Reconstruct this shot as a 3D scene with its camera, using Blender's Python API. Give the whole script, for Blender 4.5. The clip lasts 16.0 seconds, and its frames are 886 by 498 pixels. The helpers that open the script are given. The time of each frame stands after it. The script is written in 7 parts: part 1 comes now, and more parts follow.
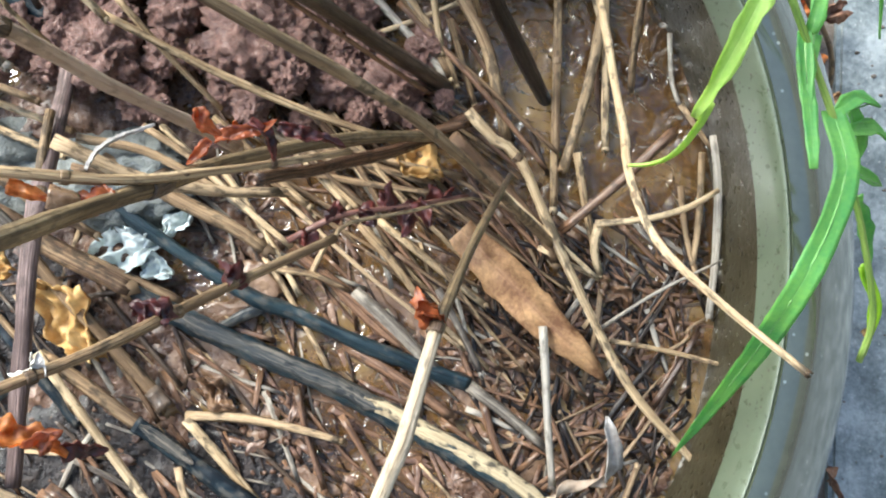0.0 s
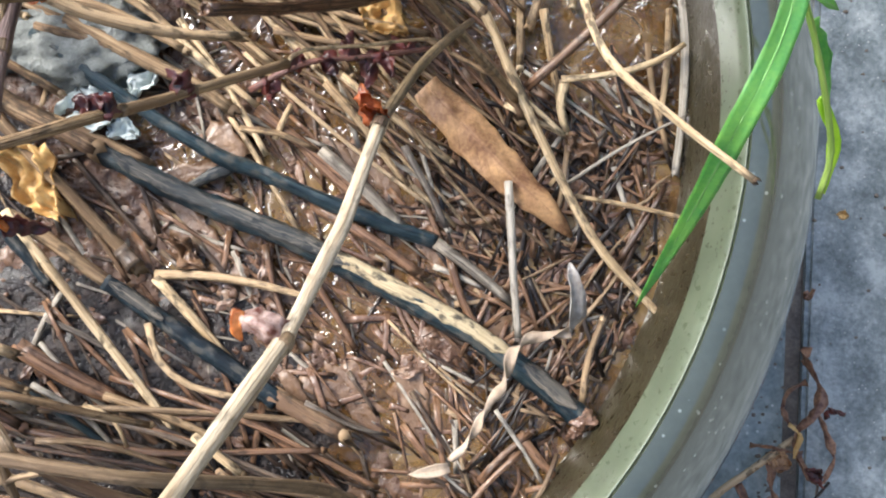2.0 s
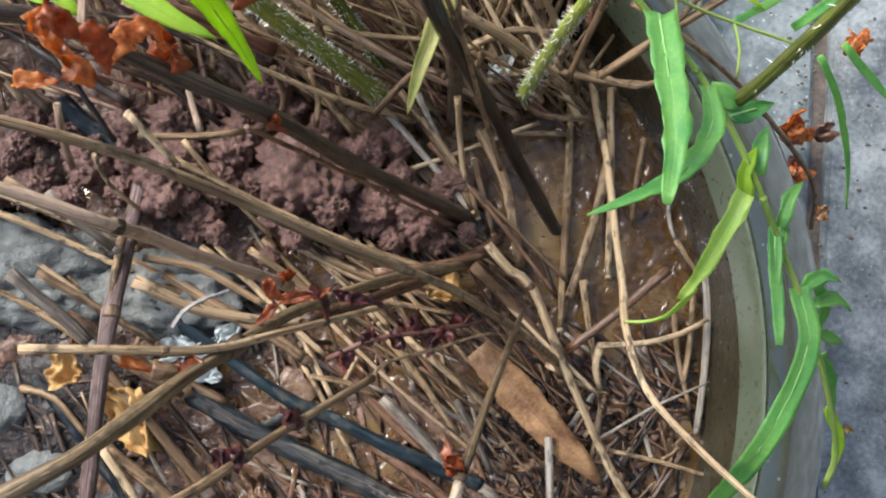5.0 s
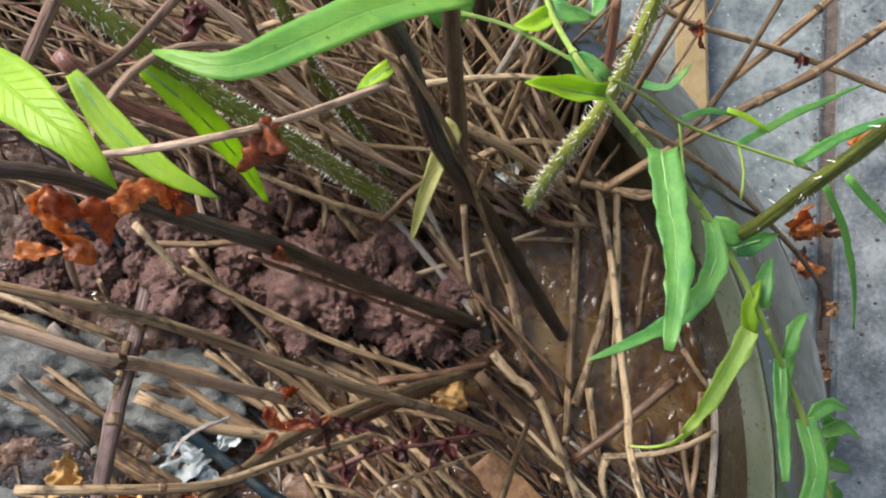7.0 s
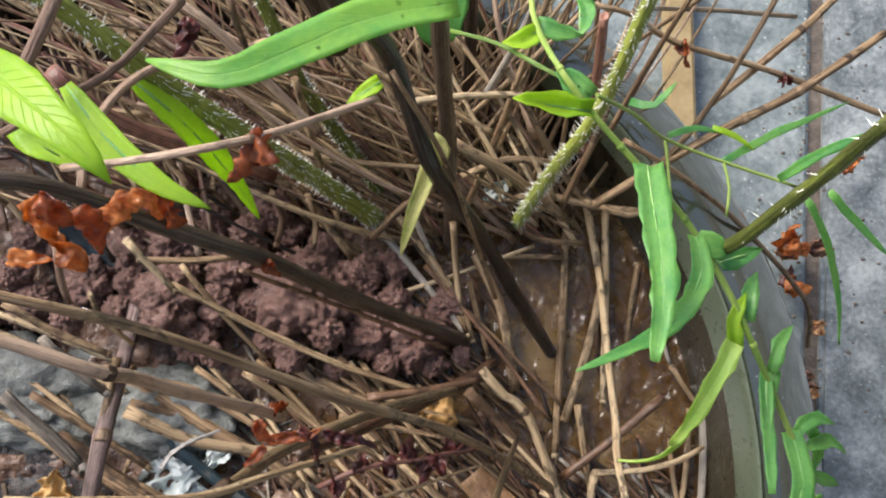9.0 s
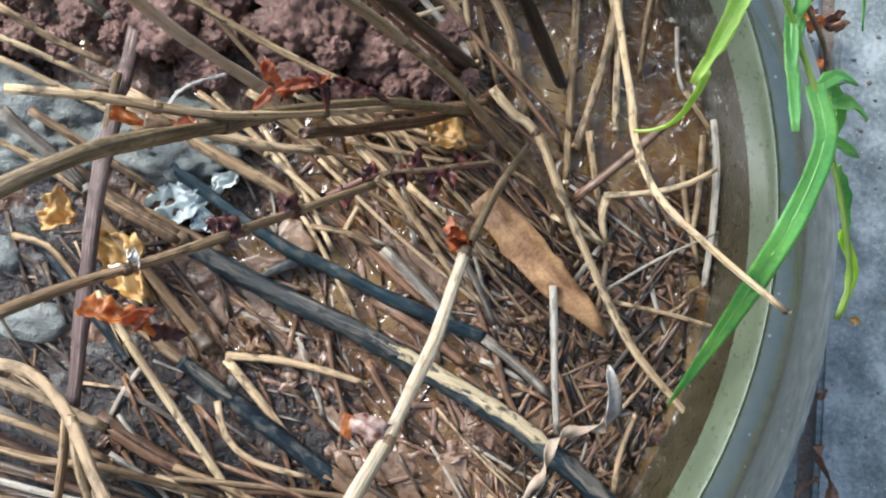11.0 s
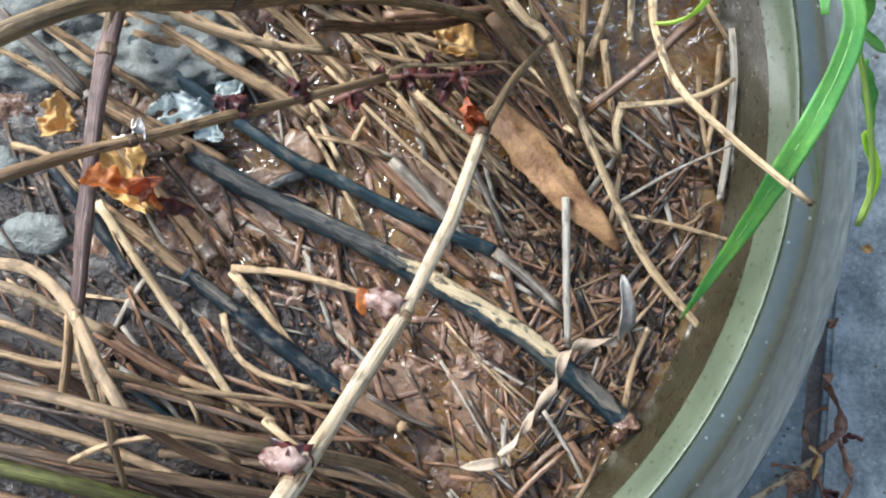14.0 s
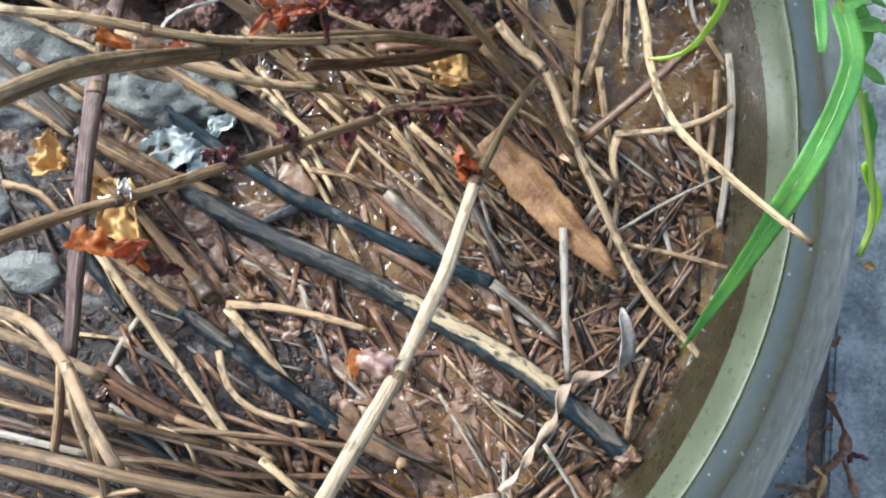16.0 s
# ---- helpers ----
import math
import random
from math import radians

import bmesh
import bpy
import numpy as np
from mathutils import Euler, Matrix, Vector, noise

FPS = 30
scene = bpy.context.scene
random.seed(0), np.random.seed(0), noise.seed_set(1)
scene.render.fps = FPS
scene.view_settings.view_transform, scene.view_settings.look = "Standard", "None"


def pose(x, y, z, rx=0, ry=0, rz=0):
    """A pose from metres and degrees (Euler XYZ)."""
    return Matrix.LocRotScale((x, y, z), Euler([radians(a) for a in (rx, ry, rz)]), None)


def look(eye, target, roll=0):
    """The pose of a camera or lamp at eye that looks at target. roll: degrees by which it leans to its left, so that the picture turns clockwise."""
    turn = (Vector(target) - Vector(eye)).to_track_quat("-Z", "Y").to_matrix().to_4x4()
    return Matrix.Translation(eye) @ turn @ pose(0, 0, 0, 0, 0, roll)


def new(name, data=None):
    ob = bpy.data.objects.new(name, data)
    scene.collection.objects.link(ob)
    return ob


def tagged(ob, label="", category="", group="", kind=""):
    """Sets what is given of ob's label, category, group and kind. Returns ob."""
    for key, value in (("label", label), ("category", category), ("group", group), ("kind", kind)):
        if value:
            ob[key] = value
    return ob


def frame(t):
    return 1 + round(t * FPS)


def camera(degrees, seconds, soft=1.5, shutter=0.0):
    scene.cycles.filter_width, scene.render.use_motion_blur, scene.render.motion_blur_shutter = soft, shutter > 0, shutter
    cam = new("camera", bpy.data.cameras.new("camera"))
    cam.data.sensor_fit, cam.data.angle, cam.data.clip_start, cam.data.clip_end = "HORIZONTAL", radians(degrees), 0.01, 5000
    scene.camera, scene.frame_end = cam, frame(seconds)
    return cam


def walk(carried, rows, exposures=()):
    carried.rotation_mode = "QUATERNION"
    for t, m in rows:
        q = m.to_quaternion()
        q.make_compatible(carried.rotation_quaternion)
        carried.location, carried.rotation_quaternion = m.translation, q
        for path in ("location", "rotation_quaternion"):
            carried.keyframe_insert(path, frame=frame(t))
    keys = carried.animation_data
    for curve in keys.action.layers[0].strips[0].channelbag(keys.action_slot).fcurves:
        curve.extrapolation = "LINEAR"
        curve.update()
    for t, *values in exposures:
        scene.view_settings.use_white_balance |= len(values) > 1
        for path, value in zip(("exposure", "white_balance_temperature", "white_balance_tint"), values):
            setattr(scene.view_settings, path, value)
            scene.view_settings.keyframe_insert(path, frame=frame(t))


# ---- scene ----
cam = camera(51.91, 16.0, soft=2.0)
PATH = [
    (0, (0.00346, 0.00781, 0.27839), (0.00418, 0.04111, -0.01975), 0.742),
    (0.5, (0.00716, -0.00403, 0.27600), (0.00704, 0.02237, -0.02284), -1.247),
    (1, (0.00404, -0.01784, 0.27551), (0.00441, 0.00283, -0.02378), -0.033),
    (1.5, (0.00384, -0.01971, 0.27690), (0.00384, -0.00161, -0.02256), -0.923),
    (2, (0.01342, -0.02078, 0.27670), (0.01347, -0.00261, -0.02275), -0.846),
    (2.5, (0.00044, -0.03985, 0.27662), (0.00114, -0.02247, -0.02287), 2.167),
    (2.7, (-0.00274, -0.04535, 0.26830), (-0.00266, -0.03085, -0.03135), 0.382),
    (3, (-0.00263, -0.03480, 0.27910), (-0.00151, -0.01900, -0.02048), 5.264),
    (3.5, (-0.00027, -0.02396, 0.28900), (0.00112, -0.00879, -0.01061), 6.451),
    (4, (0.00074, 0.00248, 0.30244), (0.00157, 0.02308, 0.00315), 3.380),
    (4.5, (-0.00067, 0.02591, 0.31653), (-0.00348, 0.06408, 0.01898), -3.498),
    (4.7, (-0.00143, 0.02993, 0.31692), (-0.00291, 0.07006, 0.01962), -1.175),
    (6.8, (0.00065, 0.04564, 0.31676), (-0.00432, 0.10239, 0.02222), -3.100),
    (7, (0.00037, 0.05037, 0.31968), (-0.00567, 0.10977, 0.02568), -3.899),
    (7.5, (0.00197, 0.05252, 0.31848), (-0.00239, 0.11695, 0.02552), -2.041),
    (8, (0.00213, 0.05368, 0.31839), (-0.00211, 0.11920, 0.02566), -1.806),
    (8.5, (0.00192, 0.05813, 0.32006), (-0.00326, 0.12586, 0.02786), -2.488),
    (9, (0.00089, 0.04772, 0.32117), (-0.00237, 0.11484, 0.02879), -0.883),
    (9.5, (-0.00079, 0.02391, 0.31462), (-0.00330, 0.08349, 0.02061), -0.400),
    (10, (0.00225, 0.00604, 0.30655), (0.00090, 0.05334, 0.01031), 0.194),
    (10.2, (0.00070, 0.00127, 0.30605), (-0.00096, 0.04650, 0.00949), -0.528),
    (12.3, (-0.00281, -0.02158, 0.29890), (-0.00433, 0.00792, 0.00036), -1.285),
    (12.5, (-0.00487, -0.02208, 0.29964), (-0.00615, 0.00649, 0.00101), -0.900),
    (13, (-0.00430, -0.02334, 0.29580), (-0.00532, 0.00483, -0.00287), -0.305),
    (13.5, (-0.00331, -0.02441, 0.29662), (-0.00451, 0.00323, -0.00210), -0.796),
    (14, (-0.00392, -0.02789, 0.29539), (-0.00496, -0.00123, -0.00342), -0.451),
    (14.5, (-0.00116, -0.02329, 0.29376), (-0.00288, 0.00374, -0.00501), -1.995),
    (15, (-0.00032, -0.02256, 0.29259), (-0.00155, 0.00452, -0.00619), -1.047),
    (15.5, (-0.00249, -0.02052, 0.29311), (-0.00332, 0.00608, -0.00571), -0.743),
    (16, (-0.00267, -0.01774, 0.29317), (-0.00420, 0.00924, -0.00561), -2.345),
]
walk(cam, [(t, look(eye, target, roll)) for t, eye, target, roll in PATH],
     exposures=[(0.0, 2.22, 6270, 3), (1.0, 2.06, 6220, 4), (2.5, 2.17, 6570, 10), (4.0, 2.25, 6270, 6), (4.5, 1.75, 6350, 9), (7.0, 1.41, 6750, 12), (9.0, 1.48, 6750, 12),
                (9.5, 1.68, 6650, 12), (10.0, 1.80, 6200, 7), (12.5, 2.02, 6070, 4), (16.0, 2.02, 6070, 5)])

# ---- light ----
SUN_FROM = Vector((-0.60, 0.46, 0.66)).normalized()
world = bpy.data.worlds.new("world")
scene.world = world
world.use_nodes = True
wn = world.node_tree
sky = wn.nodes.new("ShaderNodeTexSky")
sky.sky_type = "NISHITA"
sky.sun_disc = False
sky.sun_elevation = math.asin(SUN_FROM.z)
sky.sun_rotation = math.atan2(SUN_FROM.x, SUN_FROM.y)
sky.air_density, sky.dust_density, sky.ozone_density = 1.0, 1.5, 1.5
wn.links.new(sky.outputs[0], wn.nodes["Background"].inputs[0])
wn.nodes["Background"].inputs[1].default_value = 0.115
sun = new("sun", bpy.data.lights.new("sun", "SUN"))
sun.data.energy, sun.data.angle, sun.data.color = 1.8, radians(34), (1.0, 0.97, 0.93)
sun.matrix_world = look(SUN_FROM * 3, (0, 0, 0))

# ---- materials ----


def material(name):
    m = bpy.data.materials.new(name)
    m.use_nodes = True
    return m, m.node_tree.nodes, m.node_tree.links, m.node_tree.nodes["Principled BSDF"]


def ramp(nodes, stops):
    r = nodes.new("ShaderNodeValToRGB")
    while len(r.color_ramp.elements) < len(stops):
        r.color_ramp.elements.new(0.5)
    for e, (p, c) in zip(r.color_ramp.elements, stops):
        e.position, e.color = p, (*c, 1)
    return r


def noise_tex(nodes, links, vec, scale, detail=4.0, rough=0.55, distort=0.0):
    n = nodes.new("ShaderNodeTexNoise")
    n.inputs["Scale"].default_value = scale
    n.inputs["Detail"].default_value = detail
    n.inputs["Roughness"].default_value = rough
    n.inputs["Distortion"].default_value = distort
    links.new(vec, n.inputs["Vector"])
    return n


def mix(nodes, links, fac, a, b, mode="MIX"):
    m = nodes.new("ShaderNodeMix")
    m.data_type, m.blend_type = "RGBA", mode
    for sock, v in ((m.inputs[0], fac), (m.inputs[6], a), (m.inputs[7], b)):
        if isinstance(v, (int, float)):
            sock.default_value = v
        elif isinstance(v, tuple):
            sock.default_value = (*v, 1)
        else:
            links.new(v, sock)
    return m.outputs[2]


def math_node(nodes, links, op, a, b):
    m = nodes.new("ShaderNodeMath")
    m.operation = op
    for sock, v in zip(m.inputs, (a, b)):
        if isinstance(v, (int, float)):
            sock.default_value = v
        else:
            links.new(v, sock)
    return m.outputs[0]


def bump(nodes, links, bsdf, height, strength, distance):
    b = nodes.new("ShaderNodeBump")
    b.inputs["Strength"].default_value = strength
    b.inputs["Distance"].default_value = distance
    links.new(height, b.inputs["Height"])
    links.new(b.outputs[0], bsdf.inputs["Normal"])


def stalk_material(name, pale, mid, dark, rough=0.5, spots=0.5, spot_colour=(0.02, 0.014, 0.01), coat=0.0):
    """Fibrous stem: streaks along its length, dark mould spots, a tint of its own for every piece."""
    m, n, l, b = material(name)
    uv = n.new("ShaderNodeUVMap")
    info = n.new("ShaderNodeObjectInfo")
    shift = n.new("ShaderNodeVectorMath")
    shift.operation = "ADD"
    l.new(uv.outputs[0], shift.inputs[0])
    l.new(info.outputs["Location"], shift.inputs[1])
    rnd = n.new("ShaderNodeVectorMath")
    rnd.operation = "SCALE"
    rnd.inputs[0].default_value = (7.3, 3.1, 5.7)
    l.new(info.outputs["Random"], rnd.inputs["Scale"])
    add = n.new("ShaderNodeVectorMath")
    add.operation = "ADD"
    l.new(shift.outputs[0], add.inputs[0])
    l.new(rnd.outputs[0], add.inputs[1])
    long = n.new("ShaderNodeMapping")
    long.inputs["Scale"].default_value = (38, 1500, 1)
    l.new(add.outputs[0], long.inputs[0])
    streak = noise_tex(n, l, long.outputs[0], 1.0, 3, 0.6)
    patch_map = n.new("ShaderNodeMapping")
    patch_map.inputs["Scale"].default_value = (55, 160, 1)
    l.new(add.outputs[0], patch_map.inputs[0])
    patch = noise_tex(n, l, patch_map.outputs[0], 1.0, 5, 0.6)
    spot_map = n.new("ShaderNodeMapping")
    spot_map.inputs["Scale"].default_value = (260, 420, 1)
    l.new(add.outputs[0], spot_map.inputs[0])
    spot = noise_tex(n, l, spot_map.outputs[0], 1.0, 3, 0.55)
    r = ramp(n, [(0.38, dark), (0.52, mid), (0.66, pale)])
    both = math_node(n, l, "ADD", math_node(n, l, "MULTIPLY", streak.outputs[0], 0.62), math_node(n, l, "MULTIPLY", patch.outputs[0], 0.43))
    both = math_node(n, l, "ADD", both, math_node(n, l, "MULTIPLY", math_node(n, l, "SUBTRACT", info.outputs["Random"], 0.5), 0.3))
    l.new(both, r.inputs[0])
    sr = ramp(n, [(0.54, (0, 0, 0)), (0.62, (1, 1, 1))])
    l.new(math_node(n, l, "ADD", math_node(n, l, "MULTIPLY", spot.outputs[0], 0.55), math_node(n, l, "MULTIPLY", patch.outputs[0], 0.5)), sr.inputs[0])
    col = mix(n, l, math_node(n, l, "MULTIPLY", sr.outputs[0], spots), r.outputs[0], spot_colour)
    l.new(col, b.inputs["Base Color"])
    b.inputs["Roughness"].default_value = rough
    b.inputs["Coat Weight"].default_value = coat
    b.inputs["Coat Roughness"].default_value = 0.12
    b.inputs["Specular IOR Level"].default_value = 0.3
    grain_map = n.new("ShaderNodeMapping")
    grain_map.inputs["Scale"].default_value = (420, 2600, 1)
    l.new(add.outputs[0], grain_map.inputs[0])
    grain = noise_tex(n, l, grain_map.outputs[0], 1.0, 3, 0.6)
    bump(n, l, b, math_node(n, l, "ADD", both, math_node(n, l, "MULTIPLY", grain.outputs[0], 0.35)), 0.9, 0.0011)
    return m


STRAW = stalk_material("pale_straw", (0.60, 0.450, 0.270), (0.42, 0.290, 0.158), (0.17, 0.105, 0.055), 0.6, 0.75)
CREAM = stalk_material("cream_straw", (0.55, 0.455, 0.325), (0.36, 0.275, 0.178), (0.14, 0.095, 0.058), 0.4, 0.5)
TAN = stalk_material("tan_stalk", (0.46, 0.325, 0.19), (0.29, 0.19, 0.102), (0.12, 0.068, 0.038), 0.6, 0.7)
WORN = stalk_material("worn_brown_stalk", (0.32, 0.22, 0.13), (0.18, 0.118, 0.066), (0.07, 0.042, 0.025), 0.45, 0.5)
GREY = stalk_material("grey_stalk", (0.42, 0.37, 0.30), (0.26, 0.22, 0.17), (0.10, 0.08, 0.065), 0.5, 0.5)
PINK = stalk_material("pinkish_stalk", (0.54, 0.385, 0.27), (0.36, 0.235, 0.158), (0.15, 0.088, 0.060), 0.45, 0.4)
BROWN = stalk_material("wet_brown_stalk", (0.25, 0.138, 0.078), (0.125, 0.066, 0.037), (0.04, 0.022, 0.014), 0.25, 0.6, coat=0.4)
RED = stalk_material("red_brown_stalk", (0.40, 0.20, 0.14), (0.24, 0.105, 0.075), (0.085, 0.036, 0.028), 0.35, 0.4, coat=0.2)
MAUVE = stalk_material("mauve_stem", (0.40, 0.29, 0.25), (0.23, 0.155, 0.135), (0.09, 0.058, 0.05), 0.5, 0.55)
DARK = stalk_material("dark_stem", (0.125, 0.085, 0.055), (0.040, 0.026, 0.018), (0.012, 0.008, 0.006), 0.35, 0.5, coat=0.3)
OLIVE = stalk_material("olive_stem", (0.38, 0.275, 0.155), (0.215, 0.148, 0.078), (0.08, 0.053, 0.029), 0.45, 0.5)
MOSSY = stalk_material("mossy_stem", (0.12, 0.12, 0.036), (0.062, 0.066, 0.019), (0.022, 0.022, 0.009), 0.6, 0.5)
BLACK = stalk_material("rotten_black_stalk", (0.030, 0.050, 0.056), (0.007, 0.018, 0.025), (0.003, 0.006, 0.009), 0.42, 0.6, (0.11, 0.10, 0.082), 0.1)
BARK = stalk_material("weathered_bark", (0.27, 0.225, 0.175), (0.12, 0.105, 0.085), (0.030, 0.034, 0.036), 0.5, 0.92, (0.012, 0.016, 0.019), 0.0)
BAREWOOD = stalk_material("bare_rotten_wood", (0.50, 0.395, 0.24), (0.29, 0.21, 0.12), (0.085, 0.062, 0.042), 0.5, 0.9, (0.026, 0.022, 0.019))
GREEN = stalk_material("green_stem", (0.33, 0.38, 0.075), (0.19, 0.225, 0.042), (0.08, 0.092, 0.022), 0.45, 0.35, (0.05, 0.035, 0.015))
VINE = stalk_material("vine_stem", (0.36, 0.48, 0.11), (0.25, 0.38, 0.07), (0.14, 0.24, 0.05), 0.4, 0.1)
RIB = stalk_material("pale_midrib", (0.34, 0.56, 0.20), (0.25, 0.48, 0.14), (0.17, 0.38, 0.10), 0.4, 0.0)


def leaf_material(name, pale, dark, vein, glow, rough=0.4, lucent=0.35, crisp=1.0, grain=90):
    m, n, l, b = material(name)
    uv = n.new("ShaderNodeUVMap")
    info = n.new("ShaderNodeObjectInfo")
    geo = n.new("ShaderNodeTexCoord")
    big = noise_tex(n, l, geo.outputs["Object"], grain, 4)
    fine = noise_tex(n, l, geo.outputs["Object"], 900, 3)
    f = math_node(n, l, "ADD", math_node(n, l, "MULTIPLY", big.outputs[0], 0.7), math_node(n, l, "MULTIPLY", fine.outputs[0], 0.3))
    r = ramp(n, [(0.38, dark), (0.62, pale)])
    l.new(f, r.inputs[0])
    sep = n.new("ShaderNodeSeparateXYZ")
    l.new(uv.outputs[0], sep.inputs[0])
    across = math_node(n, l, "ABSOLUTE", math_node(n, l, "SUBTRACT", sep.outputs[1], 0.5), 0.0)
    slant = math_node(n, l, "SUBTRACT", math_node(n, l, "MULTIPLY", sep.outputs[0], 14.0), math_node(n, l, "MULTIPLY", across, 5.0))
    side = math_node(n, l, "ABSOLUTE", math_node(n, l, "SUBTRACT", math_node(n, l, "FRACT", slant, 0.0), 0.5), 0.0)
    vr = ramp(n, [(0.0, (1, 1, 1)), (0.045, (0, 0, 0))])
    l.new(across, vr.inputs[0])
    sr = ramp(n, [(0.0, (0.45, 0.45, 0.45)), (0.09, (0, 0, 0))])
    l.new(side, sr.inputs[0])
    veins = math_node(n, l, "MAXIMUM", vr.outputs[0], sr.outputs[0])
    col = mix(n, l, math_node(n, l, "MULTIPLY", veins, 0.55 * crisp), r.outputs[0], vein)
    l.new(col, b.inputs["Base Color"])
    b.inputs["Roughness"].default_value = rough
    bump(n, l, b, math_node(n, l, "ADD", math_node(n, l, "MULTIPLY", f, 0.7), math_node(n, l, "MULTIPLY", veins, -0.8 * crisp)), 0.5, 0.0006)
    if lucent:
        tr = n.new("ShaderNodeBsdfTranslucent")
        l.new(mix(n, l, 0.6, col, glow), tr.inputs[0])
        ms = n.new("ShaderNodeMixShader")
        ms.inputs[0].default_value = lucent
        l.new(b.outputs[0], ms.inputs[1])
        l.new(tr.outputs[0], ms.inputs[2])
        l.new(ms.outputs[0], n["Material Output"].inputs[0])
    return m


LEAF = leaf_material("green_leaf", (0.24, 0.52, 0.12), (0.075, 0.31, 0.090), (0.50, 0.64, 0.30), (0.40, 0.75, 0.12), 0.36, 0.45, 0.3, 75)
LIME = leaf_material("lime_leaf", (0.52, 0.74, 0.06), (0.32, 0.56, 0.04), (0.58, 0.72, 0.16), (0.66, 0.92, 0.05), 0.4, 0.55, 0.6)
BRIGHT = leaf_material("fresh_green_leaf", (0.34, 0.60, 0.10), (0.13, 0.40, 0.09), (0.48, 0.66, 0.26), (0.45, 0.80, 0.10), 0.34, 0.5, 0.25, 60)
FOLDED = leaf_material("pale_yellow_green_leaf", (0.62, 0.76, 0.22), (0.36, 0.58, 0.11), (0.66, 0.74, 0.36), (0.7, 0.9, 0.16), 0.42, 0.5, 0.4, 90)
YELLOWING = leaf_material("yellowing_leaf", (0.62, 0.56, 0.22), (0.30, 0.36, 0.09), (0.6, 0.55, 0.3), (0.7, 0.65, 0.15), 0.5, 0.35)
RUST = leaf_material("rust_leaf", (0.50, 0.15, 0.05), (0.045, 0.012, 0.010), (0.3, 0.09, 0.04), (0.9, 0.24, 0.03), 0.22, 0.42, 0.2, 420)
FLAME = leaf_material("orange_withered_leaf", (0.92, 0.44, 0.15), (0.12, 0.020, 0.013), (0.5, 0.16, 0.07), (1.0, 0.42, 0.07), 0.2, 0.62, 0.2, 420)
MAROON = leaf_material("maroon_leaf", (0.17, 0.04, 0.03), (0.024, 0.009, 0.010), (0.10, 0.03, 0.025), (0.40, 0.06, 0.02), 0.3, 0.2, 0.2, 230)
DEADLEAF = leaf_material("brown_dead_leaf", (0.64, 0.37, 0.175), (0.20, 0.092, 0.045), (0.28, 0.14, 0.07), (0.6, 0.3, 0.1), 0.4, 0.12, 1.0, 110)
PETAL = leaf_material("pinkish_withered_leaf", (0.62, 0.46, 0.39), (0.075, 0.024, 0.020), (0.5, 0.2, 0.14), (0.85, 0.36, 0.16), 0.18, 0.35, 0.2, 420)
OCHRE = leaf_material("ochre_leaf", (0.76, 0.50, 0.20), (0.48, 0.27, 0.085), (0.55, 0.33, 0.12), (0.7, 0.4, 0.1), 0.5, 0.2, 0.5)
BUFF = leaf_material("buff_dry_blade", (0.58, 0.46, 0.34), (0.36, 0.26, 0.18), (0.45, 0.34, 0.24), (0.5, 0.4, 0.3), 0.6, 0.1)
PAPER = leaf_material("wet_paper", (0.72, 0.77, 0.73), (0.48, 0.53, 0.51), (0.32, 0.35, 0.33), (0.6, 0.6, 0.55), 0.8, 0.12, 0.2, 130)
ASHEN = leaf_material("ashen_dry_leaf", (0.56, 0.52, 0.47), (0.26, 0.22, 0.19), (0.4, 0.36, 0.32), (0.6, 0.5, 0.4), 0.6, 0.1, 0.5, 200)


def ground_like(name, stops, scale, fine_scale, rough, bump_d, bump_s=0.6, coat=0.0, rough_var=0.0, speck=None):
    m, n, l, b = material(name)
    co = n.new("ShaderNodeTexCoord")
    a = noise_tex(n, l, co.outputs["Object"], scale, 6, 0.6)
    f = noise_tex(n, l, co.outputs["Object"], fine_scale, 4, 0.6)
    both = math_node(n, l, "ADD", math_node(n, l, "MULTIPLY", a.outputs[0], 0.65), math_node(n, l, "MULTIPLY", f.outputs[0], 0.35))
    r = ramp(n, stops)
    l.new(both, r.inputs[0])
    col = r.outputs[0]
    if speck:
        v = n.new("ShaderNodeTexVoronoi")
        v.inputs["Scale"].default_value = speck[0]
        l.new(co.outputs["Object"], v.inputs["Vector"])
        rr = ramp(n, [(0.12, (1, 1, 1)), (0.2, (0, 0, 0))])
        l.new(v.outputs["Distance"], rr.inputs[0])
        pick = ramp(n, [(0.62, (0, 0, 0)), (0.66, (1, 1, 1))])
        l.new(v.outputs["Color"], pick.inputs[0])
        col = mix(n, l, math_node(n, l, "MULTIPLY", rr.outputs[0], pick.outputs[0]), col, speck[1])
    l.new(col, b.inputs["Base Color"])
    b.inputs["Coat Weight"].default_value = coat
    b.inputs["Coat Roughness"].default_value = 0.06
    rv = n.new("ShaderNodeMapRange")
    rv.inputs["From Min"].default_value, rv.inputs["From Max"].default_value = 0.35, 0.65
    rv.inputs["To Min"].default_value, rv.inputs["To Max"].default_value = rough - rough_var, rough + rough_var
    l.new(f.outputs[0], rv.inputs["Value"])
    l.new(rv.outputs[0], b.inputs["Roughness"])
    bump(n, l, b, both, bump_s, bump_d)
    return m


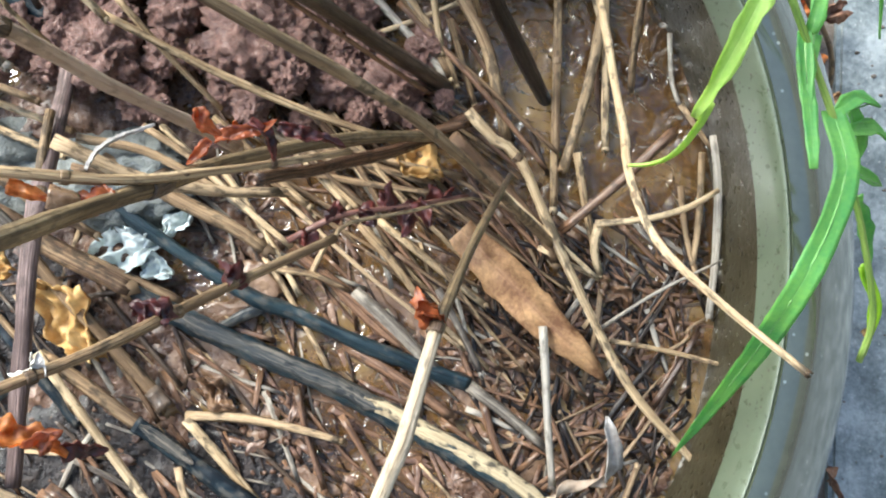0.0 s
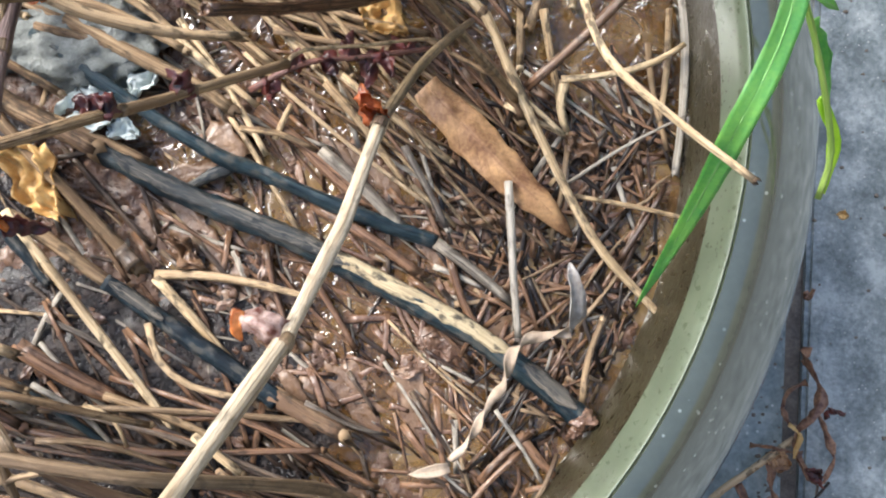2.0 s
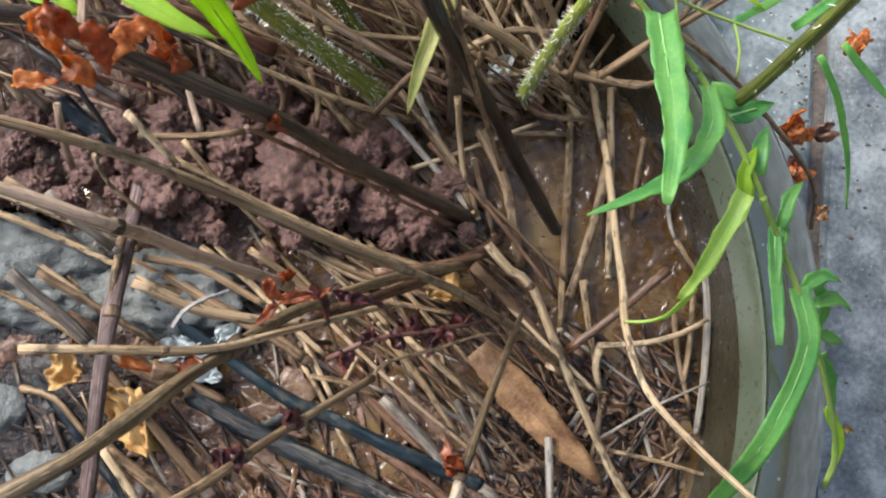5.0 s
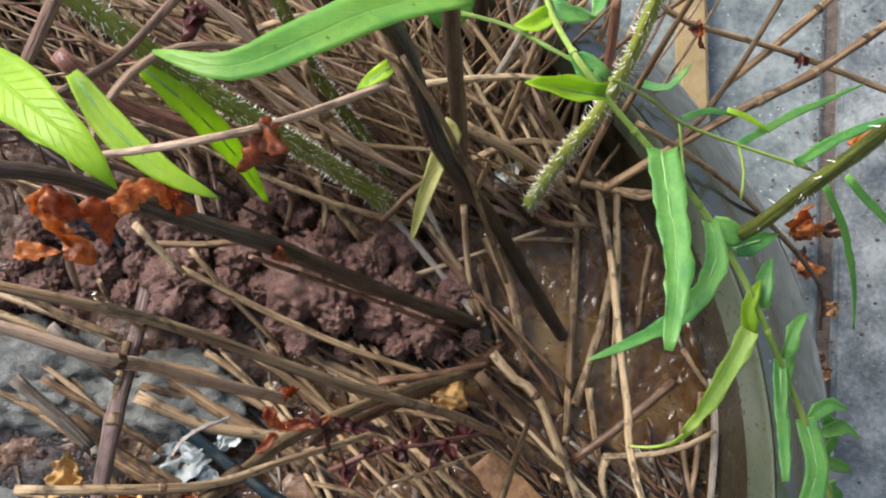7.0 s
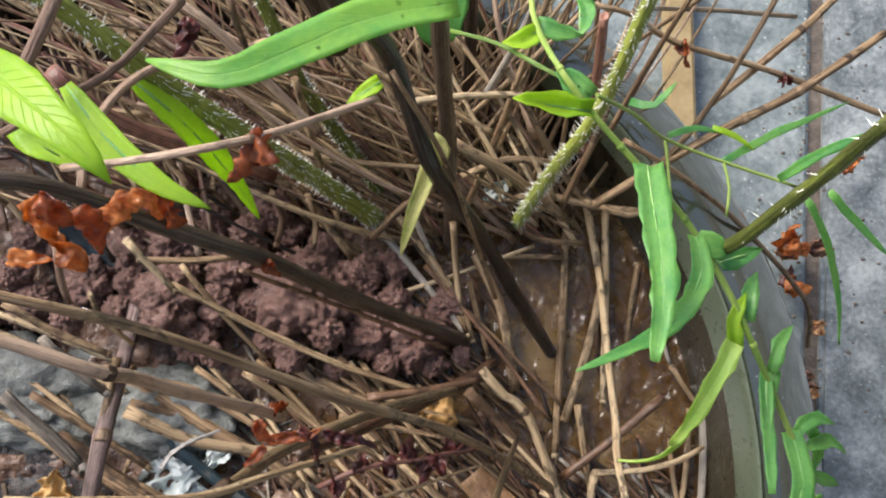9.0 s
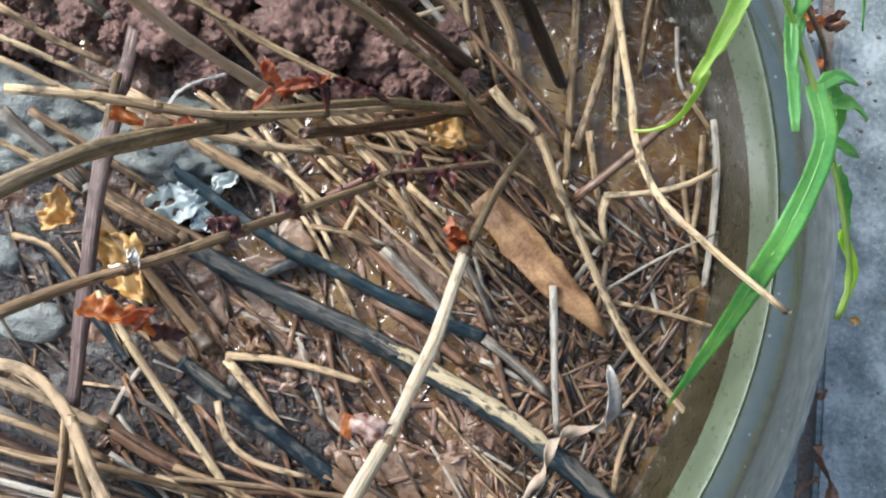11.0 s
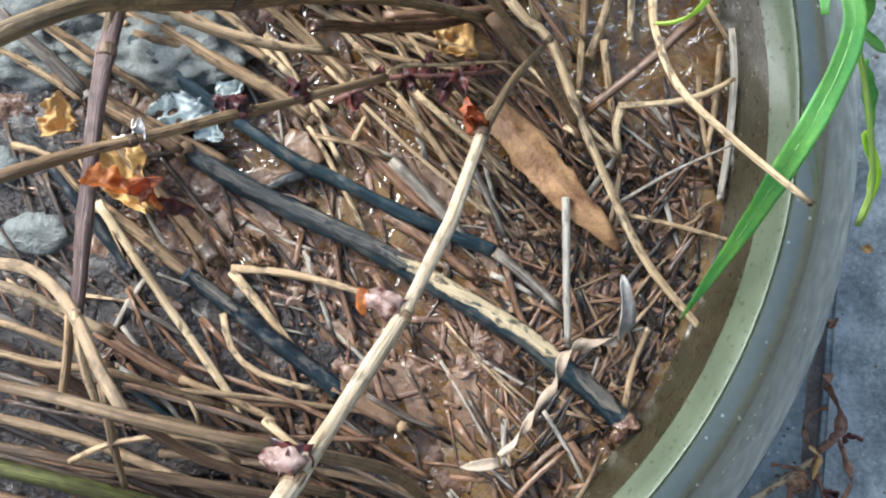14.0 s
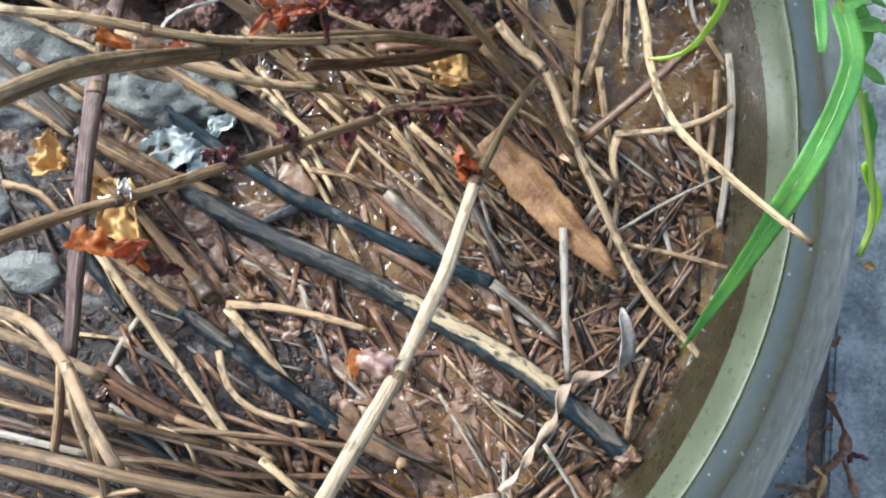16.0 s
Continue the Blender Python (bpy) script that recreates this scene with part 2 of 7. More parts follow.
MUD = ground_like("wet_litter_mud", [(0.34, (0.021, 0.0098, 0.0060)), (0.48, (0.100, 0.049, 0.026)), (0.66, (0.225, 0.127, 0.074))], 110, 420, 0.30, 0.004, 0.9, 0.2, 0.08)
SOAKED = ground_like("soaked_leaf", [(0.30, (0.038, 0.019, 0.011)), (0.5, (0.138, 0.076, 0.040)), (0.70, (0.27, 0.168, 0.098))], 80, 500, 0.34, 0.0018, 0.9, 0.2, 0.08)
SPRIG = leaf_material("rusty_dead_sprig", (0.36, 0.19, 0.11), (0.07, 0.026, 0.016), (0.25, 0.10, 0.06), (0.6, 0.25, 0.1), 0.35, 0.15, 0.5, 300)
LITTER = ground_like("wet_leaf_litter", [(0.30, (0.037, 0.019, 0.012)), (0.5, (0.140, 0.075, 0.045)), (0.70, (0.28, 0.172, 0.11))], 90, 600, 0.32, 0.0015, 0.6, 0.25, 0.1)
CLAY = ground_like("red_clay", [(0.30, (0.085, 0.042, 0.032)), (0.5, (0.225, 0.118, 0.090)), (0.70, (0.40, 0.240, 0.190))], 420, 1900, 0.45, 0.0035, 1.0, 0.12, 0.15)
STONE = ground_like("grey_stone", [(0.30, (0.085, 0.090, 0.082)), (0.5, (0.180, 0.190, 0.174)), (0.70, (0.33, 0.34, 0.315))], 210, 1300, 0.65, 0.0028, 1.0, 0.0, 0.12)
CONCRETE = ground_like("grey_concrete", [(0.38, (0.085, 0.102, 0.104)), (0.5, (0.180, 0.205, 0.205)), (0.62, (0.32, 0.345, 0.34))], 60, 420, 0.5, 0.002, 0.9, 0.0, 0.15, (420, (0.36, 0.36, 0.34)))
SMOOTH_CONCRETE = ground_like("smooth_concrete", [(0.36, (0.080, 0.104, 0.104)), (0.5, (0.175, 0.208, 0.204)), (0.64, (0.30, 0.335, 0.325))], 48, 330, 0.45, 0.002, 0.9, 0.0, 0.12, (260, (0.42, 0.44, 0.42)))
DIRT = ground_like("joint_dirt", [(0.3, (0.05, 0.04, 0.032)), (0.5, (0.12, 0.095, 0.075)), (0.72, (0.22, 0.18, 0.14))], 160, 800, 0.7, 0.003)
WOOD = ground_like("pale_wood", [(0.3, (0.20, 0.14, 0.06)), (0.5, (0.31, 0.225, 0.105)), (0.72, (0.40, 0.30, 0.16))], 40, 300, 0.6, 0.0006)
# near-black sludge colour, also painting the shade in gaps of the stalk pile
SLUDGE_SHADE = ground_like("sludge_and_gap_shade", [(0.3, (0.006, 0.005, 0.005)), (0.5, (0.022, 0.016, 0.014)), (0.72, (0.075, 0.046, 0.032))], 150, 520, 0.34, 0.005, 1.0, 0.12, 0.12)
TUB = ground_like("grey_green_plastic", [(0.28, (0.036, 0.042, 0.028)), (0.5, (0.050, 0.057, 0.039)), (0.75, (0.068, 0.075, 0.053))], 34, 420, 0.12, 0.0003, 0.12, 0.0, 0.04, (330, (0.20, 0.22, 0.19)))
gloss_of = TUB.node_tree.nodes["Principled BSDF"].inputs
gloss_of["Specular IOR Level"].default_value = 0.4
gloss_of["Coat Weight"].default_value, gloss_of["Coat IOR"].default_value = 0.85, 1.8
LIP = ground_like("algae_stained_lip", [(0.28, (0.058, 0.070, 0.042)), (0.5, (0.088, 0.106, 0.066)), (0.75, (0.13, 0.150, 0.102))], 44, 420, 0.35, 0.0003, 0.35, 0.1, 0.1, (420, (0.045, 0.042, 0.026)))
# brown slime colour, kept darker to carry the shade of the clump too
INNER = ground_like("shaded_slimy_wall", [(0.28, (0.012, 0.010, 0.005)), (0.5, (0.030, 0.024, 0.012)), (0.75, (0.060, 0.052, 0.029))], 40, 420, 0.34, 0.0012, 0.8, 0.0, 0.1)
INNER.node_tree.nodes["Principled BSDF"].inputs["Specular IOR Level"].default_value = 0.22

m, n, l, b = material("muddy_water")
WATER = m
co = n.new("ShaderNodeTexCoord")
a = noise_tex(n, l, co.outputs["Object"], 38, 7, 0.68, 0.6)
r = ramp(n, [(0.36, (0.060, 0.029, 0.009)), (0.5, (0.150, 0.078, 0.024)), (0.64, (0.27, 0.175, 0.070))])
l.new(a.outputs[0], r.inputs[0])
silt = n.new("ShaderNodeBsdfDiffuse")
l.new(r.outputs[0], silt.inputs[0])
clear = n.new("ShaderNodeBsdfTransparent")
clear.inputs[0].default_value = (0.78, 0.55, 0.33, 1)
murk = n.new("ShaderNodeMixShader")
murk.inputs[0].default_value = 0.66
l.new(clear.outputs[0], murk.inputs[1])
l.new(silt.outputs[0], murk.inputs[2])
gloss = n.new("ShaderNodeBsdfGlossy")
gloss.inputs["Roughness"].default_value = 0.04
fres = n.new("ShaderNodeFresnel")
fres.inputs[0].default_value = 1.6
top = n.new("ShaderNodeMixShader")
l.new(fres.outputs[0], top.inputs[0])
l.new(murk.outputs[0], top.inputs[1])
l.new(gloss.outputs[0], top.inputs[2])
l.new(top.outputs[0], n["Material Output"].inputs[0])
w = noise_tex(n, l, co.outputs["Object"], 130, 2.0, 0.45, 1.6)
bm_node = n.new("ShaderNodeBump")
bm_node.inputs["Strength"].default_value = 0.6
bm_node.inputs["Distance"].default_value = 0.0036
l.new(w.outputs[0], bm_node.inputs["Height"])
for sock in (gloss.inputs["Normal"], fres.inputs["Normal"]):
    l.new(bm_node.outputs[0], sock)

m, n, l, b = material("white_hair")
HAIR = m
b.inputs["Base Color"].default_value = (0.88, 0.88, 0.76, 1)
b.inputs["Roughness"].default_value = 0.5
m, n, l, b = material("white_stipule")
WHITE = m
b.inputs["Base Color"].default_value = (0.75, 0.70, 0.62, 1)
b.inputs["Roughness"].default_value = 0.4

m, n, l, b = material("water_drop")
DROP = m
b.inputs["Roughness"].default_value = 0.02
b.inputs["IOR"].default_value = 1.33
b.inputs["Transmission Weight"].default_value = 1.0

# ---- building helpers ----


def finish(bm, name, mat, smooth=True):
    me = bpy.data.meshes.new(name)
    bm.normal_update()
    bm.to_mesh(me)
    bm.free()
    for p in me.polygons:
        p.use_smooth = smooth
    me.materials.append(mat)
    return me


def thing_mesh(name, bm, mat, label, category, group="", kind="", smooth=True):
    return tagged(new(name, finish(bm, name, mat, smooth)), label, category, group, kind)


def holder(name, at, label, category, group=""):
    e = tagged(new(name), label, category, group)
    e.location = at
    e.empty_display_size = 0.01
    return e


def part(name, bm, mat, parent, label="", smooth=True):
    ob = new(name, finish(bm, name, mat, smooth))
    ob.parent = parent
    if not parent.parent:
        ob.matrix_parent_inverse = Matrix.Translation(parent.location).inverted()
    if label:
        ob["label"] = label
    return ob


def curve(pts, step=0.004):
    """Points of a smooth line through pts, and how far along each lies."""
    p = [Vector(q) for q in pts]
    p = [p[0] * 2 - p[1]] + p + [p[-1] * 2 - p[-2]]
    out = []
    for i in range(1, len(p) - 2):
        count = max(2, int((p[i + 1] - p[i]).length / step))
        for k in range(count):
            s = k / count
            a, b_, c, d = p[i - 1], p[i], p[i + 1], p[i + 2]
            out.append(0.5 * (2 * b_ + (c - a) * s + (2 * a - 5 * b_ + 4 * c - d) * s * s + (3 * b_ - a - 3 * c + d) * s ** 3))
    out.append(p[-2].copy())
    far = [0.0]
    for a, b_ in zip(out, out[1:]):
        far.append(far[-1] + (b_ - a).length)
    return out, far


def axes_along(line):
    """Tangent, side and up along a line, without twist."""
    tang = [((line[min(i + 1, len(line) - 1)] - line[max(i - 1, 0)]).normalized()) for i in range(len(line))]
    side = tang[0].cross(Vector((0, 0, 1)))
    if side.length < 0.05:
        side = Vector((1, 0, 0))
    side.normalize()
    out = []
    for t in tang:
        side = (side - t * side.dot(t)).normalized()
        out.append((t, side.copy(), side.cross(t)))
    return out


def tube(bm, pts, r0, r1, sides=8, nodes_at=(), wobble=0.14, step=0.004, flat=1.0, hollow=True, pit=90):
    line, far = curve(pts, step)
    total = far[-1]
    seed = random.uniform(0, 99)
    for i, d in enumerate(far):
        line[i] += Vector((noise.noise((d * 45, seed, 1)), noise.noise((d * 45, seed, 5)), noise.noise((d * 45, seed, 9)))) * r0 * 0.16
    fr = axes_along(line)
    uvl = bm.loops.layers.uv.verify()
    rings = []
    for p, d, (t, s, u) in zip(line, far, fr):
        f = d / max(total, 1e-6)
        r = (r0 + (r1 - r0) * f) * (1 + 0.16 * noise.noise((d * 60, seed, 20)))
        for k in nodes_at:
            r *= 1 + 0.18 * math.exp(-((d - k * total) / (r0 * 1.3)) ** 2)
        ring = []
        for i in range(sides):
            a = 2 * math.pi * i / sides
            rr = r * (1 + wobble * noise.noise((seed + math.cos(a), d * pit, math.sin(a) + seed)) + 0.5 * wobble * math.sin(3 * a + seed))
            ring.append(bm.verts.new(p + s * math.cos(a) * rr + u * math.sin(a) * rr * flat))
        rings.append(ring)
    for j in range(len(rings) - 1):
        for i in range(sides):
            k = (i + 1) % sides
            face = bm.faces.new((rings[j][i], rings[j][k], rings[j + 1][k], rings[j + 1][i]))
            for loop, (q, w) in zip(face.loops, ((j, i), (j, i + 1), (j + 1, i + 1), (j + 1, i))):
                loop[uvl].uv = (far[q], w / sides * 2 * math.pi * r0)
    for ring, last, sgn in ((rings[0], line[0], -1), (rings[-1], line[-1], 1)):
        t = fr[0][0] if sgn < 0 else fr[-1][0]
        inner = [bm.verts.new(last + (v.co - last) * 0.62 - t * sgn * (r1 if hollow else -r1) * 0.5) for v in ring]
        for i in range(sides):
            k = (i + 1) % sides
            q = (ring[i], ring[k], inner[k], inner[i]) if sgn > 0 else (ring[k], ring[i], inner[i], inner[k])
            bm.faces.new(q)
        bm.faces.new(inner if sgn > 0 else inner[::-1])
    return line, far, fr


def blade(bm, pts, width, roll=0.0, cup=0.25, wave=0.0, teeth=0.0, thick=0.00035, twist=0.0, shape=(0.25, 1.0, 0.05), step=0.0025, across=6, ragged=0.0, crinkle=0.0):
    """A leaf blade along pts. shape: width at its base, the belly's place and the tip; roll and twist in degrees."""
    line, far = curve(pts, step)
    total = far[-1]
    fr = axes_along(line)
    uvl = bm.loops.layers.uv.verify()
    seed = random.uniform(0, 99)
    top, low = [], []
    for p, d, (t, s, u) in zip(line, far, fr):
        f = d / max(total, 1e-6)
        base, power, tip = shape
        w = width * (tip + (1 - tip) * (math.sin(math.pi * min(1, (base + (1 - base) * f)) ** power)) ** 0.75)
        a = radians(roll + twist * f)
        sd, up = s * math.cos(a) + u * math.sin(a), u * math.cos(a) - s * math.sin(a)
        rt, rl = [], []
        for i in range(across + 1):
            x = i / across * 2 - 1
            e = abs(x)
            edge = 1 + teeth * (0.5 - (d * 420 + 0.3 * seed) % 1.0) * (e > 0.9) + ragged * (0.5 * noise.noise((d * 260, x * 2, seed)) + noise.noise((d * 1100, x * 3, seed))) * (e > 0.6)
            q = p + sd * x * w / 2 * edge + up * (cup * w * (e ** 1.5 - 0.2) + wave * w * math.sin(d * 380 + seed + x) * e + 0.08 * w * noise.noise((d * 160, x * 1.5, seed)) + crinkle * w * (noise.noise((d * 2.2 / width, x * 1.4, seed)) + 0.5 * noise.noise((d * 5.0 / width, x * 3.0, seed))))
            rt.append(bm.verts.new(q + up * thick * (1 - 0.7 * e)))
            rl.append(bm.verts.new(q - up * thick * (1 - 0.7 * e)))
        top.append(rt), low.append(rl)

    def quad(vs, uvs):
        face = bm.faces.new(vs)
        for loop, uv in zip(face.loops, uvs):
            loop[uvl].uv = uv
    for j in range(len(top) - 1):
        fa, fb = far[j] / total, far[j + 1] / total
        for i in range(across):
            x0, x1 = i / across, (i + 1) / across
            quad((top[j][i], top[j][i + 1], top[j + 1][i + 1], top[j + 1][i]), ((fa, x0), (fa, x1), (fb, x1), (fb, x0)))
            quad((low[j][i], low[j + 1][i], low[j + 1][i + 1], low[j][i + 1]), ((fa, x0), (fb, x0), (fb, x1), (fa, x1)))
        for i in (0, across):
            vs = (top[j][i], top[j + 1][i], low[j + 1][i], low[j][i])
            quad(vs if i == 0 else vs[::-1], ((fa, i / across),) * 4)
    for j in (0, -1):
        for i in range(across):
            vs = (top[j][i], low[j][i], low[j][i + 1], top[j][i + 1])
            quad(vs if j == 0 else vs[::-1], ((j * -1.0, 0.5),) * 4)
    return line, far, fr


def crumple(bm, at, size, seed, along=(1, 0, 0), aspect=2.0, curl=1.4, cells=14, crease=1.0):
    """A curled scrap of withered leaf: a sheet rolled and folded in on itself, with thickness and torn edges."""
    rng = random.Random(seed)
    d = Vector(along).normalized()
    s = d.cross(Vector((0, 0, 1)))
    if s.length < 0.1:
        s = Vector((1, 0, 0))
    s.normalize()
    u = s.cross(d)
    uvl = bm.loops.layers.uv.verify()
    grid = []
    off = rng.uniform(0, 50)
    thick = size * 0.012
    for layer in (1, -1):
        rows = []
        for j in range(cells + 1):
            row = []
            for i in range(cells + 1):
                x, y = (j / cells - 0.5) * aspect, i / cells - 0.5
                w = max(0.08, 1 - 1.9 * abs(j / cells - 0.45) ** 1.3)
                ang = y * curl * 2.2 + 0.5 * noise.noise((x * 1.6, off, 1))
                tear = 1 + 0.28 * noise.noise((x * 6, y * 6, off))
                q = d * x * 0.5 * tear + s * math.sin(ang) * 0.36 * w * tear + u * ((1 - math.cos(ang)) * 0.36 * w + 0.22 * noise.noise((x * 2.4, y * 3.5, off + 9)) + 0.16 * crease * noise.noise((x * 6, y * 7, off + 3)))
                row.append(bm.verts.new(Vector(at) + q * size + u * thick * layer))
            rows.append(row)
        grid.append(rows)
    for layer, rows in enumerate(grid):
        for j in range(cells):
            for i in range(cells):
                vs = (rows[j][i], rows[j + 1][i], rows[j + 1][i + 1], rows[j][i + 1])
                face = bm.faces.new(vs if layer == 1 else vs[::-1])
                for loop in face.loops:
                    loop[uvl].uv = (j / cells, i / cells)
    for k in range(cells):
        for a, b_ in (((k, 0), (k + 1, 0)), ((k + 1, cells), (k, cells)), ((0, k + 1), (0, k)), ((cells, k), (cells, k + 1))):
            bm.faces.new((grid[0][a[0]][a[1]], grid[0][b_[0]][b_[1]], grid[1][b_[0]][b_[1]], grid[1][a[0]][a[1]]))


def wither(bm, at, size, seed, way):
    """A withered leaf: two or three thin curled lobes with torn edges that spread from one point."""
    rng = random.Random(seed)
    d = Vector(way).normalized()
    s = d.cross(Vector((0, 0, 1)))
    if s.length < 0.1:
        s = Vector((1, 0, 0))
    s.normalize()
    u = s.cross(d)
    for k in range(rng.choice((2, 3, 3))):
        turn = rng.uniform(-0.75, 0.75)
        w = (d * math.cos(turn) + s * math.sin(turn) + u * rng.uniform(-0.3, 0.4)).normalized()
        ln = size * rng.uniform(0.55, 1.0)
        p0 = Vector(at) - d * size * 0.08
        bend = (u * rng.uniform(-0.5, 0.6) + s * rng.uniform(-0.3, 0.3)) * ln
        blade(bm, [p0, p0 + w * ln * 0.4 + bend * 0.15, p0 + w * ln * 0.75 + bend * 0.5, p0 + w * ln * 0.9 + bend], size * rng.uniform(0.30, 0.52), roll=rng.uniform(-60, 60),
              cup=rng.choice((-1, 1)) * rng.uniform(0.2, 0.6), wave=0.12, ragged=0.9, crinkle=0.45, twist=rng.uniform(-110, 110), shape=(rng.uniform(0.08, 0.25), 0.85, 0.06), step=max(0.0005, size / 13), thick=size * 0.011)


def lump(bm, at, size, seed, rough=0.35, scale=(1, 1, 0.8), level=4, fine=0.12, crumbs=0.0):
    made = bmesh.ops.create_icosphere(bm, subdivisions=level, radius=1.0)
    rng = random.Random(seed)
    o = Vector((rng.uniform(0, 60), rng.uniform(0, 60), rng.uniform(0, 60)))
    turn = Euler((rng.uniform(0, 6), rng.uniform(0, 6), rng.uniform(0, 6))).to_matrix()
    for v in made["verts"]:
        c = v.co.copy()
        k = 1 + rough * noise.noise(c * 1.3 + o) + rough * 0.6 * noise.noise(c * 3 + o) + fine * noise.noise(c * 7 + o) + fine * 0.6 * noise.noise(c * 15 + o)
        if crumbs:
            k += crumbs * (0.4 - noise.voronoi(c * 4.5 + o)[0][0]) + crumbs * 0.6 * (0.4 - noise.voronoi(c * 10 + o)[0][0])
        c = turn @ (c * k)
        v.co = Vector(at) + Vector((c.x * scale[0], c.y * scale[1], c.z * scale[2])) * size


KINDS = {
    "s": (STRAW, "straw_stalk", "pale straw-coloured dry plant stalk lying on wet litter", "dry stalk"),
    "c": (CREAM, "straw_stalk", "bright cream dry straw standing clear of the water", "dry stalk"),
    "t": (TAN, "dry_stalk", "tan dry plant stalk with streaked fibrous bark", "dry stalk"),
    "w": (WORN, "worn_stalk", "worn brown dry stalk lying in the pile", "dry stalk"),
    "g": (GREY, "weathered_stalk", "grey weathered dry plant stalk among the litter", "dry stalk"),
    "p": (PINK, "arching_stalk", "pinkish brown dry stalk arching over the tub", "dry stalk"),
    "b": (BROWN, "wet_stalk", "wet reddish brown stalk sunk in muddy water", "wet stalk"),
    "r": (RED, "woody_stem", "smooth red-brown woody stem leaning over the litter", "stem"),
    "q": (MAUVE, "woody_stem", "smooth mauve-brown woody stem leaning over the litter", "stem"),
    "d": (DARK, "dark_stem", "dark brown upright stem rising from the clump", "stem"),
    "o": (OLIVE, "olive_stem", "olive brown jointed stem crossing over the tub", "stem"),
    "m": (MOSSY, "mossy_stem", "moss-green stem lying in the stalk pile", "stem"),
    "k": (BLACK, "rotten_stalk", "rotten blue-black wet stalk lying in the mud", "rotten stalk"),
    "h": (GREEN, "hairy_stem", "green stem covered in stiff white hairs", "plant stem"),
    "v": (VINE, "vine", "thin green vine stem trailing over the tub rim", "vine"),
}


def stalk(kind, r0, r1, *pts, nodes_at=(), curls=(), hairs=0, label="", group="dry stalks in the tub", sheath=(), strip=(), stiff=False):
    """One stem through pts, radii in millimetres; rings at nodes_at, withered curls (place along, size, material, way) and stiff hairs."""
    mat, name, text, cat = KINDS[kind]
    bm = bmesh.new()
    sides = 10 if r0 > 1.6 else 7
    if stiff:
        v = [Vector(p) for p in pts]
        pts = [v[0]]
        for i in range(1, len(v) - 1):
            pts += [v[i].lerp(v[i - 1], 0.12), v[i], v[i].lerp(v[i + 1], 0.12)]
        pts.append(v[-1])
    rotten = kind == "k"
    line, far, fr = tube(bm, pts, r0 / 1000, r1 / 1000, 14 if rotten else sides, nodes_at, 0.20 if rotten else 0.14, 0.0015 if rotten else 0.004, pit=300 if rotten else 90)
    fray = r0 > 1.15 and kind in "sctgpbw"
    if not (nodes_at or curls or hairs or sheath or fray or strip):
        return thing_mesh(name, bm, mat, label or text, cat, group)
    h = holder(name, pts[0], label or text, cat, group)
    stem = part("stem", bm, mat, h)

    def spot(f):
        d = f * far[-1]
        i = max(k for k in range(len(far) - 1) if far[k] <= d)
        s = (d - far[i]) / max(far[i + 1] - far[i], 1e-9)
        return line[i].lerp(line[i + 1], s), fr[i]
    for f in nodes_at:
        p, (t, s, u) = spot(f)
        bm = bmesh.new()
        r = (r0 + (r1 - r0) * f) / 1000
        tube(bm, [p - t * r * 0.8, p, p + t * r * 0.8], r * 1.04, r * 1.02, 9, (0.5,), step=r * 0.4)
        part("node_ring", bm, WORN if kind not in "hv" else VINE, stem, "darker swollen joint")
    for f0, f1, mat2, lean in strip:
        bm = bmesh.new()
        ids = [i for i in range(len(far)) if f0 <= far[i] / far[-1] <= f1]
        rows = []
        seed = f0 * 50
        for n_, i in enumerate(ids):
            t, s, u = fr[i]
            q = far[i]
            end = min(1.0, n_ / 3, (len(ids) - 1 - n_) / 3)
            r = (r0 + (r1 - r0) * q / far[-1]) / 1000
            mid_ = lean + 0.35 * noise.noise((q * 60, seed, 1))
            half = (0.85 + 0.25 * noise.noise((q * 90, seed, 5)) + 0.14 * noise.noise((q * 900, seed, 8))) * (0.25 + 0.75 * end)
            row = []
            for k in range(9):
                a = mid_ + half * (k / 4 - 1)
                rr = r * (1.10 + 0.12 * (1 - (k / 4 - 1) ** 2) + 0.05 * noise.noise((q * 300, k * 0.7, seed)))
                if k in (0, 8):
                    rr = r * 0.85
                row.append(bm.verts.new(line[i] + s * math.sin(a + 0.12 * noise.noise((q * 900, k, seed))) * rr + u * math.cos(a) * rr))
            rows.append(row)
        uvl = bm.loops.layers.uv.verify()
        for j in range(len(rows) - 1):
            for k in range(8):
                face = bm.faces.new((rows[j][k], rows[j][k + 1], rows[j + 1][k + 1], rows[j + 1][k]))
                for loop, (aa, kk) in zip(face.loops, ((j, k), (j, k + 1), (j + 1, k + 1), (j + 1, k))):
                    loop[uvl].uv = (far[ids[aa]], kk * r0 / 1000 * 0.3)
        part("bare_wood" if mat2 == BAREWOOD else "bark_strip", bm, mat2, stem, "ragged strip of worn paler wood")
    if fray:
        bm = bmesh.new()
        t, s, u = fr[-1]
        rr = r1 / 1000
        rings = []
        for q, (far_out, grow) in enumerate(((-0.6, 0.96), (0.2, 1.08), (0.7, 0.9))):
            ring = []
            for k in range(10):
                a = k * 0.6283
                jag = random.uniform(0.0, 1.6) * (q > 0) * (k % 2)
                ring.append(bm.verts.new(line[-1] + (s * math.cos(a) + u * math.sin(a)) * rr * grow + t * rr * (far_out * (q < 2) + jag)))
            rings.append(ring)
        for ra, rb in zip(rings, rings[1:]):
            for k in range(10):
                bm.faces.new((ra[k], ra[(k + 1) % 10], rb[(k + 1) % 10], rb[k]))
        part("frayed_end", bm, mat, stem, "splintered end")
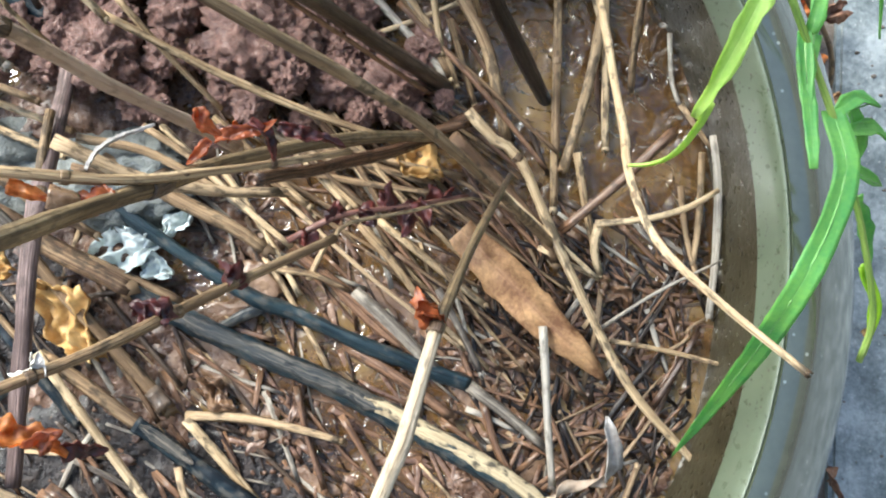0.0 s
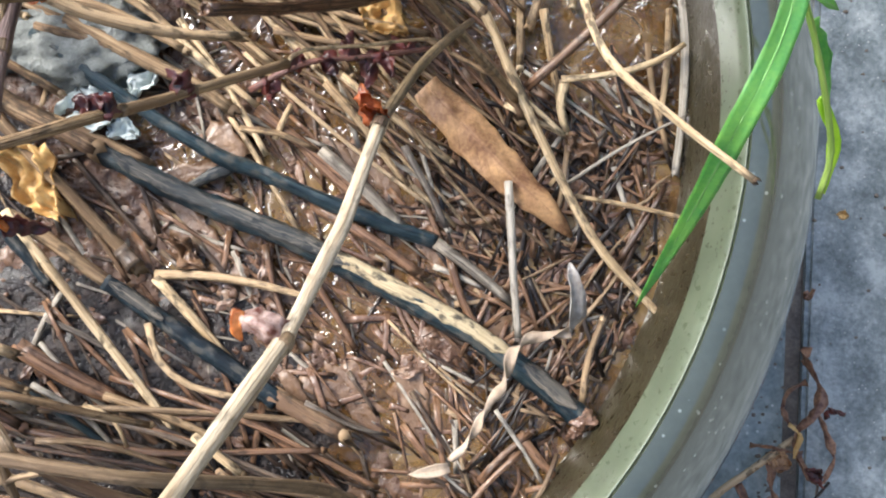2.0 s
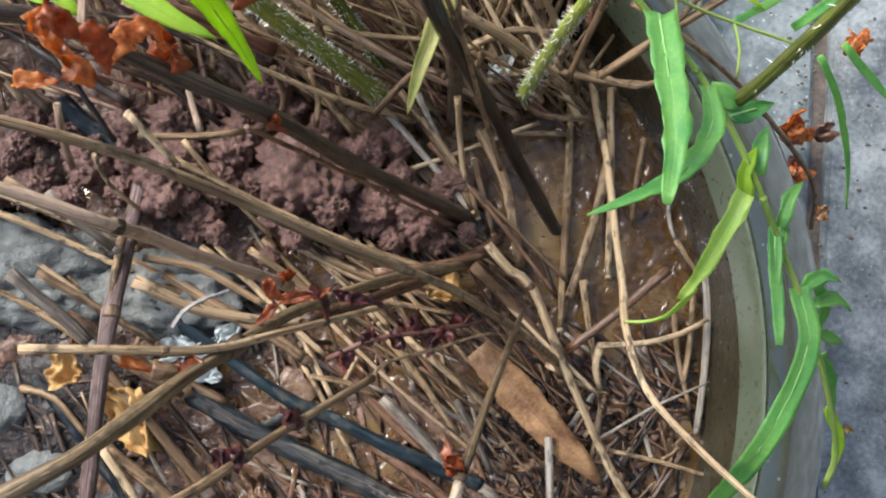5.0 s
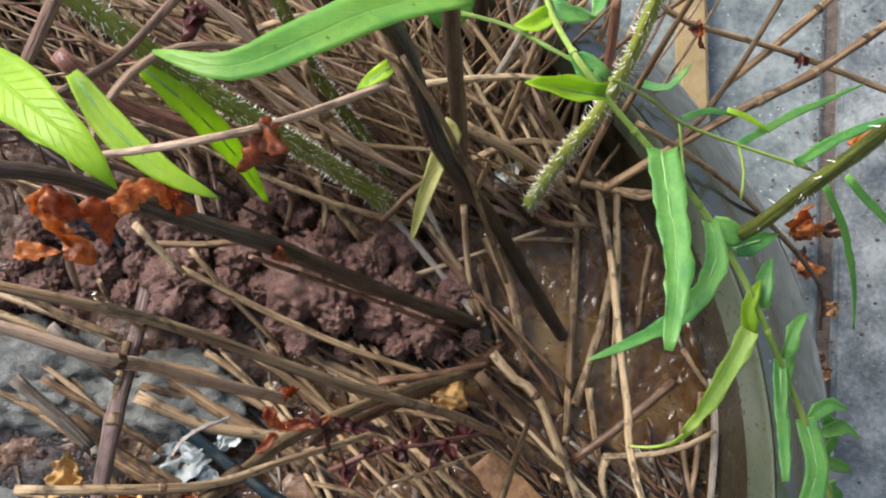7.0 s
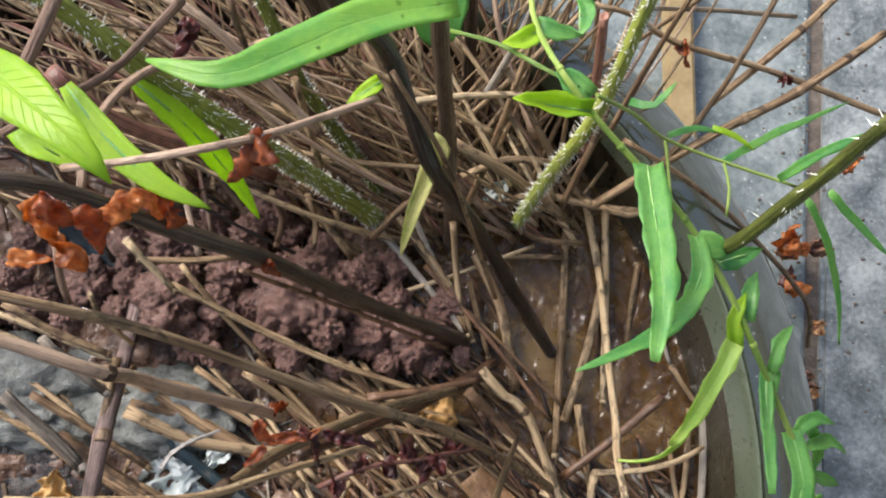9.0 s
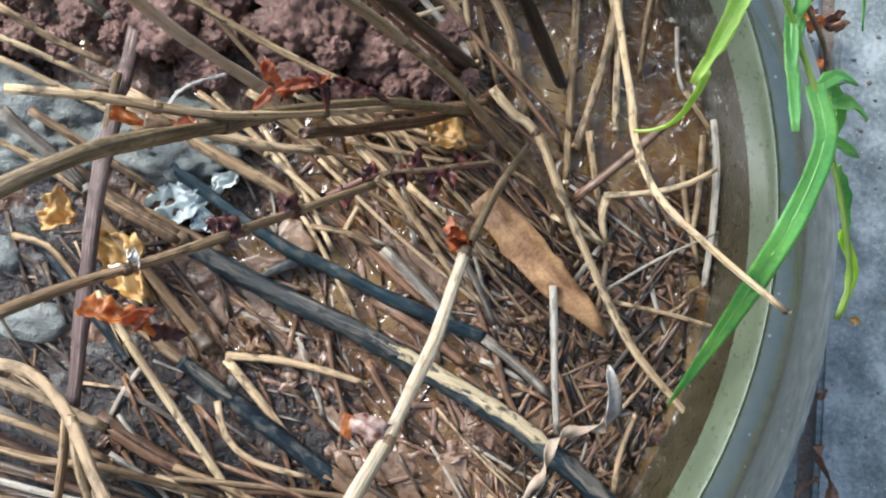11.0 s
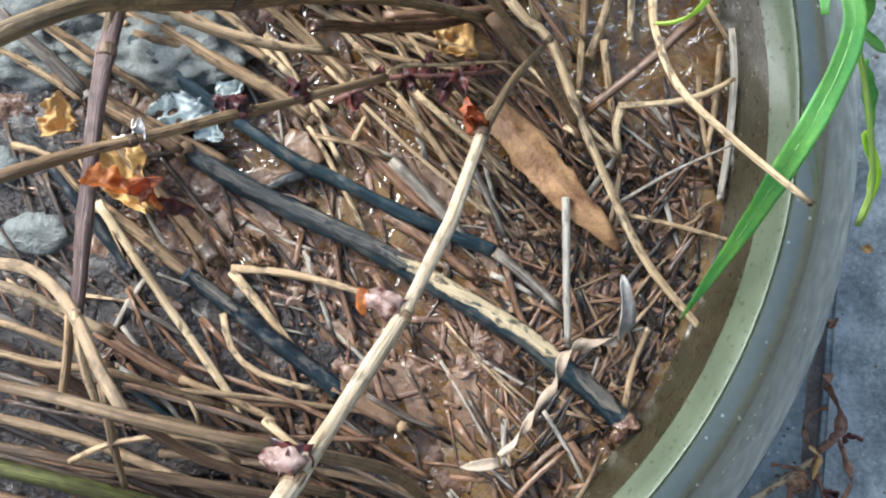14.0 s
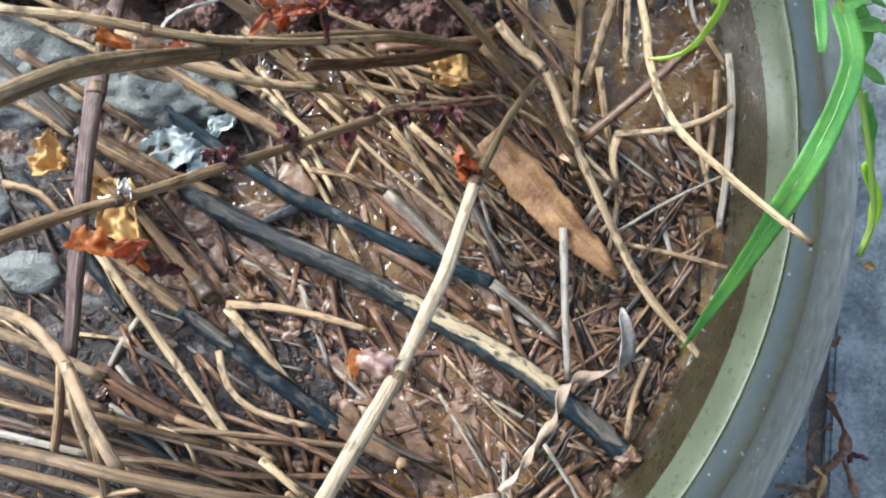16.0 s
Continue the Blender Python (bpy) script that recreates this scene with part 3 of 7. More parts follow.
    for f, length in sheath:
        p, (t, s, u) = spot(f)
        bm = bmesh.new()
        r = (r0 + (r1 - r0) * f) / 1000
        tube(bm, [p, p + t * length * 0.5, p + t * length + u * r * 0.6], r * 1.25, r * 1.5, 9, step=r)
        part("leaf_sheath", bm, DARK, h, "dark papery sheath round the joint")
    for k, (f, size, mat2, way) in enumerate(curls):
        p, (t, s, u) = spot(f)
        bm = bmesh.new()
        w = Vector(way)
        wither(bm, p, size * 1.1, k + int(abs(p.x) * 9000), w)
        part("withered_leaf", bm, mat2, h, "curled withered leaf")
    if hairs:
        bm = bmesh.new()
        rng = random.Random(int(abs(pts[0][0]) * 1e5))
        for _ in range(int(hairs * 0.95)):
            f = rng.random()
            p, (t, s, u) = spot(f)
            r = (r0 + (r1 - r0) * f) / 1000
            a = rng.uniform(0, 2 * math.pi)
            o = s * math.cos(a) + u * math.sin(a)
            tip = p + o * (r + rng.uniform(0.0007, 0.0022)) + t * rng.uniform(-0.0011, 0.0011)
            q = p + o * r * 0.9
            c = t.cross(o)
            ring = [bm.verts.new(q + (t * math.cos(k * 2.094) + c * math.sin(k * 2.094)) * 0.00016) for k in range(3)]
            top = bm.verts.new(tip)
            for k in range(3):
                bm.faces.new((ring[k], ring[(k + 1) % 3], top))
        part("stem_hairs", bm, HAIR, stem, "stiff white hairs")
    return h


def leaf(mat, width, *pts, label, name="leaf", rib=True, group="green leaves", drops=(), **shape):
    """A leaf, width in millimetres, along pts."""
    h = holder(name, pts[0], label, "leaf", group)
    bm = bmesh.new()
    shape.setdefault("crinkle", 0.14 if shape.get("ragged", 0) > 0.4 else 0.05)
    line, far, fr = blade(bm, pts, width / 1000, **shape)
    face = part("blade", bm, mat, h)
    if rib and len(line) > 3:
        bm = bmesh.new()
        low = 0.2 * shape.get("cup", 0.25) * width / 1000
        tube(bm, [p - u * (low - 0.0003) for p, (t, s, u) in zip(line[::4], fr[::4])], 0.00032, 0.00014, 6, step=0.004, flat=0.6)
        part("midrib", bm, RIB if mat in (LEAF, LIME) else mat, face, "raised paler midrib")
    for f, x, r in drops:
        i = int(f * (len(line) - 1))
        t, s, u = fr[i]
        bm = bmesh.new()
        lump(bm, line[i] + s * x * width / 2000 + u * (0.0003 + 0.12 * width / 1000 * (abs(x) ** 1.5 - 0.2)), r / 1800, i, 0.1, (1, 1, 0.6), 2, 0.0)
        part("water_drop", bm, DROP, face, "clear water drop")
    return h


def scrap(mat, size, at, way, seed, name, label, category, aspect=1.6, curl=1.2, group="", cells=18, crease=1.0):
    bm = bmesh.new()
    if mat in (FLAME, RUST, MAROON, SPRIG):
        ln = size * aspect / 2000
        wither(bm, Vector(at) - Vector(way).normalized() * ln * 0.4, ln * 1.1, seed, way)
    else:
        crumple(bm, at, size / 1000, seed, way, aspect, curl, cells, crease)
    return thing_mesh(name, bm, mat, label, category, group)

# ---- ground ----
CENTRE = (-0.0813, 0.0416)
GROUND = -0.112

bm = bmesh.new()
bmesh.ops.create_grid(bm, x_segments=2, y_segments=2, size=30)
for v in bm.verts:
    v.co.z = GROUND - 0.005
thing_mesh("ground", bm, DIRT, "dark soil between and around the concrete slabs", "ground", kind="structure")


def paving(sgn, gap, top, mat, label):
    """A slab on one side of the joint, which runs slightly askew."""
    bm = bmesh.new()
    bmesh.ops.create_cube(bm, size=1.0)
    for v in bm.verts:
        v.co = Vector((sgn * (gap + (v.co.x * sgn + 0.5) * 1.2), v.co.y * 1.8, top - 0.025 + v.co.z * 0.05))
    bmesh.ops.bevel(bm, geom=bm.edges[:], offset=0.002, segments=2, affect="EDGES")
    bmesh.ops.transform(bm, matrix=Matrix.Translation((0.16885, 0.035, 0)) @ Matrix.Rotation(radians(-4.3), 4, "Z"), verts=bm.verts[:])
    return thing_mesh("pavement", bm, mat, label, "paving", kind="structure", smooth=False)


paving(1, 0.0035, GROUND, CONCRETE, "rough grey concrete paving beside the tub")
paving(-1, 0.0035, GROUND - 0.002, SMOOTH_CONCRETE, "smooth blue-grey concrete under the tub")

# unseen plain walls, added to block low sky behind and beside the camera
BLOCKER_PLASTER = ground_like("sky_blocker_plaster", [(0.3, (0.09, 0.085, 0.078)), (0.5, (0.14, 0.135, 0.125)), (0.72, (0.20, 0.19, 0.175))], 6, 60, 0.8, 0.003)


def sky_blocker(name, x0, x1, y0, y1, label):
    bm = bmesh.new()
    bmesh.ops.create_cube(bm, size=1.0)
    for v in bm.verts:
        v.co = Vector(((x0 + x1) / 2 + v.co.x * (x1 - x0), (y0 + y1) / 2 + v.co.y * (y1 - y0), GROUND - 0.005 + (v.co.z + 0.5) * 2.2))
    bmesh.ops.bevel(bm, geom=bm.edges[:], offset=0.006, segments=2, affect="EDGES")
    return thing_mesh(name, bm, BLOCKER_PLASTER, label, "wall", kind="structure", smooth=False)


sky_blocker("sky_blocker_south", -1.6, 1.5, -1.22, -1.10, "unseen plain wall added to block low sky behind the camera")
sky_blocker("sky_blocker_east", 1.5, 1.62, -1.22, 3.0, "unseen plain wall added to block low sky beside the paving")

# ---- tub ----


def turned(bm, profile, sides=128):
    """A ring turned round the tub's axis from (radius, height) pairs."""
    rings = []
    for r, z in profile:
        rings.append([bm.verts.new((CENTRE[0] + r * math.cos(2 * math.pi * i / sides), CENTRE[1] + r * math.sin(2 * math.pi * i / sides), z)) for i in range(sides)])
    for a, b_ in zip(rings, rings[1:]):
        for i in range(sides):
            k = (i + 1) % sides
            bm.faces.new((a[i], a[k], b_[k], b_[i]))
    return rings


tub = holder("plastic_tub", (CENTRE[0], CENTRE[1], GROUND), "round grey-green plastic tub full of muddy water and dead stalks", "tub")
bm = bmesh.new()
turned(bm, [(0.145, GROUND + 0.004), (0.155, -0.06), (0.1680, -0.010), (0.1690, 0.0), (0.1700, 0.015), (0.1708, 0.026), (0.1714, 0.0315)])
part("inner_wall", bm, INNER, tub, "brown slimy inside wall with its shade put into the colour")
bm = bmesh.new()
turned(bm, [(0.1714, 0.0315), (0.1718, 0.0335), (0.1725, 0.0370), (0.1732, 0.0405), (0.1740, 0.0435), (0.1748, 0.0449), (0.1752, 0.0452), (0.17525, 0.0425), (0.1757, 0.0425), (0.1757, 0.0456)])
part("inner_lip", bm, LIP, tub, "green-stained inner lip")
bm = bmesh.new()
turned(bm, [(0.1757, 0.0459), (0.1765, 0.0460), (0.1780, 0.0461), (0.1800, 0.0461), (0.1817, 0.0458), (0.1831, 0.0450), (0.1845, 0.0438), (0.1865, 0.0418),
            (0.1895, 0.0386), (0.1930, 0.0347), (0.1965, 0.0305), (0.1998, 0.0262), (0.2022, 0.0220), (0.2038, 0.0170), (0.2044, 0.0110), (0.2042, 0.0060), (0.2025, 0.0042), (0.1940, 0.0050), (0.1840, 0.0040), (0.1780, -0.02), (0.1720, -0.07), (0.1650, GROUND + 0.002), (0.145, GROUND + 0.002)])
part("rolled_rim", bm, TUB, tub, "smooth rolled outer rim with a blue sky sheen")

# ---- water and mud ----
bm = bmesh.new()
turned(bm, [(0.1692, 0.0028), (0.12, 0.0028), (0.08, 0.0028), (0.04, 0.0028), (0.0005, 0.0028)], 96)
for f in bm.faces:
    f.normal_flip()
thing_mesh("water", bm, WATER, "shallow muddy orange-brown water with a glossy surface", "water", kind="structure")


def bank(x, y):
    """Height of the mud: open water towards +x and +y, heaped litter elsewhere."""
    n1 = noise.noise((x * 38, y * 38, 3.0))
    n2 = noise.noise((x * 110, y * 110, 7.0))
    n3 = noise.noise((x * 300, y * 300, 11.0))
    pool = max(0.0, 1 - ((x - 0.062) / 0.05) ** 2 - ((y - 0.085) / 0.065) ** 2)
    small = 0.0
    for px, py, rx, ry in ((0.007, -0.012, 0.016, 0.012), (-0.049, -0.017, 0.018, 0.014), (-0.010, -0.050, 0.028, 0.013), (0.030, -0.045, 0.020, 0.012), (-0.030, 0.006, 0.014, 0.010)):
        small = max(small, 1 - ((x - px) / rx) ** 2 - ((y - py) / ry) ** 2)
    heap = 0.003 * max(0.0, min(1.0, (-0.04 - x) / 0.06))
    soil = 0.003 * max(0.0, min(1.0, (y - 0.10) / 0.05)) * max(0.0, min(1.0, (0.03 - x) / 0.05))
    n4 = noise.noise((x * 650, y * 650, 17.0))
    return 0.0017 + n1 * 0.0030 + n2 * 0.0022 + n3 * 0.0013 + n4 * 0.0006 - 0.016 * pool - 0.006 * small + heap + soil


bm = bmesh.new()
N = 320
cells = {}
for j in range(N + 1):
    for i in range(N + 1):
        x, y = (i / N * 2 - 1) * 0.1688, (j / N * 2 - 1) * 0.1688
        if x * x + y * y < 0.1688 ** 2:
            wx, wy = x + CENTRE[0], y + CENTRE[1]
            cells[i, j] = bm.verts.new((wx, wy, bank(wx, wy)))
for (i, j), v in cells.items():
    q = [cells.get(k) for k in ((i, j), (i + 1, j), (i + 1, j + 1), (i, j + 1))]
    if all(q):
        bm.faces.new(q)
thing_mesh("mud", bm, MUD, "wet lumpy brown mud and rotten litter in the tub", "mud", kind="structure")


def inside(x, y, r=0.163):
    return (x - CENTRE[0]) ** 2 + (y - CENTRE[1]) ** 2 < r * r


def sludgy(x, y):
    """Where the black sludge, which also paints gap shade, covers the mud."""
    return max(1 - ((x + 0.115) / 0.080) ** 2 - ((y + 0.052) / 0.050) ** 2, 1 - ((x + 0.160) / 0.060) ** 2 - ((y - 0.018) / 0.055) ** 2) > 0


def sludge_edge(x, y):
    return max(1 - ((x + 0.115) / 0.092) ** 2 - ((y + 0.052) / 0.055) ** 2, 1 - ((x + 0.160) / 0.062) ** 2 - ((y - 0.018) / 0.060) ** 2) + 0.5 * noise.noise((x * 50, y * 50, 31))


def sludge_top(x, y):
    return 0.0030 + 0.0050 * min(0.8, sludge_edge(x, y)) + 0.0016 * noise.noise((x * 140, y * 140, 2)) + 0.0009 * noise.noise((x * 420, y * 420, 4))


def bed(x, y):
    """Height of whatever covers the tub's floor."""
    return max(bank(x, y), sludge_top(x, y)) if sludge_edge(x, y) > -0.4 else bank(x, y)


def lie(x, y, rng):
    """Direction of the litter: washed along the tub's diagonal, crossing it beside the wall."""
    if x > 0.025 and y < 0.03:
        return rng.choice((rng.gauss(0.95, 0.35), rng.gauss(-0.8, 0.6)))
    return rng.gauss(-0.85, 0.38)


# black sludge under the stalk pile; its colour also stands for shade in gaps
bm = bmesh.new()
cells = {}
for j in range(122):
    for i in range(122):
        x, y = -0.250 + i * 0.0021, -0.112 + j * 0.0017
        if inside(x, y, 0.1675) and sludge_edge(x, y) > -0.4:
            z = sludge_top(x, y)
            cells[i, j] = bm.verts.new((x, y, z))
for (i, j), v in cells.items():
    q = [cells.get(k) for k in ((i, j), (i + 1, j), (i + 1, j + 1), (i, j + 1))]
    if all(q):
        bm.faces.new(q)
thing_mesh("sludge", bm, SLUDGE_SHADE, "glossy blue-black rotten sludge, its tone also standing for shade between stalks", "sludge", kind="structure")

# rotten straw fragments and leaf crumbs, past counting
rng = random.Random(5)
for mat, count, name, label, lo, hi, rad in (
        (BROWN, 230, "straw_litter", "sodden red-brown straw fragments lying in the mud", 0.016, 0.050, 0.0008),
        (DARK, 230, "straw_litter", "black rotten straw fragments in the mud", 0.014, 0.050, 0.0007),
        (TAN, 50, "straw_litter", "tan straw fragments strewn over the mud", 0.014, 0.045, 0.0006),
        (GREY, 70, "straw_litter", "grey rotten straw fragments in the mud", 0.014, 0.045, 0.0007)):
    bm = bmesh.new()
    done = 0
    while done < count:
        x, y = rng.uniform(-0.16, 0.090), rng.uniform(-0.12, 0.10)
        if not inside(x, y):
            continue
        open_water = x > 0.02 and y > 0.045
        stony = x < -0.07 and y > 0.03
        if stony or (open_water and rng.random() < 0.8) or (mat != DARK and x < -0.075 and rng.random() < 0.5):
            continue
        done += 1
        a = lie(x, y, rng)
        ln = rng.uniform(lo, hi) / 2
        z = max(0.0016, bed(x, y)) + rng.uniform(-0.0010, 0.0018)
        d = Vector((math.cos(a), math.sin(a), rng.uniform(-0.06, 0.06))) * ln
        mid = Vector((rng.uniform(-1, 1), rng.uniform(-1, 1), 0.1)) * ln * 0.06
        p = Vector((x, y, z))
        r = rad * rng.uniform(0.5, 1.5)
        tube(bm, [p - d, p + mid, p + d], r, r * 0.7, 7, step=0.006, flat=0.6)
    tagged(thing_mesh(name, bm, mat, label, "litter"), kind="stuff")
for mat, count, name, label in ((BROWN, 260, "straw_litter", "fine sodden brown straw shreds floating on the mud"), (GREY, 40, "straw_litter", "fine grey straw shreds floating on the mud"), (LITTER, 260, "straw_litter", "flat brown leaf shreds floating on the mud")):
    bm = bmesh.new()
    for k in range(count):
        x, y = rng.uniform(-0.06, 0.088), rng.gauss(-0.005, 0.035)
        if not inside(x, y) or (x > 0.02 and y > 0.05 and rng.random() < 0.7):
            continue
        a = lie(x, y, rng) + rng.gauss(0, 0.5)
        ln = rng.uniform(0.003, 0.011)
        d = Vector((math.cos(a), math.sin(a), rng.uniform(-0.06, 0.06))) * ln
        p = Vector((x, y, max(0.0026, bed(x, y)) + rng.uniform(-0.0006, 0.0008)))
        r = rng.uniform(0.0003, 0.0006) * (2.4 if mat == LITTER else 1)
        tube(bm, [p - d, p + Vector((rng.uniform(-1, 1), rng.uniform(-1, 1), 0.2)) * ln * 0.1, p + d], r, r * 0.6, 6, step=0.005, flat=0.3 if mat == LITTER else 0.8)
    tagged(thing_mesh(name, bm, mat, label, "litter"), kind="stuff")
for mat, count, label in ((BROWN, 200, "red-brown straw pieces crossing beside the tub wall"), (WORN, 40, "worn straw pieces crossing beside the tub wall"), (GREY, 24, "grey straw pieces crossing beside the tub wall"), (DARK, 150, "dark straw pieces crossing beside the tub wall")):
    bm = bmesh.new()
    done = 0
    while done < count:
        x, y = rng.uniform(0.015, 0.088), rng.uniform(-0.10, 0.045)
        if not inside(x, y, 0.1655):
            continue
        done += 1
        a = lie(x, y, rng)
        ln = rng.uniform(0.005, 0.018)
        d = Vector((math.cos(a), math.sin(a), rng.uniform(-0.1, 0.1))) * ln
        p = Vector((x, y, 0.0022 + rng.uniform(-0.0008, 0.0030)))
        if not (inside(*(p - d).xy, 0.167) and inside(*(p + d).xy, 0.167)):
            d *= 0.3
        r = rng.uniform(0.0004, 0.0010)
        tube(bm, [p - d, p + Vector((rng.uniform(-1, 1), rng.uniform(-1, 1), 0.1)) * ln * 0.08, p + d], r, r * 0.7, 6, step=0.006, flat=0.6)
    tagged(thing_mesh("straw_litter", bm, mat, label, "litter"), kind="stuff")
bm = bmesh.new()
for k in range(230):
    x, y = rng.uniform(-0.12, 0.086), rng.uniform(-0.10, 0.08)
    if inside(x, y) and not (x > 0.02 and y > 0.045) and not (x < -0.07 and y > 0.03) and not (sludgy(x, y) and k % 2):
        a = rng.uniform(0, 6.3)
        crumple(bm, (x, y, max(0.0005, bed(x, y)) + 0.0004), rng.uniform(0.005, 0.012), k, (math.cos(a), math.sin(a), rng.uniform(-0.12, 0.12)), 1.6, 0.5, 6, 0.5)
tagged(thing_mesh("leaf_litter", bm, LITTER, "wet brown leaf fragments matted over the mud", "litter"), kind="stuff")
ball = bmesh.new()
bmesh.ops.create_icosphere(ball, subdivisions=2, radius=1.0)
ball_verts = [v.co.copy() for v in ball.verts]
ball_faces = [[v.index for v in f.verts] for f in ball.faces]
ball.free()


def crumbs_mesh(name, spots, mat, label, category):
    """Many small rounded crumbs, past counting, in one mesh; spots are (place, radius)."""
    verts, faces = [], []
    for k, (at, r) in enumerate(spots):
        o = Vector((k * 1.7, k * 0.9, k * 2.3))
        base = len(verts)
        for c in ball_verts:
            g = 1 + 0.45 * noise.noise(c * 1.3 + o) + 0.2 * noise.noise(c * 3 + o)
            verts.append((at[0] + c.x * g * r * 1.3, at[1] + c.y * g * r, at[2] + c.z * g * r * 0.7))
        faces += [[base + i for i in f] for f in ball_faces]
    me = bpy.data.meshes.new(name)
    me.from_pydata(verts, [], faces)
    for p in me.polygons:
        p.use_smooth = True
    me.materials.append(mat)
    return tagged(new(name, me), label, category, kind="stuff")


spots = []
for k in range(1500):
    x, y = rng.uniform(-0.13, 0.088), rng.gauss(0.0, 0.04)
    if inside(x, y, 0.166) and not (x > 0.03 and y > 0.05) and (x > -0.06 or k % 3 == 0):
        r = rng.uniform(0.0003, 0.0006 + 0.0009 * rng.random() ** 2)
        spots.append(((x, y, max(0.0026, bed(x, y)) - r * 0.1), r))
crumbs_mesh("mud_crumbs", spots, MUD, "glossy wet crumbs of mud and rotten litter", "mud")

# soaked leaves lying flat on the mud
for k in range(48):
    while True:
        x, y = rng.uniform(-0.085, 0.082), rng.gauss(-0.008, 0.036)
        if inside(x, y, 0.152) and not (x > 0.02 and y > 0.05) and not (x < -0.06 and y > 0.03) and not sludgy(x, y):
            break
    a = lie(x, y, rng) + rng.gauss(0, 0.4)
    ln = rng.uniform(0.006, 0.015)
    d = Vector((math.cos(a), math.sin(a), rng.uniform(-0.08, 0.08))) * ln
    p = Vector((x, y, max(0.0018, bed(x, y)) + rng.uniform(0.0000, 0.0014)))
    bm = bmesh.new()
    blade(bm, [p - d, p + Vector((rng.uniform(-1, 1), rng.uniform(-1, 1), 0)) * ln * 0.2, p + d], rng.uniform(0.005, 0.011), roll=rng.uniform(-10, 10), cup=rng.uniform(-0.08, 0.08), shape=(rng.uniform(0.05, 0.2), 0.9, rng.uniform(0.05, 0.2)), ragged=0.6, across=8, thick=0.0002)
    thing_mesh("soaked_leaf", bm, SOAKED, "soaked reddish brown leaf fragment lying flat on mud", "leaf", "soaked leaves")

# grit along the joint and on the slabs
spots = []
for k in range(420):
    y = rng.uniform(-0.20, 0.30)
    x = 0.1585 + (y - 0.035) * 0.0752 + (rng.gauss(0, 0.004) if k % 2 else rng.uniform(-0.02, 0.09))
    r = rng.uniform(0.0003, 0.0009)
    spots.append(((x, y, GROUND + r * 0.3), r))
crumbs_mesh("grit", spots, DIRT, "brown grit and crumbs lying on the concrete", "grit")

# ---- stalks ----
stalk("s", 1.12, 1.11, (-0.0790, -0.0065, 0.1500), (-0.0683, 0.0005, 0.1400), (-0.0511, 0.0098, 0.1260), (-0.0390, 0.0196, 0.1040), (-0.0199, 0.0326, 0.0800), label="tan jointed stalk with red curled leaf remains", nodes_at=(0.26,0.55,0.73), curls=((0.27,0.0045,WHITE,(-0.6,0.8,0.2)),(0.5,0.007,MAROON,(-0.2,1,0.1)),(0.7,0.007,MAROON,(-0.3,0.9,0.2))))
stalk("s", 0.56, 0.40, (-0.0199, 0.0326, 0.0800), (-0.0171, 0.0365, 0.0760), (-0.0047, 0.0406, 0.0650), (0.0119, 0.0462, 0.0500), (0.0164, 0.0444, 0.0450))
stalk("s", 1.13, 0.83, (-0.0840, 0.0368, 0.1400), (-0.0684, 0.0370, 0.1350), (-0.0516, 0.0379, 0.1220), (-0.0376, 0.0433, 0.1040), (-0.0161, 0.0510, 0.0840), nodes_at=(0.3,0.55,0.78))
stalk("q", 2.72, 2.23, (-0.1046, 0.1054, 0.0140), (-0.1052, 0.0747, 0.0240), (-0.1058, 0.0421, 0.0360), (-0.1080, 0.0059, 0.0350), (-0.1096, -0.0269, 0.0330), label="smooth pinkish brown woody stem leaning over stones", nodes_at=(0.43,))
stalk("s", 1.42, 1.07, (-0.1051, 0.0755, 0.0300), (-0.1064, 0.0599, 0.0320), (-0.1071, 0.0439, 0.0340), label="strip of pale bark peeling from a stem")
stalk("t", 0.90, 1.50, (-0.0894, 0.0733, 0.1904), (-0.0741, 0.0705, 0.1880), (-0.0606, 0.0685, 0.1800), (-0.0493, 0.0669, 0.1650), (-0.0240, 0.0597, 0.1340), (-0.0145, 0.0575, 0.1200), (-0.0010, 0.0548, 0.0950), (0.0147, 0.0492, 0.0580), (0.0359, 0.0391, 0.0120), label="long tan straw sloping down into the water")
stalk("p", 1.41, 1.65, (-0.0960, 0.0690, 0.1480), (-0.0843, 0.0666, 0.1420), (-0.0709, 0.0626, 0.1330), (-0.0681, 0.0628, 0.1180), (-0.0626, 0.0612, 0.1020), (-0.0536, 0.0595, 0.0800), (-0.0461, 0.0578, 0.0600), nodes_at=(0.30,), curls=((0.95, 0.007, RUST, (0.6, 0.8, 0.2)),))
stalk("d", 1.53, 2.61, (-0.0970, 0.0901, 0.1808), (-0.0804, 0.0900, 0.1780), (-0.0684, 0.0909, 0.1700), (-0.0575, 0.0901, 0.1500), (-0.0433, 0.0904, 0.1200), (-0.0241, 0.0892, 0.0700), (0.0068, 0.0871, 0.0070), label="dark bristly stem leaning down to the water", curls=((0.27,0.010,RUST,(0.2,0.6,0.2)),(0.42,0.008,RUST,(1,0.1,0.2))))
stalk("b", 0.63, 0.75, (-0.0473, 0.0880, 0.1180), (-0.0243, 0.0865, 0.0660), (0.0011, 0.0831, 0.0160))
stalk("d", 1.90, 2.40, (-0.0225, 0.1215, 0.1970), (-0.0203, 0.1241, 0.1780), (-0.0127, 0.1262, 0.1500), (-0.0049, 0.1124, 0.1250), (0.0080, 0.1090, 0.0750), (0.0242, 0.0958, 0.0300), (0.0396, 0.0818, -0.0060))
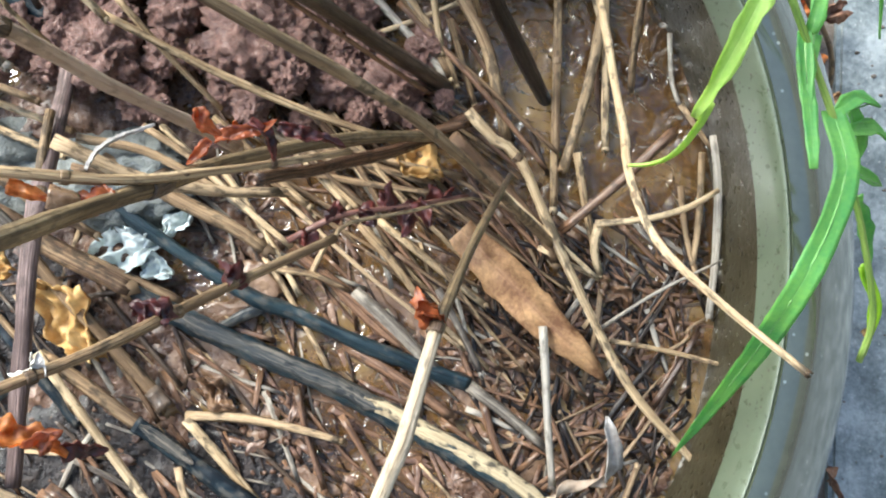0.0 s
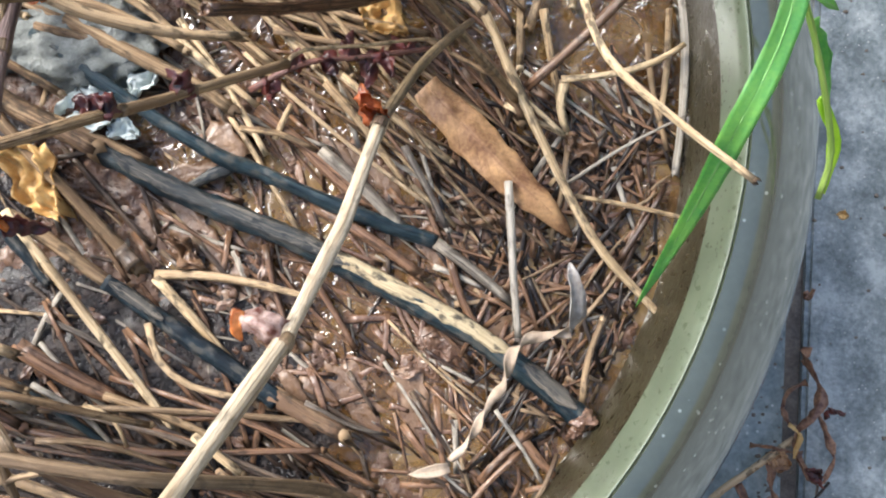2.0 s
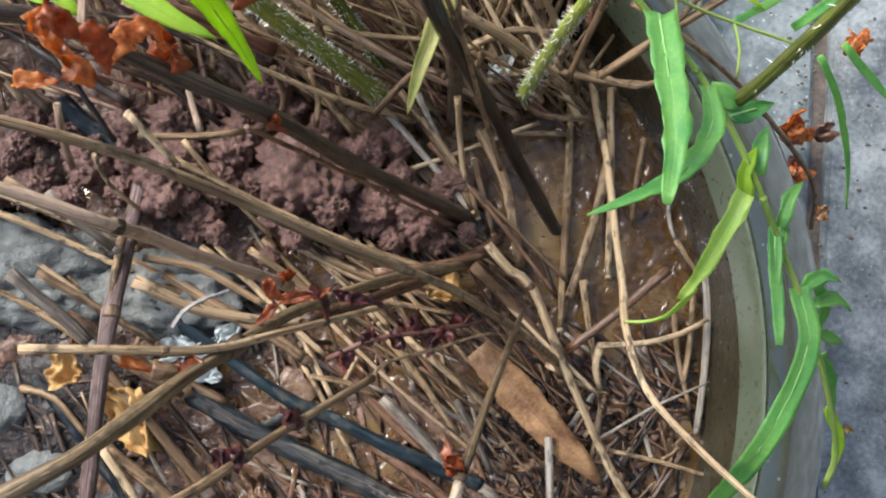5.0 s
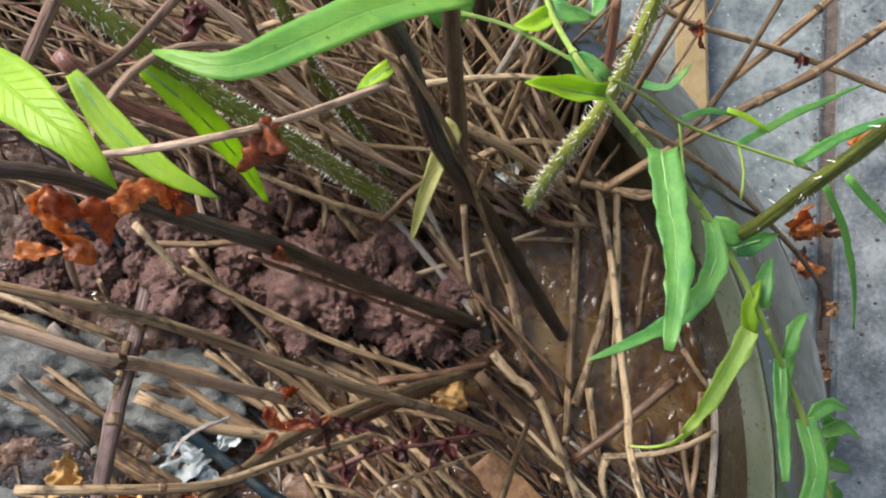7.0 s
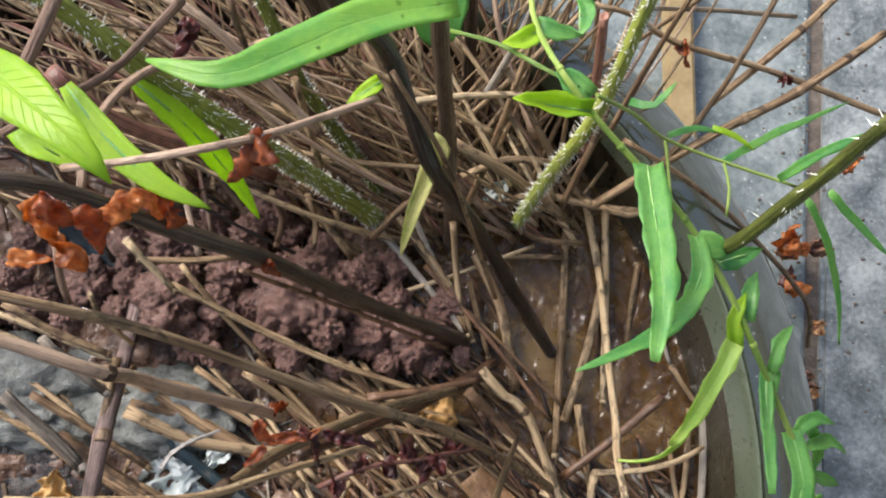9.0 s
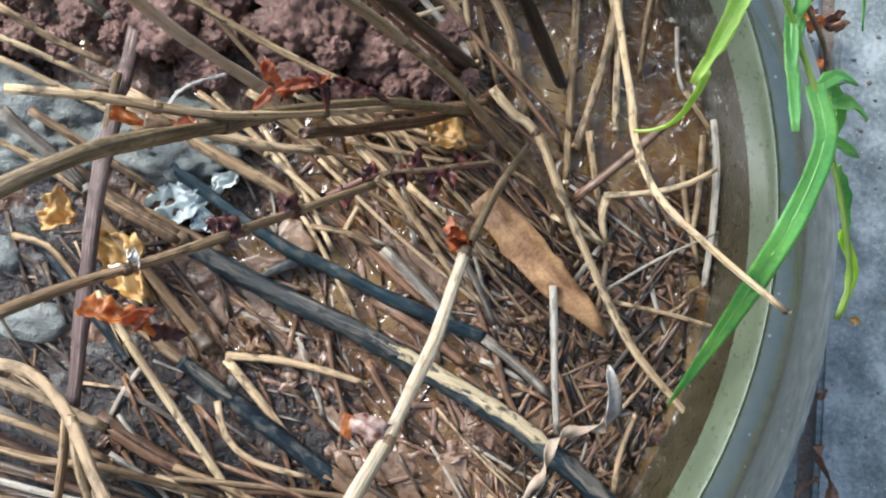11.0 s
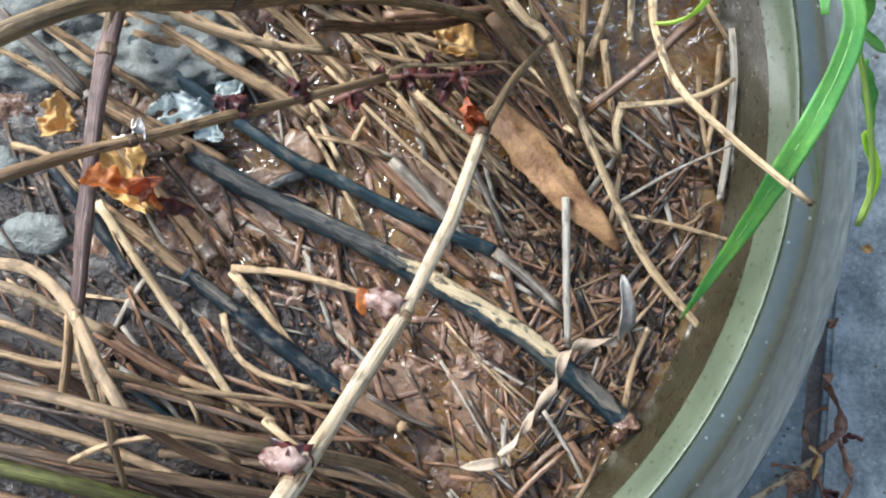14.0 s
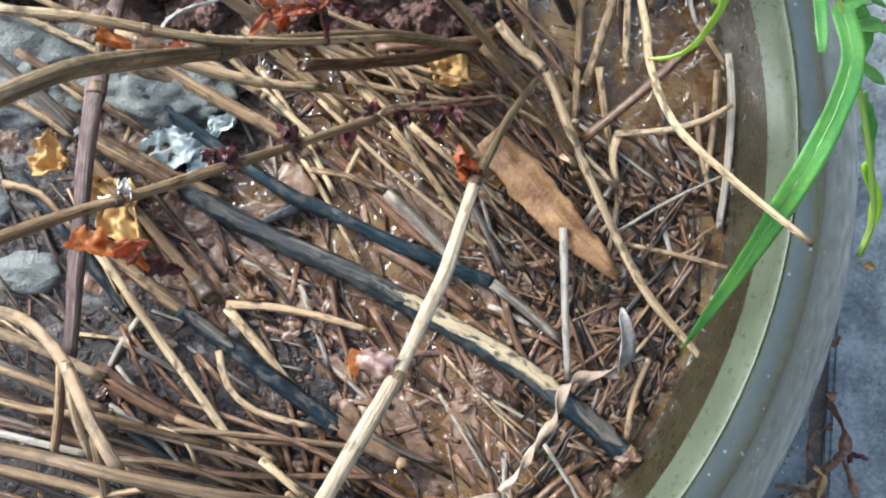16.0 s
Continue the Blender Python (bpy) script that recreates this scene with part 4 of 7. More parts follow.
stalk("t", 0.66, 0.77, (-0.0123, 0.1225, 0.1520), (-0.0011, 0.1128, 0.1240), (0.0074, 0.1061, 0.0740), (0.0144, 0.0962, 0.0450))
stalk("h", 2.18, 3.21, (-0.1076, 0.1449, 0.1708), (-0.0879, 0.1365, 0.1660), (-0.0763, 0.1316, 0.1540), (-0.0660, 0.1270, 0.1360), (-0.0513, 0.1263, 0.0960), (-0.0405, 0.1277, 0.0600), (-0.0252, 0.1255, 0.0240), hairs=900, group="hairy green stems")
stalk("h", 1.84, 2.35, (-0.0531, 0.1659, 0.1120), (-0.0499, 0.1613, 0.0960), (-0.0455, 0.1541, 0.0740), (-0.0350, 0.1453, 0.0440), (-0.0221, 0.1347, 0.0140), hairs=420, group="hairy green stems")
stalk("h", 1.55, 2.40, (0.0447, 0.1527, 0.1520), (0.0418, 0.1458, 0.1260), (0.0376, 0.1370, 0.0960), (0.0274, 0.1290, 0.0580), (0.0219, 0.1245, 0.0300), hairs=600, group="hairy green stems")
stalk("h", 1.44, 1.68, (0.0646, 0.0981, 0.1960), (0.0690, 0.1007, 0.1520), (0.0660, 0.0981, 0.1280), (0.0638, 0.0972, 0.1140), hairs=30, label="thick green stem with sparse white bristles", group="hairy green stems")
stalk("d", 1.92, 2.74, (-0.0058, 0.1402, 0.1720), (-0.0041, 0.1399, 0.1500), (-0.0027, 0.1401, 0.1050), (-0.0013, 0.1377, 0.0600), (0.0003, 0.1200, 0.0110), label="mottled grey-brown upright stem")
stalk("d", 2.04, 2.13, (0.0029, 0.1860, 0.0900), (0.0044, 0.1778, 0.0600), (0.0043, 0.1647, 0.0250))
stalk("d", 2.86, 3.07, (-0.0398, 0.1625, 0.1300), (-0.0373, 0.1618, 0.1120), (-0.0319, 0.1563, 0.0900))
stalk("s", 1.42, 1.22, (0.0419, 0.1524, 0.0060), (0.0404, 0.1083, 0.0060), (0.0376, 0.0500, 0.0060), label="pale straw lying flat on the water", nodes_at=(0.55,))
stalk("t", 1.66, 1.52, (0.0538, 0.1102, 0.0090), (0.0481, 0.0850, 0.0080), (0.0406, 0.0619, 0.0070))
stalk("s", 1.60, 1.17, (0.0480, 0.1391, 0.0070), (0.0513, 0.1205, 0.0070), (0.0542, 0.1065, 0.0080))
stalk("s", 1.50, 1.14, (0.0549, 0.1352, 0.0070), (0.0547, 0.1007, 0.0070), (0.0540, 0.0683, 0.0060))
stalk("s", 1.28, 0.84, (0.0487, 0.1096, 0.0300), (0.0468, 0.0761, 0.0580), (0.0466, 0.0581, 0.0700), (0.0458, 0.0480, 0.0770), (0.0492, 0.0312, 0.0860), (0.0612, 0.0166, 0.0920), (0.0760, 0.0027, 0.0960), label="bright cream straw bent over the water with a cut tip", nodes_at=(0.62,))
stalk("s", 1.27, 1.06, (0.0648, 0.1152, 0.0160), (0.0625, 0.0977, 0.0110), (0.0630, 0.0871, 0.0020))
stalk("g", 0.87, 0.69, (0.0748, 0.1047, 0.0060), (0.0751, 0.0885, 0.0060), (0.0774, 0.0814, 0.0060))
stalk("t", 0.94, 0.77, (0.0761, 0.0809, 0.0110), (0.0812, 0.0733, 0.0100), (0.0861, 0.0671, 0.0080))
stalk("g", 1.53, 1.18, (0.0858, 0.0713, 0.0110), (0.0871, 0.0561, 0.0090), (0.0860, 0.0343, 0.0060), (0.0835, 0.0173, 0.0060))
stalk("t", 1.12, 1.02, (0.0830, 0.0670, 0.0070), (0.0818, 0.0481, 0.0060), (0.0790, 0.0326, 0.0060))
stalk("t", 1.03, 0.85, (0.0765, 0.0568, 0.0060), (0.0776, 0.0412, 0.0060), (0.0812, 0.0241, 0.0060))
stalk("s", 1.36, 1.02, (0.0449, 0.0669, 0.0090), (0.0471, 0.0517, 0.0070), (0.0506, 0.0329, 0.0060))
stalk("b", 1.51, 1.61, (0.0390, 0.0426, 0.0110), (0.0561, 0.0564, 0.0180), (0.0699, 0.0689, 0.0240))
stalk("s", 1.09, 0.90, (0.0492, 0.0448, 0.0120), (0.0644, 0.0458, 0.0130), (0.0771, 0.0493, 0.0130), (0.0855, 0.0541, 0.0140), label="thin cream straw curling on the water")
stalk("s", 1.46, 1.11, (0.0503, 0.0447, 0.0110), (0.0492, 0.0371, 0.0080), (0.0511, 0.0292, 0.0060))
stalk("s", 0.82, 0.74, (0.0324, 0.0381, 0.0100), (0.0417, 0.0330, 0.0090), (0.0526, 0.0279, 0.0060))
stalk("s", 1.51, 1.16, (0.0115, 0.0765, 0.0220), (0.0190, 0.0682, 0.0200), (0.0270, 0.0621, 0.0180), (0.0411, 0.0304, 0.0130), (0.0578, -0.0033, 0.0120), (0.0780, -0.0269, 0.0090), label="long pale straw bent at a joint lying on litter", nodes_at=(0.16,))
stalk("s", 0.82, 0.63, (0.0529, 0.0104, 0.0090), (0.0692, 0.0072, 0.0090), (0.0867, 0.0025, 0.0110))
stalk("g", 0.63, 0.36, (0.0500, 0.0138, 0.0100), (0.0668, 0.0242, 0.0110), (0.0861, 0.0336, 0.0130))
stalk("b", 1.09, 0.82, (0.0653, -0.0091, 0.0070), (0.0725, 0.0011, 0.0070), (0.0800, 0.0126, 0.0070))
stalk("t", 1.16, 0.90, (0.0532, -0.0505, 0.0090), (0.0555, -0.0372, 0.0090), (0.0599, -0.0260, 0.0090))
stalk("t", 1.05, 0.79, (0.0581, -0.0611, 0.0130), (0.0661, -0.0454, 0.0120), (0.0760, -0.0293, 0.0140))
stalk("b", 1.42, 1.07, (0.0230, -0.0726, 0.0070), (0.0300, -0.0654, 0.0070), (0.0388, -0.0587, 0.0070))
stalk("g", 1.34, 1.16, (0.0328, 0.0146, 0.0140), (0.0335, -0.0077, 0.0140), (0.0349, -0.0315, 0.0100))
stalk("b", 1.79, 1.07, (0.0345, -0.0593, 0.0060), (0.0400, -0.0661, 0.0060), (0.0472, -0.0747, 0.0060))
stalk("b", 1.05, 0.88, (0.0647, -0.0707, 0.0110), (0.0520, -0.0722, 0.0090), (0.0363, -0.0755, 0.0080))
stalk("t", 3.10, 3.26, (-0.1285, 0.0497, 0.0120), (-0.1088, 0.0378, 0.0140), (-0.0870, 0.0260, 0.0120))
stalk("k", 3.27, 3.54, (-0.0883, 0.0267, 0.0110), (-0.0616, 0.0125, 0.0090), (-0.0320, -0.0003, 0.0090), (-0.0026, -0.0157, 0.0090), (0.0155, -0.0259, 0.0100), (0.0354, -0.0395, 0.0100), (0.0548, -0.0561, 0.0100), label="thick rotten blue-black stalk with bare pale patches", strip=((0.03,0.50,BARK,-0.3),(0.46,0.82,BAREWOOD,-0.45),(0.84,0.97,BARK,-0.4)))
stalk("k", 1.99, 2.37, (-0.1054, 0.0607, 0.0150), (-0.0767, 0.0399, 0.0130), (-0.0527, 0.0244, 0.0110), (-0.0402, 0.0193, 0.0080), (-0.0142, 0.0077, 0.0070), (0.0116, -0.0021, 0.0060))
stalk("k", 1.83, 1.29, (-0.0476, 0.0217, 0.0080), (-0.0550, 0.0191, 0.0070), (-0.0641, 0.0147, 0.0060))
stalk("t", 1.98, 2.16, (-0.1134, 0.0076, 0.0120), (-0.0980, -0.0025, 0.0120), (-0.0826, -0.0145, 0.0100))
stalk("k", 2.51, 2.85, (-0.0852, -0.0124, 0.0110), (-0.0652, -0.0268, 0.0090), (-0.0485, -0.0384, 0.0090), (-0.0352, -0.0483, 0.0090), strip=((0.02,0.35,BARK,-0.3),))
stalk("t", 2.67, 2.27, (-0.0374, -0.0466, 0.0090), (-0.0263, -0.0526, 0.0110), (-0.0154, -0.0580, 0.0140), label="broken tan stalk with a splintered cut end")
stalk("g", 0.97, 0.45, (-0.0274, -0.0486, 0.0110), (-0.0139, -0.0558, 0.0100), (-0.0032, -0.0588, 0.0070))
stalk("k", 2.77, 2.19, (-0.1408, 0.0302, 0.0060), (-0.1268, 0.0156, 0.0060), (-0.1030, -0.0131, 0.0060))
stalk("k", 1.38, 1.06, (-0.1069, -0.0413, 0.0200), (-0.0944, -0.0517, 0.0140), (-0.0806, -0.0623, 0.0110))
stalk("s", 1.89, 1.99, (-0.1159, 0.0358, 0.0140), (-0.1024, 0.0207, 0.0140), (-0.0880, 0.0051, 0.0110), (-0.0760, -0.0092, 0.0090), label="thick pale stalk ending in a sheathed joint", sheath=((0.86,0.008),))
stalk("s", 1.62, 1.26, (-0.0713, -0.0114, 0.0090), (-0.0620, -0.0219, 0.0080), (-0.0507, -0.0350, 0.0070))
stalk("s", 1.50, 1.32, (-0.1116, 0.0082, 0.0180), (-0.0948, -0.0158, 0.0140), (-0.0776, -0.0382, 0.0140), (-0.0639, -0.0570, 0.0120))
stalk("t", 0.91, 0.82, (-0.0982, 0.0142, 0.0090), (-0.0866, -0.0018, 0.0080), (-0.0799, -0.0125, 0.0070))
stalk("s", 1.10, 1.00, (-0.0797, 0.0755, 0.0120), (-0.0650, 0.0606, 0.0130), (-0.0518, 0.0482, 0.0120), (-0.0406, 0.0386, 0.0110))
stalk("s", 1.20, 1.01, (-0.0643, 0.0782, 0.0110), (-0.0491, 0.0638, 0.0100), (-0.0339, 0.0485, 0.0090))
stalk("s", 1.20, 1.01, (-0.0570, 0.0828, 0.0120), (-0.0399, 0.0675, 0.0110), (-0.0238, 0.0505, 0.0100))
stalk("s", 1.01, 0.91, (-0.0343, 0.0639, 0.0110), (-0.0247, 0.0539, 0.0110), (-0.0205, 0.0494, 0.0110))
stalk("t", 1.37, 1.10, (-0.0436, 0.0724, 0.0130), (-0.0232, 0.0646, 0.0130), (0.0008, 0.0574, 0.0110))
stalk("t", 1.19, 1.00, (-0.0345, 0.0721, 0.0120), (-0.0122, 0.0640, 0.0140), (0.0099, 0.0593, 0.0120))
stalk("t", 1.01, 0.83, (-0.0529, 0.0759, 0.0130), (-0.0343, 0.0665, 0.0120), (-0.0158, 0.0607, 0.0110))
stalk("s", 1.28, 1.00, (-0.0204, 0.0453, 0.0110), (-0.0075, 0.0296, 0.0100), (0.0038, 0.0135, 0.0090))
stalk("s", 1.26, 0.99, (-0.0153, 0.0466, 0.0140), (-0.0041, 0.0374, 0.0130), (0.0051, 0.0299, 0.0120), (0.0162, 0.0209, 0.0110))
stalk("t", 0.92, 0.82, (-0.0490, 0.0360, 0.0090), (-0.0422, 0.0252, 0.0080), (-0.0286, 0.0000, 0.0060))
stalk("s", 1.10, 0.92, (-0.0637, 0.0650, 0.0110), (-0.0521, 0.0487, 0.0100), (-0.0444, 0.0352, 0.0090), (-0.0385, 0.0244, 0.0080))
stalk("t", 2.18, 2.01, (-0.0959, 0.0650, 0.0140), (-0.0772, 0.0544, 0.0140), (-0.0590, 0.0452, 0.0120), (-0.0480, 0.0373, 0.0100))
stalk("t", 1.81, 1.46, (-0.1149, 0.0415, 0.0130), (-0.0891, 0.0305, 0.0120), (-0.0730, 0.0223, 0.0090))
stalk("t", 1.53, 1.36, (-0.1042, 0.0623, 0.0160), (-0.0864, 0.0578, 0.0140), (-0.0715, 0.0508, 0.0140))
stalk("g", 2.01, 1.83, (-0.0221, 0.0258, 0.0080), (-0.0108, 0.0152, 0.0070), (0.0024, 0.0009, 0.0060))
stalk("b", 2.22, 1.83, (-0.0412, 0.0387, 0.0060), (-0.0221, 0.0233, 0.0060), (-0.0032, 0.0063, 0.0060))
stalk("b", 2.05, 1.64, (-0.0256, 0.0098, 0.0020), (-0.0104, 0.0006, 0.0060), (0.0064, -0.0117, 0.0060))
stalk("b", 1.66, 1.28, (-0.0316, 0.0315, 0.0060), (-0.0182, 0.0169, 0.0060), (-0.0069, 0.0080, 0.0060))
stalk("g", 1.17, 1.00, (0.0025, 0.0258, 0.0120), (0.0092, 0.0135, 0.0100), (0.0150, 0.0011, 0.0090))
stalk("s", 0.91, 0.73, (0.0047, 0.0144, 0.0090), (0.0113, 0.0083, 0.0080), (0.0173, 0.0022, 0.0070))
stalk("g", 0.82, 0.64, (0.0071, 0.0263, 0.0100), (0.0101, 0.0155, 0.0090), (0.0123, 0.0047, 0.0080))
stalk("g", 1.81, 1.27, (0.0115, -0.0026, 0.0080), (0.0227, -0.0113, 0.0070), (0.0339, -0.0209, 0.0060))
stalk("b", 1.28, 1.09, (0.0154, -0.0060, 0.0060), (0.0193, -0.0204, 0.0060), (0.0250, -0.0311, 0.0060))
stalk("b", 1.28, 1.09, (-0.0395, -0.0021, 0.0060), (-0.0362, -0.0166, 0.0060), (-0.0311, -0.0327, 0.0060))
stalk("b", 1.18, 0.99, (-0.0264, -0.0109, 0.0060), (-0.0187, -0.0233, 0.0060), (-0.0129, -0.0340, 0.0060))
stalk("t", 1.54, 1.08, (-0.0716, -0.0105, 0.0080), (-0.0534, -0.0117, 0.0080), (-0.0387, -0.0146, 0.0090), (-0.0259, -0.0182, 0.0090))
stalk("t", 1.16, 0.88, (-0.0729, -0.0249, 0.0110), (-0.0694, -0.0354, 0.0120), (-0.0602, -0.0430, 0.0120), (-0.0424, -0.0478, 0.0110))
stalk("s", 1.10, 0.82, (-0.0461, 0.0323, 0.0090), (-0.0350, 0.0308, 0.0090), (-0.0239, 0.0257, 0.0080))
stalk("t", 1.77, 1.83, (0.0073, 0.0691, 0.0220), (0.0207, 0.0572, 0.0140), (0.0340, 0.0417, 0.0110), (0.0382, 0.0331, 0.0080))
stalk("g", 1.11, 0.83, (-0.0164, 0.0476, 0.0070), (-0.0143, 0.0376, 0.0060), (-0.0112, 0.0264, 0.0060))
stalk("s", 0.92, 0.73, (-0.0360, 0.0291, 0.0080), (-0.0333, 0.0346, 0.0090), (-0.0307, 0.0391, 0.0100))
stalk("s", 1.18, 1.12, (-0.1824, 0.0990, 0.0270), (-0.1464, 0.0886, 0.0240), (-0.1264, 0.0815, 0.0180), (-0.1058, 0.0737, 0.0140))
stalk("s", 1.28, 1.12, (-0.1841, 0.0942, 0.0233), (-0.1477, 0.0826, 0.0200), (-0.1293, 0.0752, 0.0140), (-0.1083, 0.0662, 0.0130))
stalk("t", 1.46, 1.29, (-0.1016, 0.0699, 0.0200), (-0.0833, 0.0667, 0.0160), (-0.0610, 0.0549, 0.0130))
stalk("s", 1.40, 1.19, (-0.1873, 0.0725, 0.0135), (-0.1488, 0.0570, 0.0120), (-0.1326, 0.0488, 0.0130), (-0.1188, 0.0400, 0.0130))
stalk("t", 1.12, 0.93, (-0.1443, 0.0712, 0.0130), (-0.1307, 0.0623, 0.0120), (-0.1170, 0.0515, 0.0110))
stalk("s", 1.29, 1.08, (-0.1423, 0.0265, 0.0110), (-0.1304, 0.0231, 0.0120), (-0.1179, 0.0108, 0.0130))
stalk("t", 1.32, 1.12, (-0.1085, 0.0700, 0.0140), (-0.0861, 0.0597, 0.0130), (-0.0628, 0.0460, 0.0110))
stalk("s", 1.12, 1.12, (-0.0855, 0.0971, 0.0460), (-0.0612, 0.0863, 0.0340), (-0.0351, 0.0764, 0.0240), (-0.0088, 0.0692, 0.0140))
stalk("s", 0.96, 0.92, (-0.0836, 0.1036, 0.0440), (-0.0723, 0.0904, 0.0340), (-0.0594, 0.0775, 0.0220))
stalk("s", 1.15, 1.07, (-0.0989, 0.1056, 0.0400), (-0.0811, 0.1059, 0.0400), (-0.0658, 0.1085, 0.0380))
stalk("s", 1.27, 1.12, (-0.0659, 0.0727, 0.0240), (-0.0505, 0.0627, 0.0140), (-0.0352, 0.0505, 0.0110))
stalk("t", 1.20, 1.03, (-0.0358, 0.0794, 0.0200), (-0.0206, 0.0619, 0.0130), (-0.0128, 0.0476, 0.0090))
stalk("s", 0.93, 0.84, (-0.0322, 0.0778, 0.0180), (-0.0247, 0.0673, 0.0120), (-0.0167, 0.0548, 0.0110))
stalk("b", 2.08, 1.47, (0.0163, 0.0798, 0.0120), (-0.0021, 0.0677, 0.0220), (-0.0241, 0.0549, 0.0500), (-0.0390, 0.0467, 0.0750))
stalk("t", 1.27, 1.05, (-0.1345, 0.0889, 0.0500), (-0.1207, 0.0816, 0.0440), (-0.1050, 0.0757, 0.0380))
stalk("g", 1.17, 0.98, (-0.0854, 0.0695, 0.1300), (-0.0810, 0.0647, 0.1250), (-0.0740, 0.0591, 0.1200))
stalk("t", 1.82, 1.32, (-0.0871, 0.0573, 0.0700), (-0.0711, 0.0503, 0.0620), (-0.0539, 0.0480, 0.0540), (-0.0374, 0.0488, 0.0460))
stalk("s", 0.59, 0.56, (-0.0844, 0.0827, 0.1100), (-0.0843, 0.0779, 0.1000), (-0.0790, 0.0732, 0.0920))
stalk("g", 1.56, 1.15, (-0.0417, 0.1407, 0.0180), (-0.0216, 0.1211, 0.0120), (-0.0063, 0.1039, 0.0120), (0.0070, 0.0888, 0.0100))
stalk("s", 1.44, 1.15, (-0.0275, 0.1350, 0.0200), (-0.0107, 0.1191, 0.0140), (0.0005, 0.1020, 0.0130), (0.0074, 0.0891, 0.0110))
stalk("s", 1.23, 0.95, (-0.0193, 0.1284, 0.0240), (-0.0037, 0.1113, 0.0150), (0.0048, 0.0983, 0.0130), (0.0086, 0.0872, 0.0110))
stalk("g", 1.14, 0.86, (-0.0127, 0.1271, 0.0220), (-0.0016, 0.1060, 0.0120), (0.0056, 0.0909, 0.0110))
stalk("s", 1.16, 0.96, (0.0069, 0.1080, 0.0110), (0.0104, 0.0951, 0.0090), (0.0142, 0.0820, 0.0070))
stalk("s", 0.86, 0.68, (-0.0206, 0.1010, 0.0130), (0.0003, 0.1090, 0.0120), (0.0290, 0.1206, 0.0130))
stalk("t", 1.93, 1.72, (0.0087, 0.1168, 0.0140), (0.0179, 0.0990, 0.0110), (0.0235, 0.0719, 0.0060))
stalk("s", 1.20, 1.05, (0.0007, 0.1238, 0.0300), (0.0021, 0.1109, 0.0180), (0.0045, 0.0964, 0.0130))
stalk("t", 0.88, 0.68, (0.0392, 0.1177, 0.0090), (0.0255, 0.1177, 0.0090), (0.0137, 0.1161, 0.0110))
stalk("t", 2.03, 1.48, (-0.0011, 0.1408, 0.0600), (0.0170, 0.1355, 0.0480), (0.0367, 0.1268, 0.0300))
stalk("s", 1.08, 0.99, (-0.0132, 0.1437, 0.0840), (0.0038, 0.1478, 0.0800), (0.0200, 0.1506, 0.0740), (0.0320, 0.1507, 0.0680))
stalk("p", 0.75, 0.73, (-0.0622, 0.0910, 0.1820), (-0.0517, 0.0917, 0.1840), (-0.0381, 0.0942, 0.1850), (-0.0275, 0.1011, 0.1760), (-0.0145, 0.1134, 0.1600), nodes_at=(0.5,), curls=((0.5,0.008,RUST,(0.1,-1,0)),))
stalk("p", 1.09, 0.72, (-0.0568, 0.1377, 0.1500), (-0.0616, 0.1170, 0.1650), (-0.0663, 0.1059, 0.1750), (-0.0729, 0.0962, 0.1820))
stalk("p", 0.87, 0.93, (-0.0680, 0.0922, 0.1600), (-0.0687, 0.1056, 0.1580), (-0.0641, 0.1205, 0.1500), (-0.0553, 0.1292, 0.1400), (-0.0377, 0.1361, 0.1200))
stalk("p", 1.39, 0.97, (-0.0709, 0.1406, 0.1700), (-0.0692, 0.1234, 0.1780), (-0.0692, 0.1089, 0.1840), (-0.0696, 0.0957, 0.1900))
stalk("p", 1.23, 1.20, (-0.0866, 0.1668, 0.1200), (-0.0708, 0.1548, 0.1180), (-0.0616, 0.1506, 0.1150), (-0.0365, 0.1321, 0.0900))
stalk("p", 1.66, 1.34, (-0.0711, 0.1767, 0.1000), (-0.0647, 0.1719, 0.1000), (-0.0433, 0.1676, 0.1000))
stalk("r", 2.19, 2.35, (-0.1062, 0.1435, 0.1000), (-0.0950, 0.1357, 0.0880), (-0.0787, 0.1339, 0.0700), (-0.0584, 0.1345, 0.0400))
stalk("r", 2.03, 2.07, (-0.1175, 0.1722, 0.0900), (-0.1030, 0.1637, 0.0800), (-0.0877, 0.1602, 0.0600))
stalk("r", 2.04, 1.97, (-0.1128, 0.1844, 0.0700), (-0.0962, 0.1748, 0.0600), (-0.0769, 0.1665, 0.0500))
stalk("t", 1.38, 1.17, (-0.0724, 0.1644, 0.0600), (-0.0551, 0.1678, 0.0700), (-0.0270, 0.1741, 0.0700))
stalk("t", 1.36, 1.22, (-0.0599, 0.1795, 0.0500), (-0.0450, 0.1682, 0.0480), (-0.0303, 0.1505, 0.0400), (-0.0196, 0.1424, 0.0300))
stalk("t", 1.23, 1.09, (-0.0373, 0.1861, 0.0600), (-0.0225, 0.1623, 0.0550), (-0.0117, 0.1435, 0.0400))
stalk("t", 1.24, 1.14, (-0.0303, 0.1786, 0.0560), (-0.0191, 0.1587, 0.0500), (-0.0024, 0.1360, 0.0340), (0.0094, 0.1224, 0.0200))
stalk("t", 1.18, 1.03, (-0.0254, 0.1165, 0.0340), (-0.0178, 0.1218, 0.0440), (-0.0107, 0.1260, 0.0500), (-0.0036, 0.1231, 0.0520))
stalk("t", 1.34, 1.13, (0.0110, 0.1323, 0.0200), (0.0301, 0.1368, 0.0200), (0.0493, 0.1335, 0.0200), (0.0637, 0.1310, 0.0240))
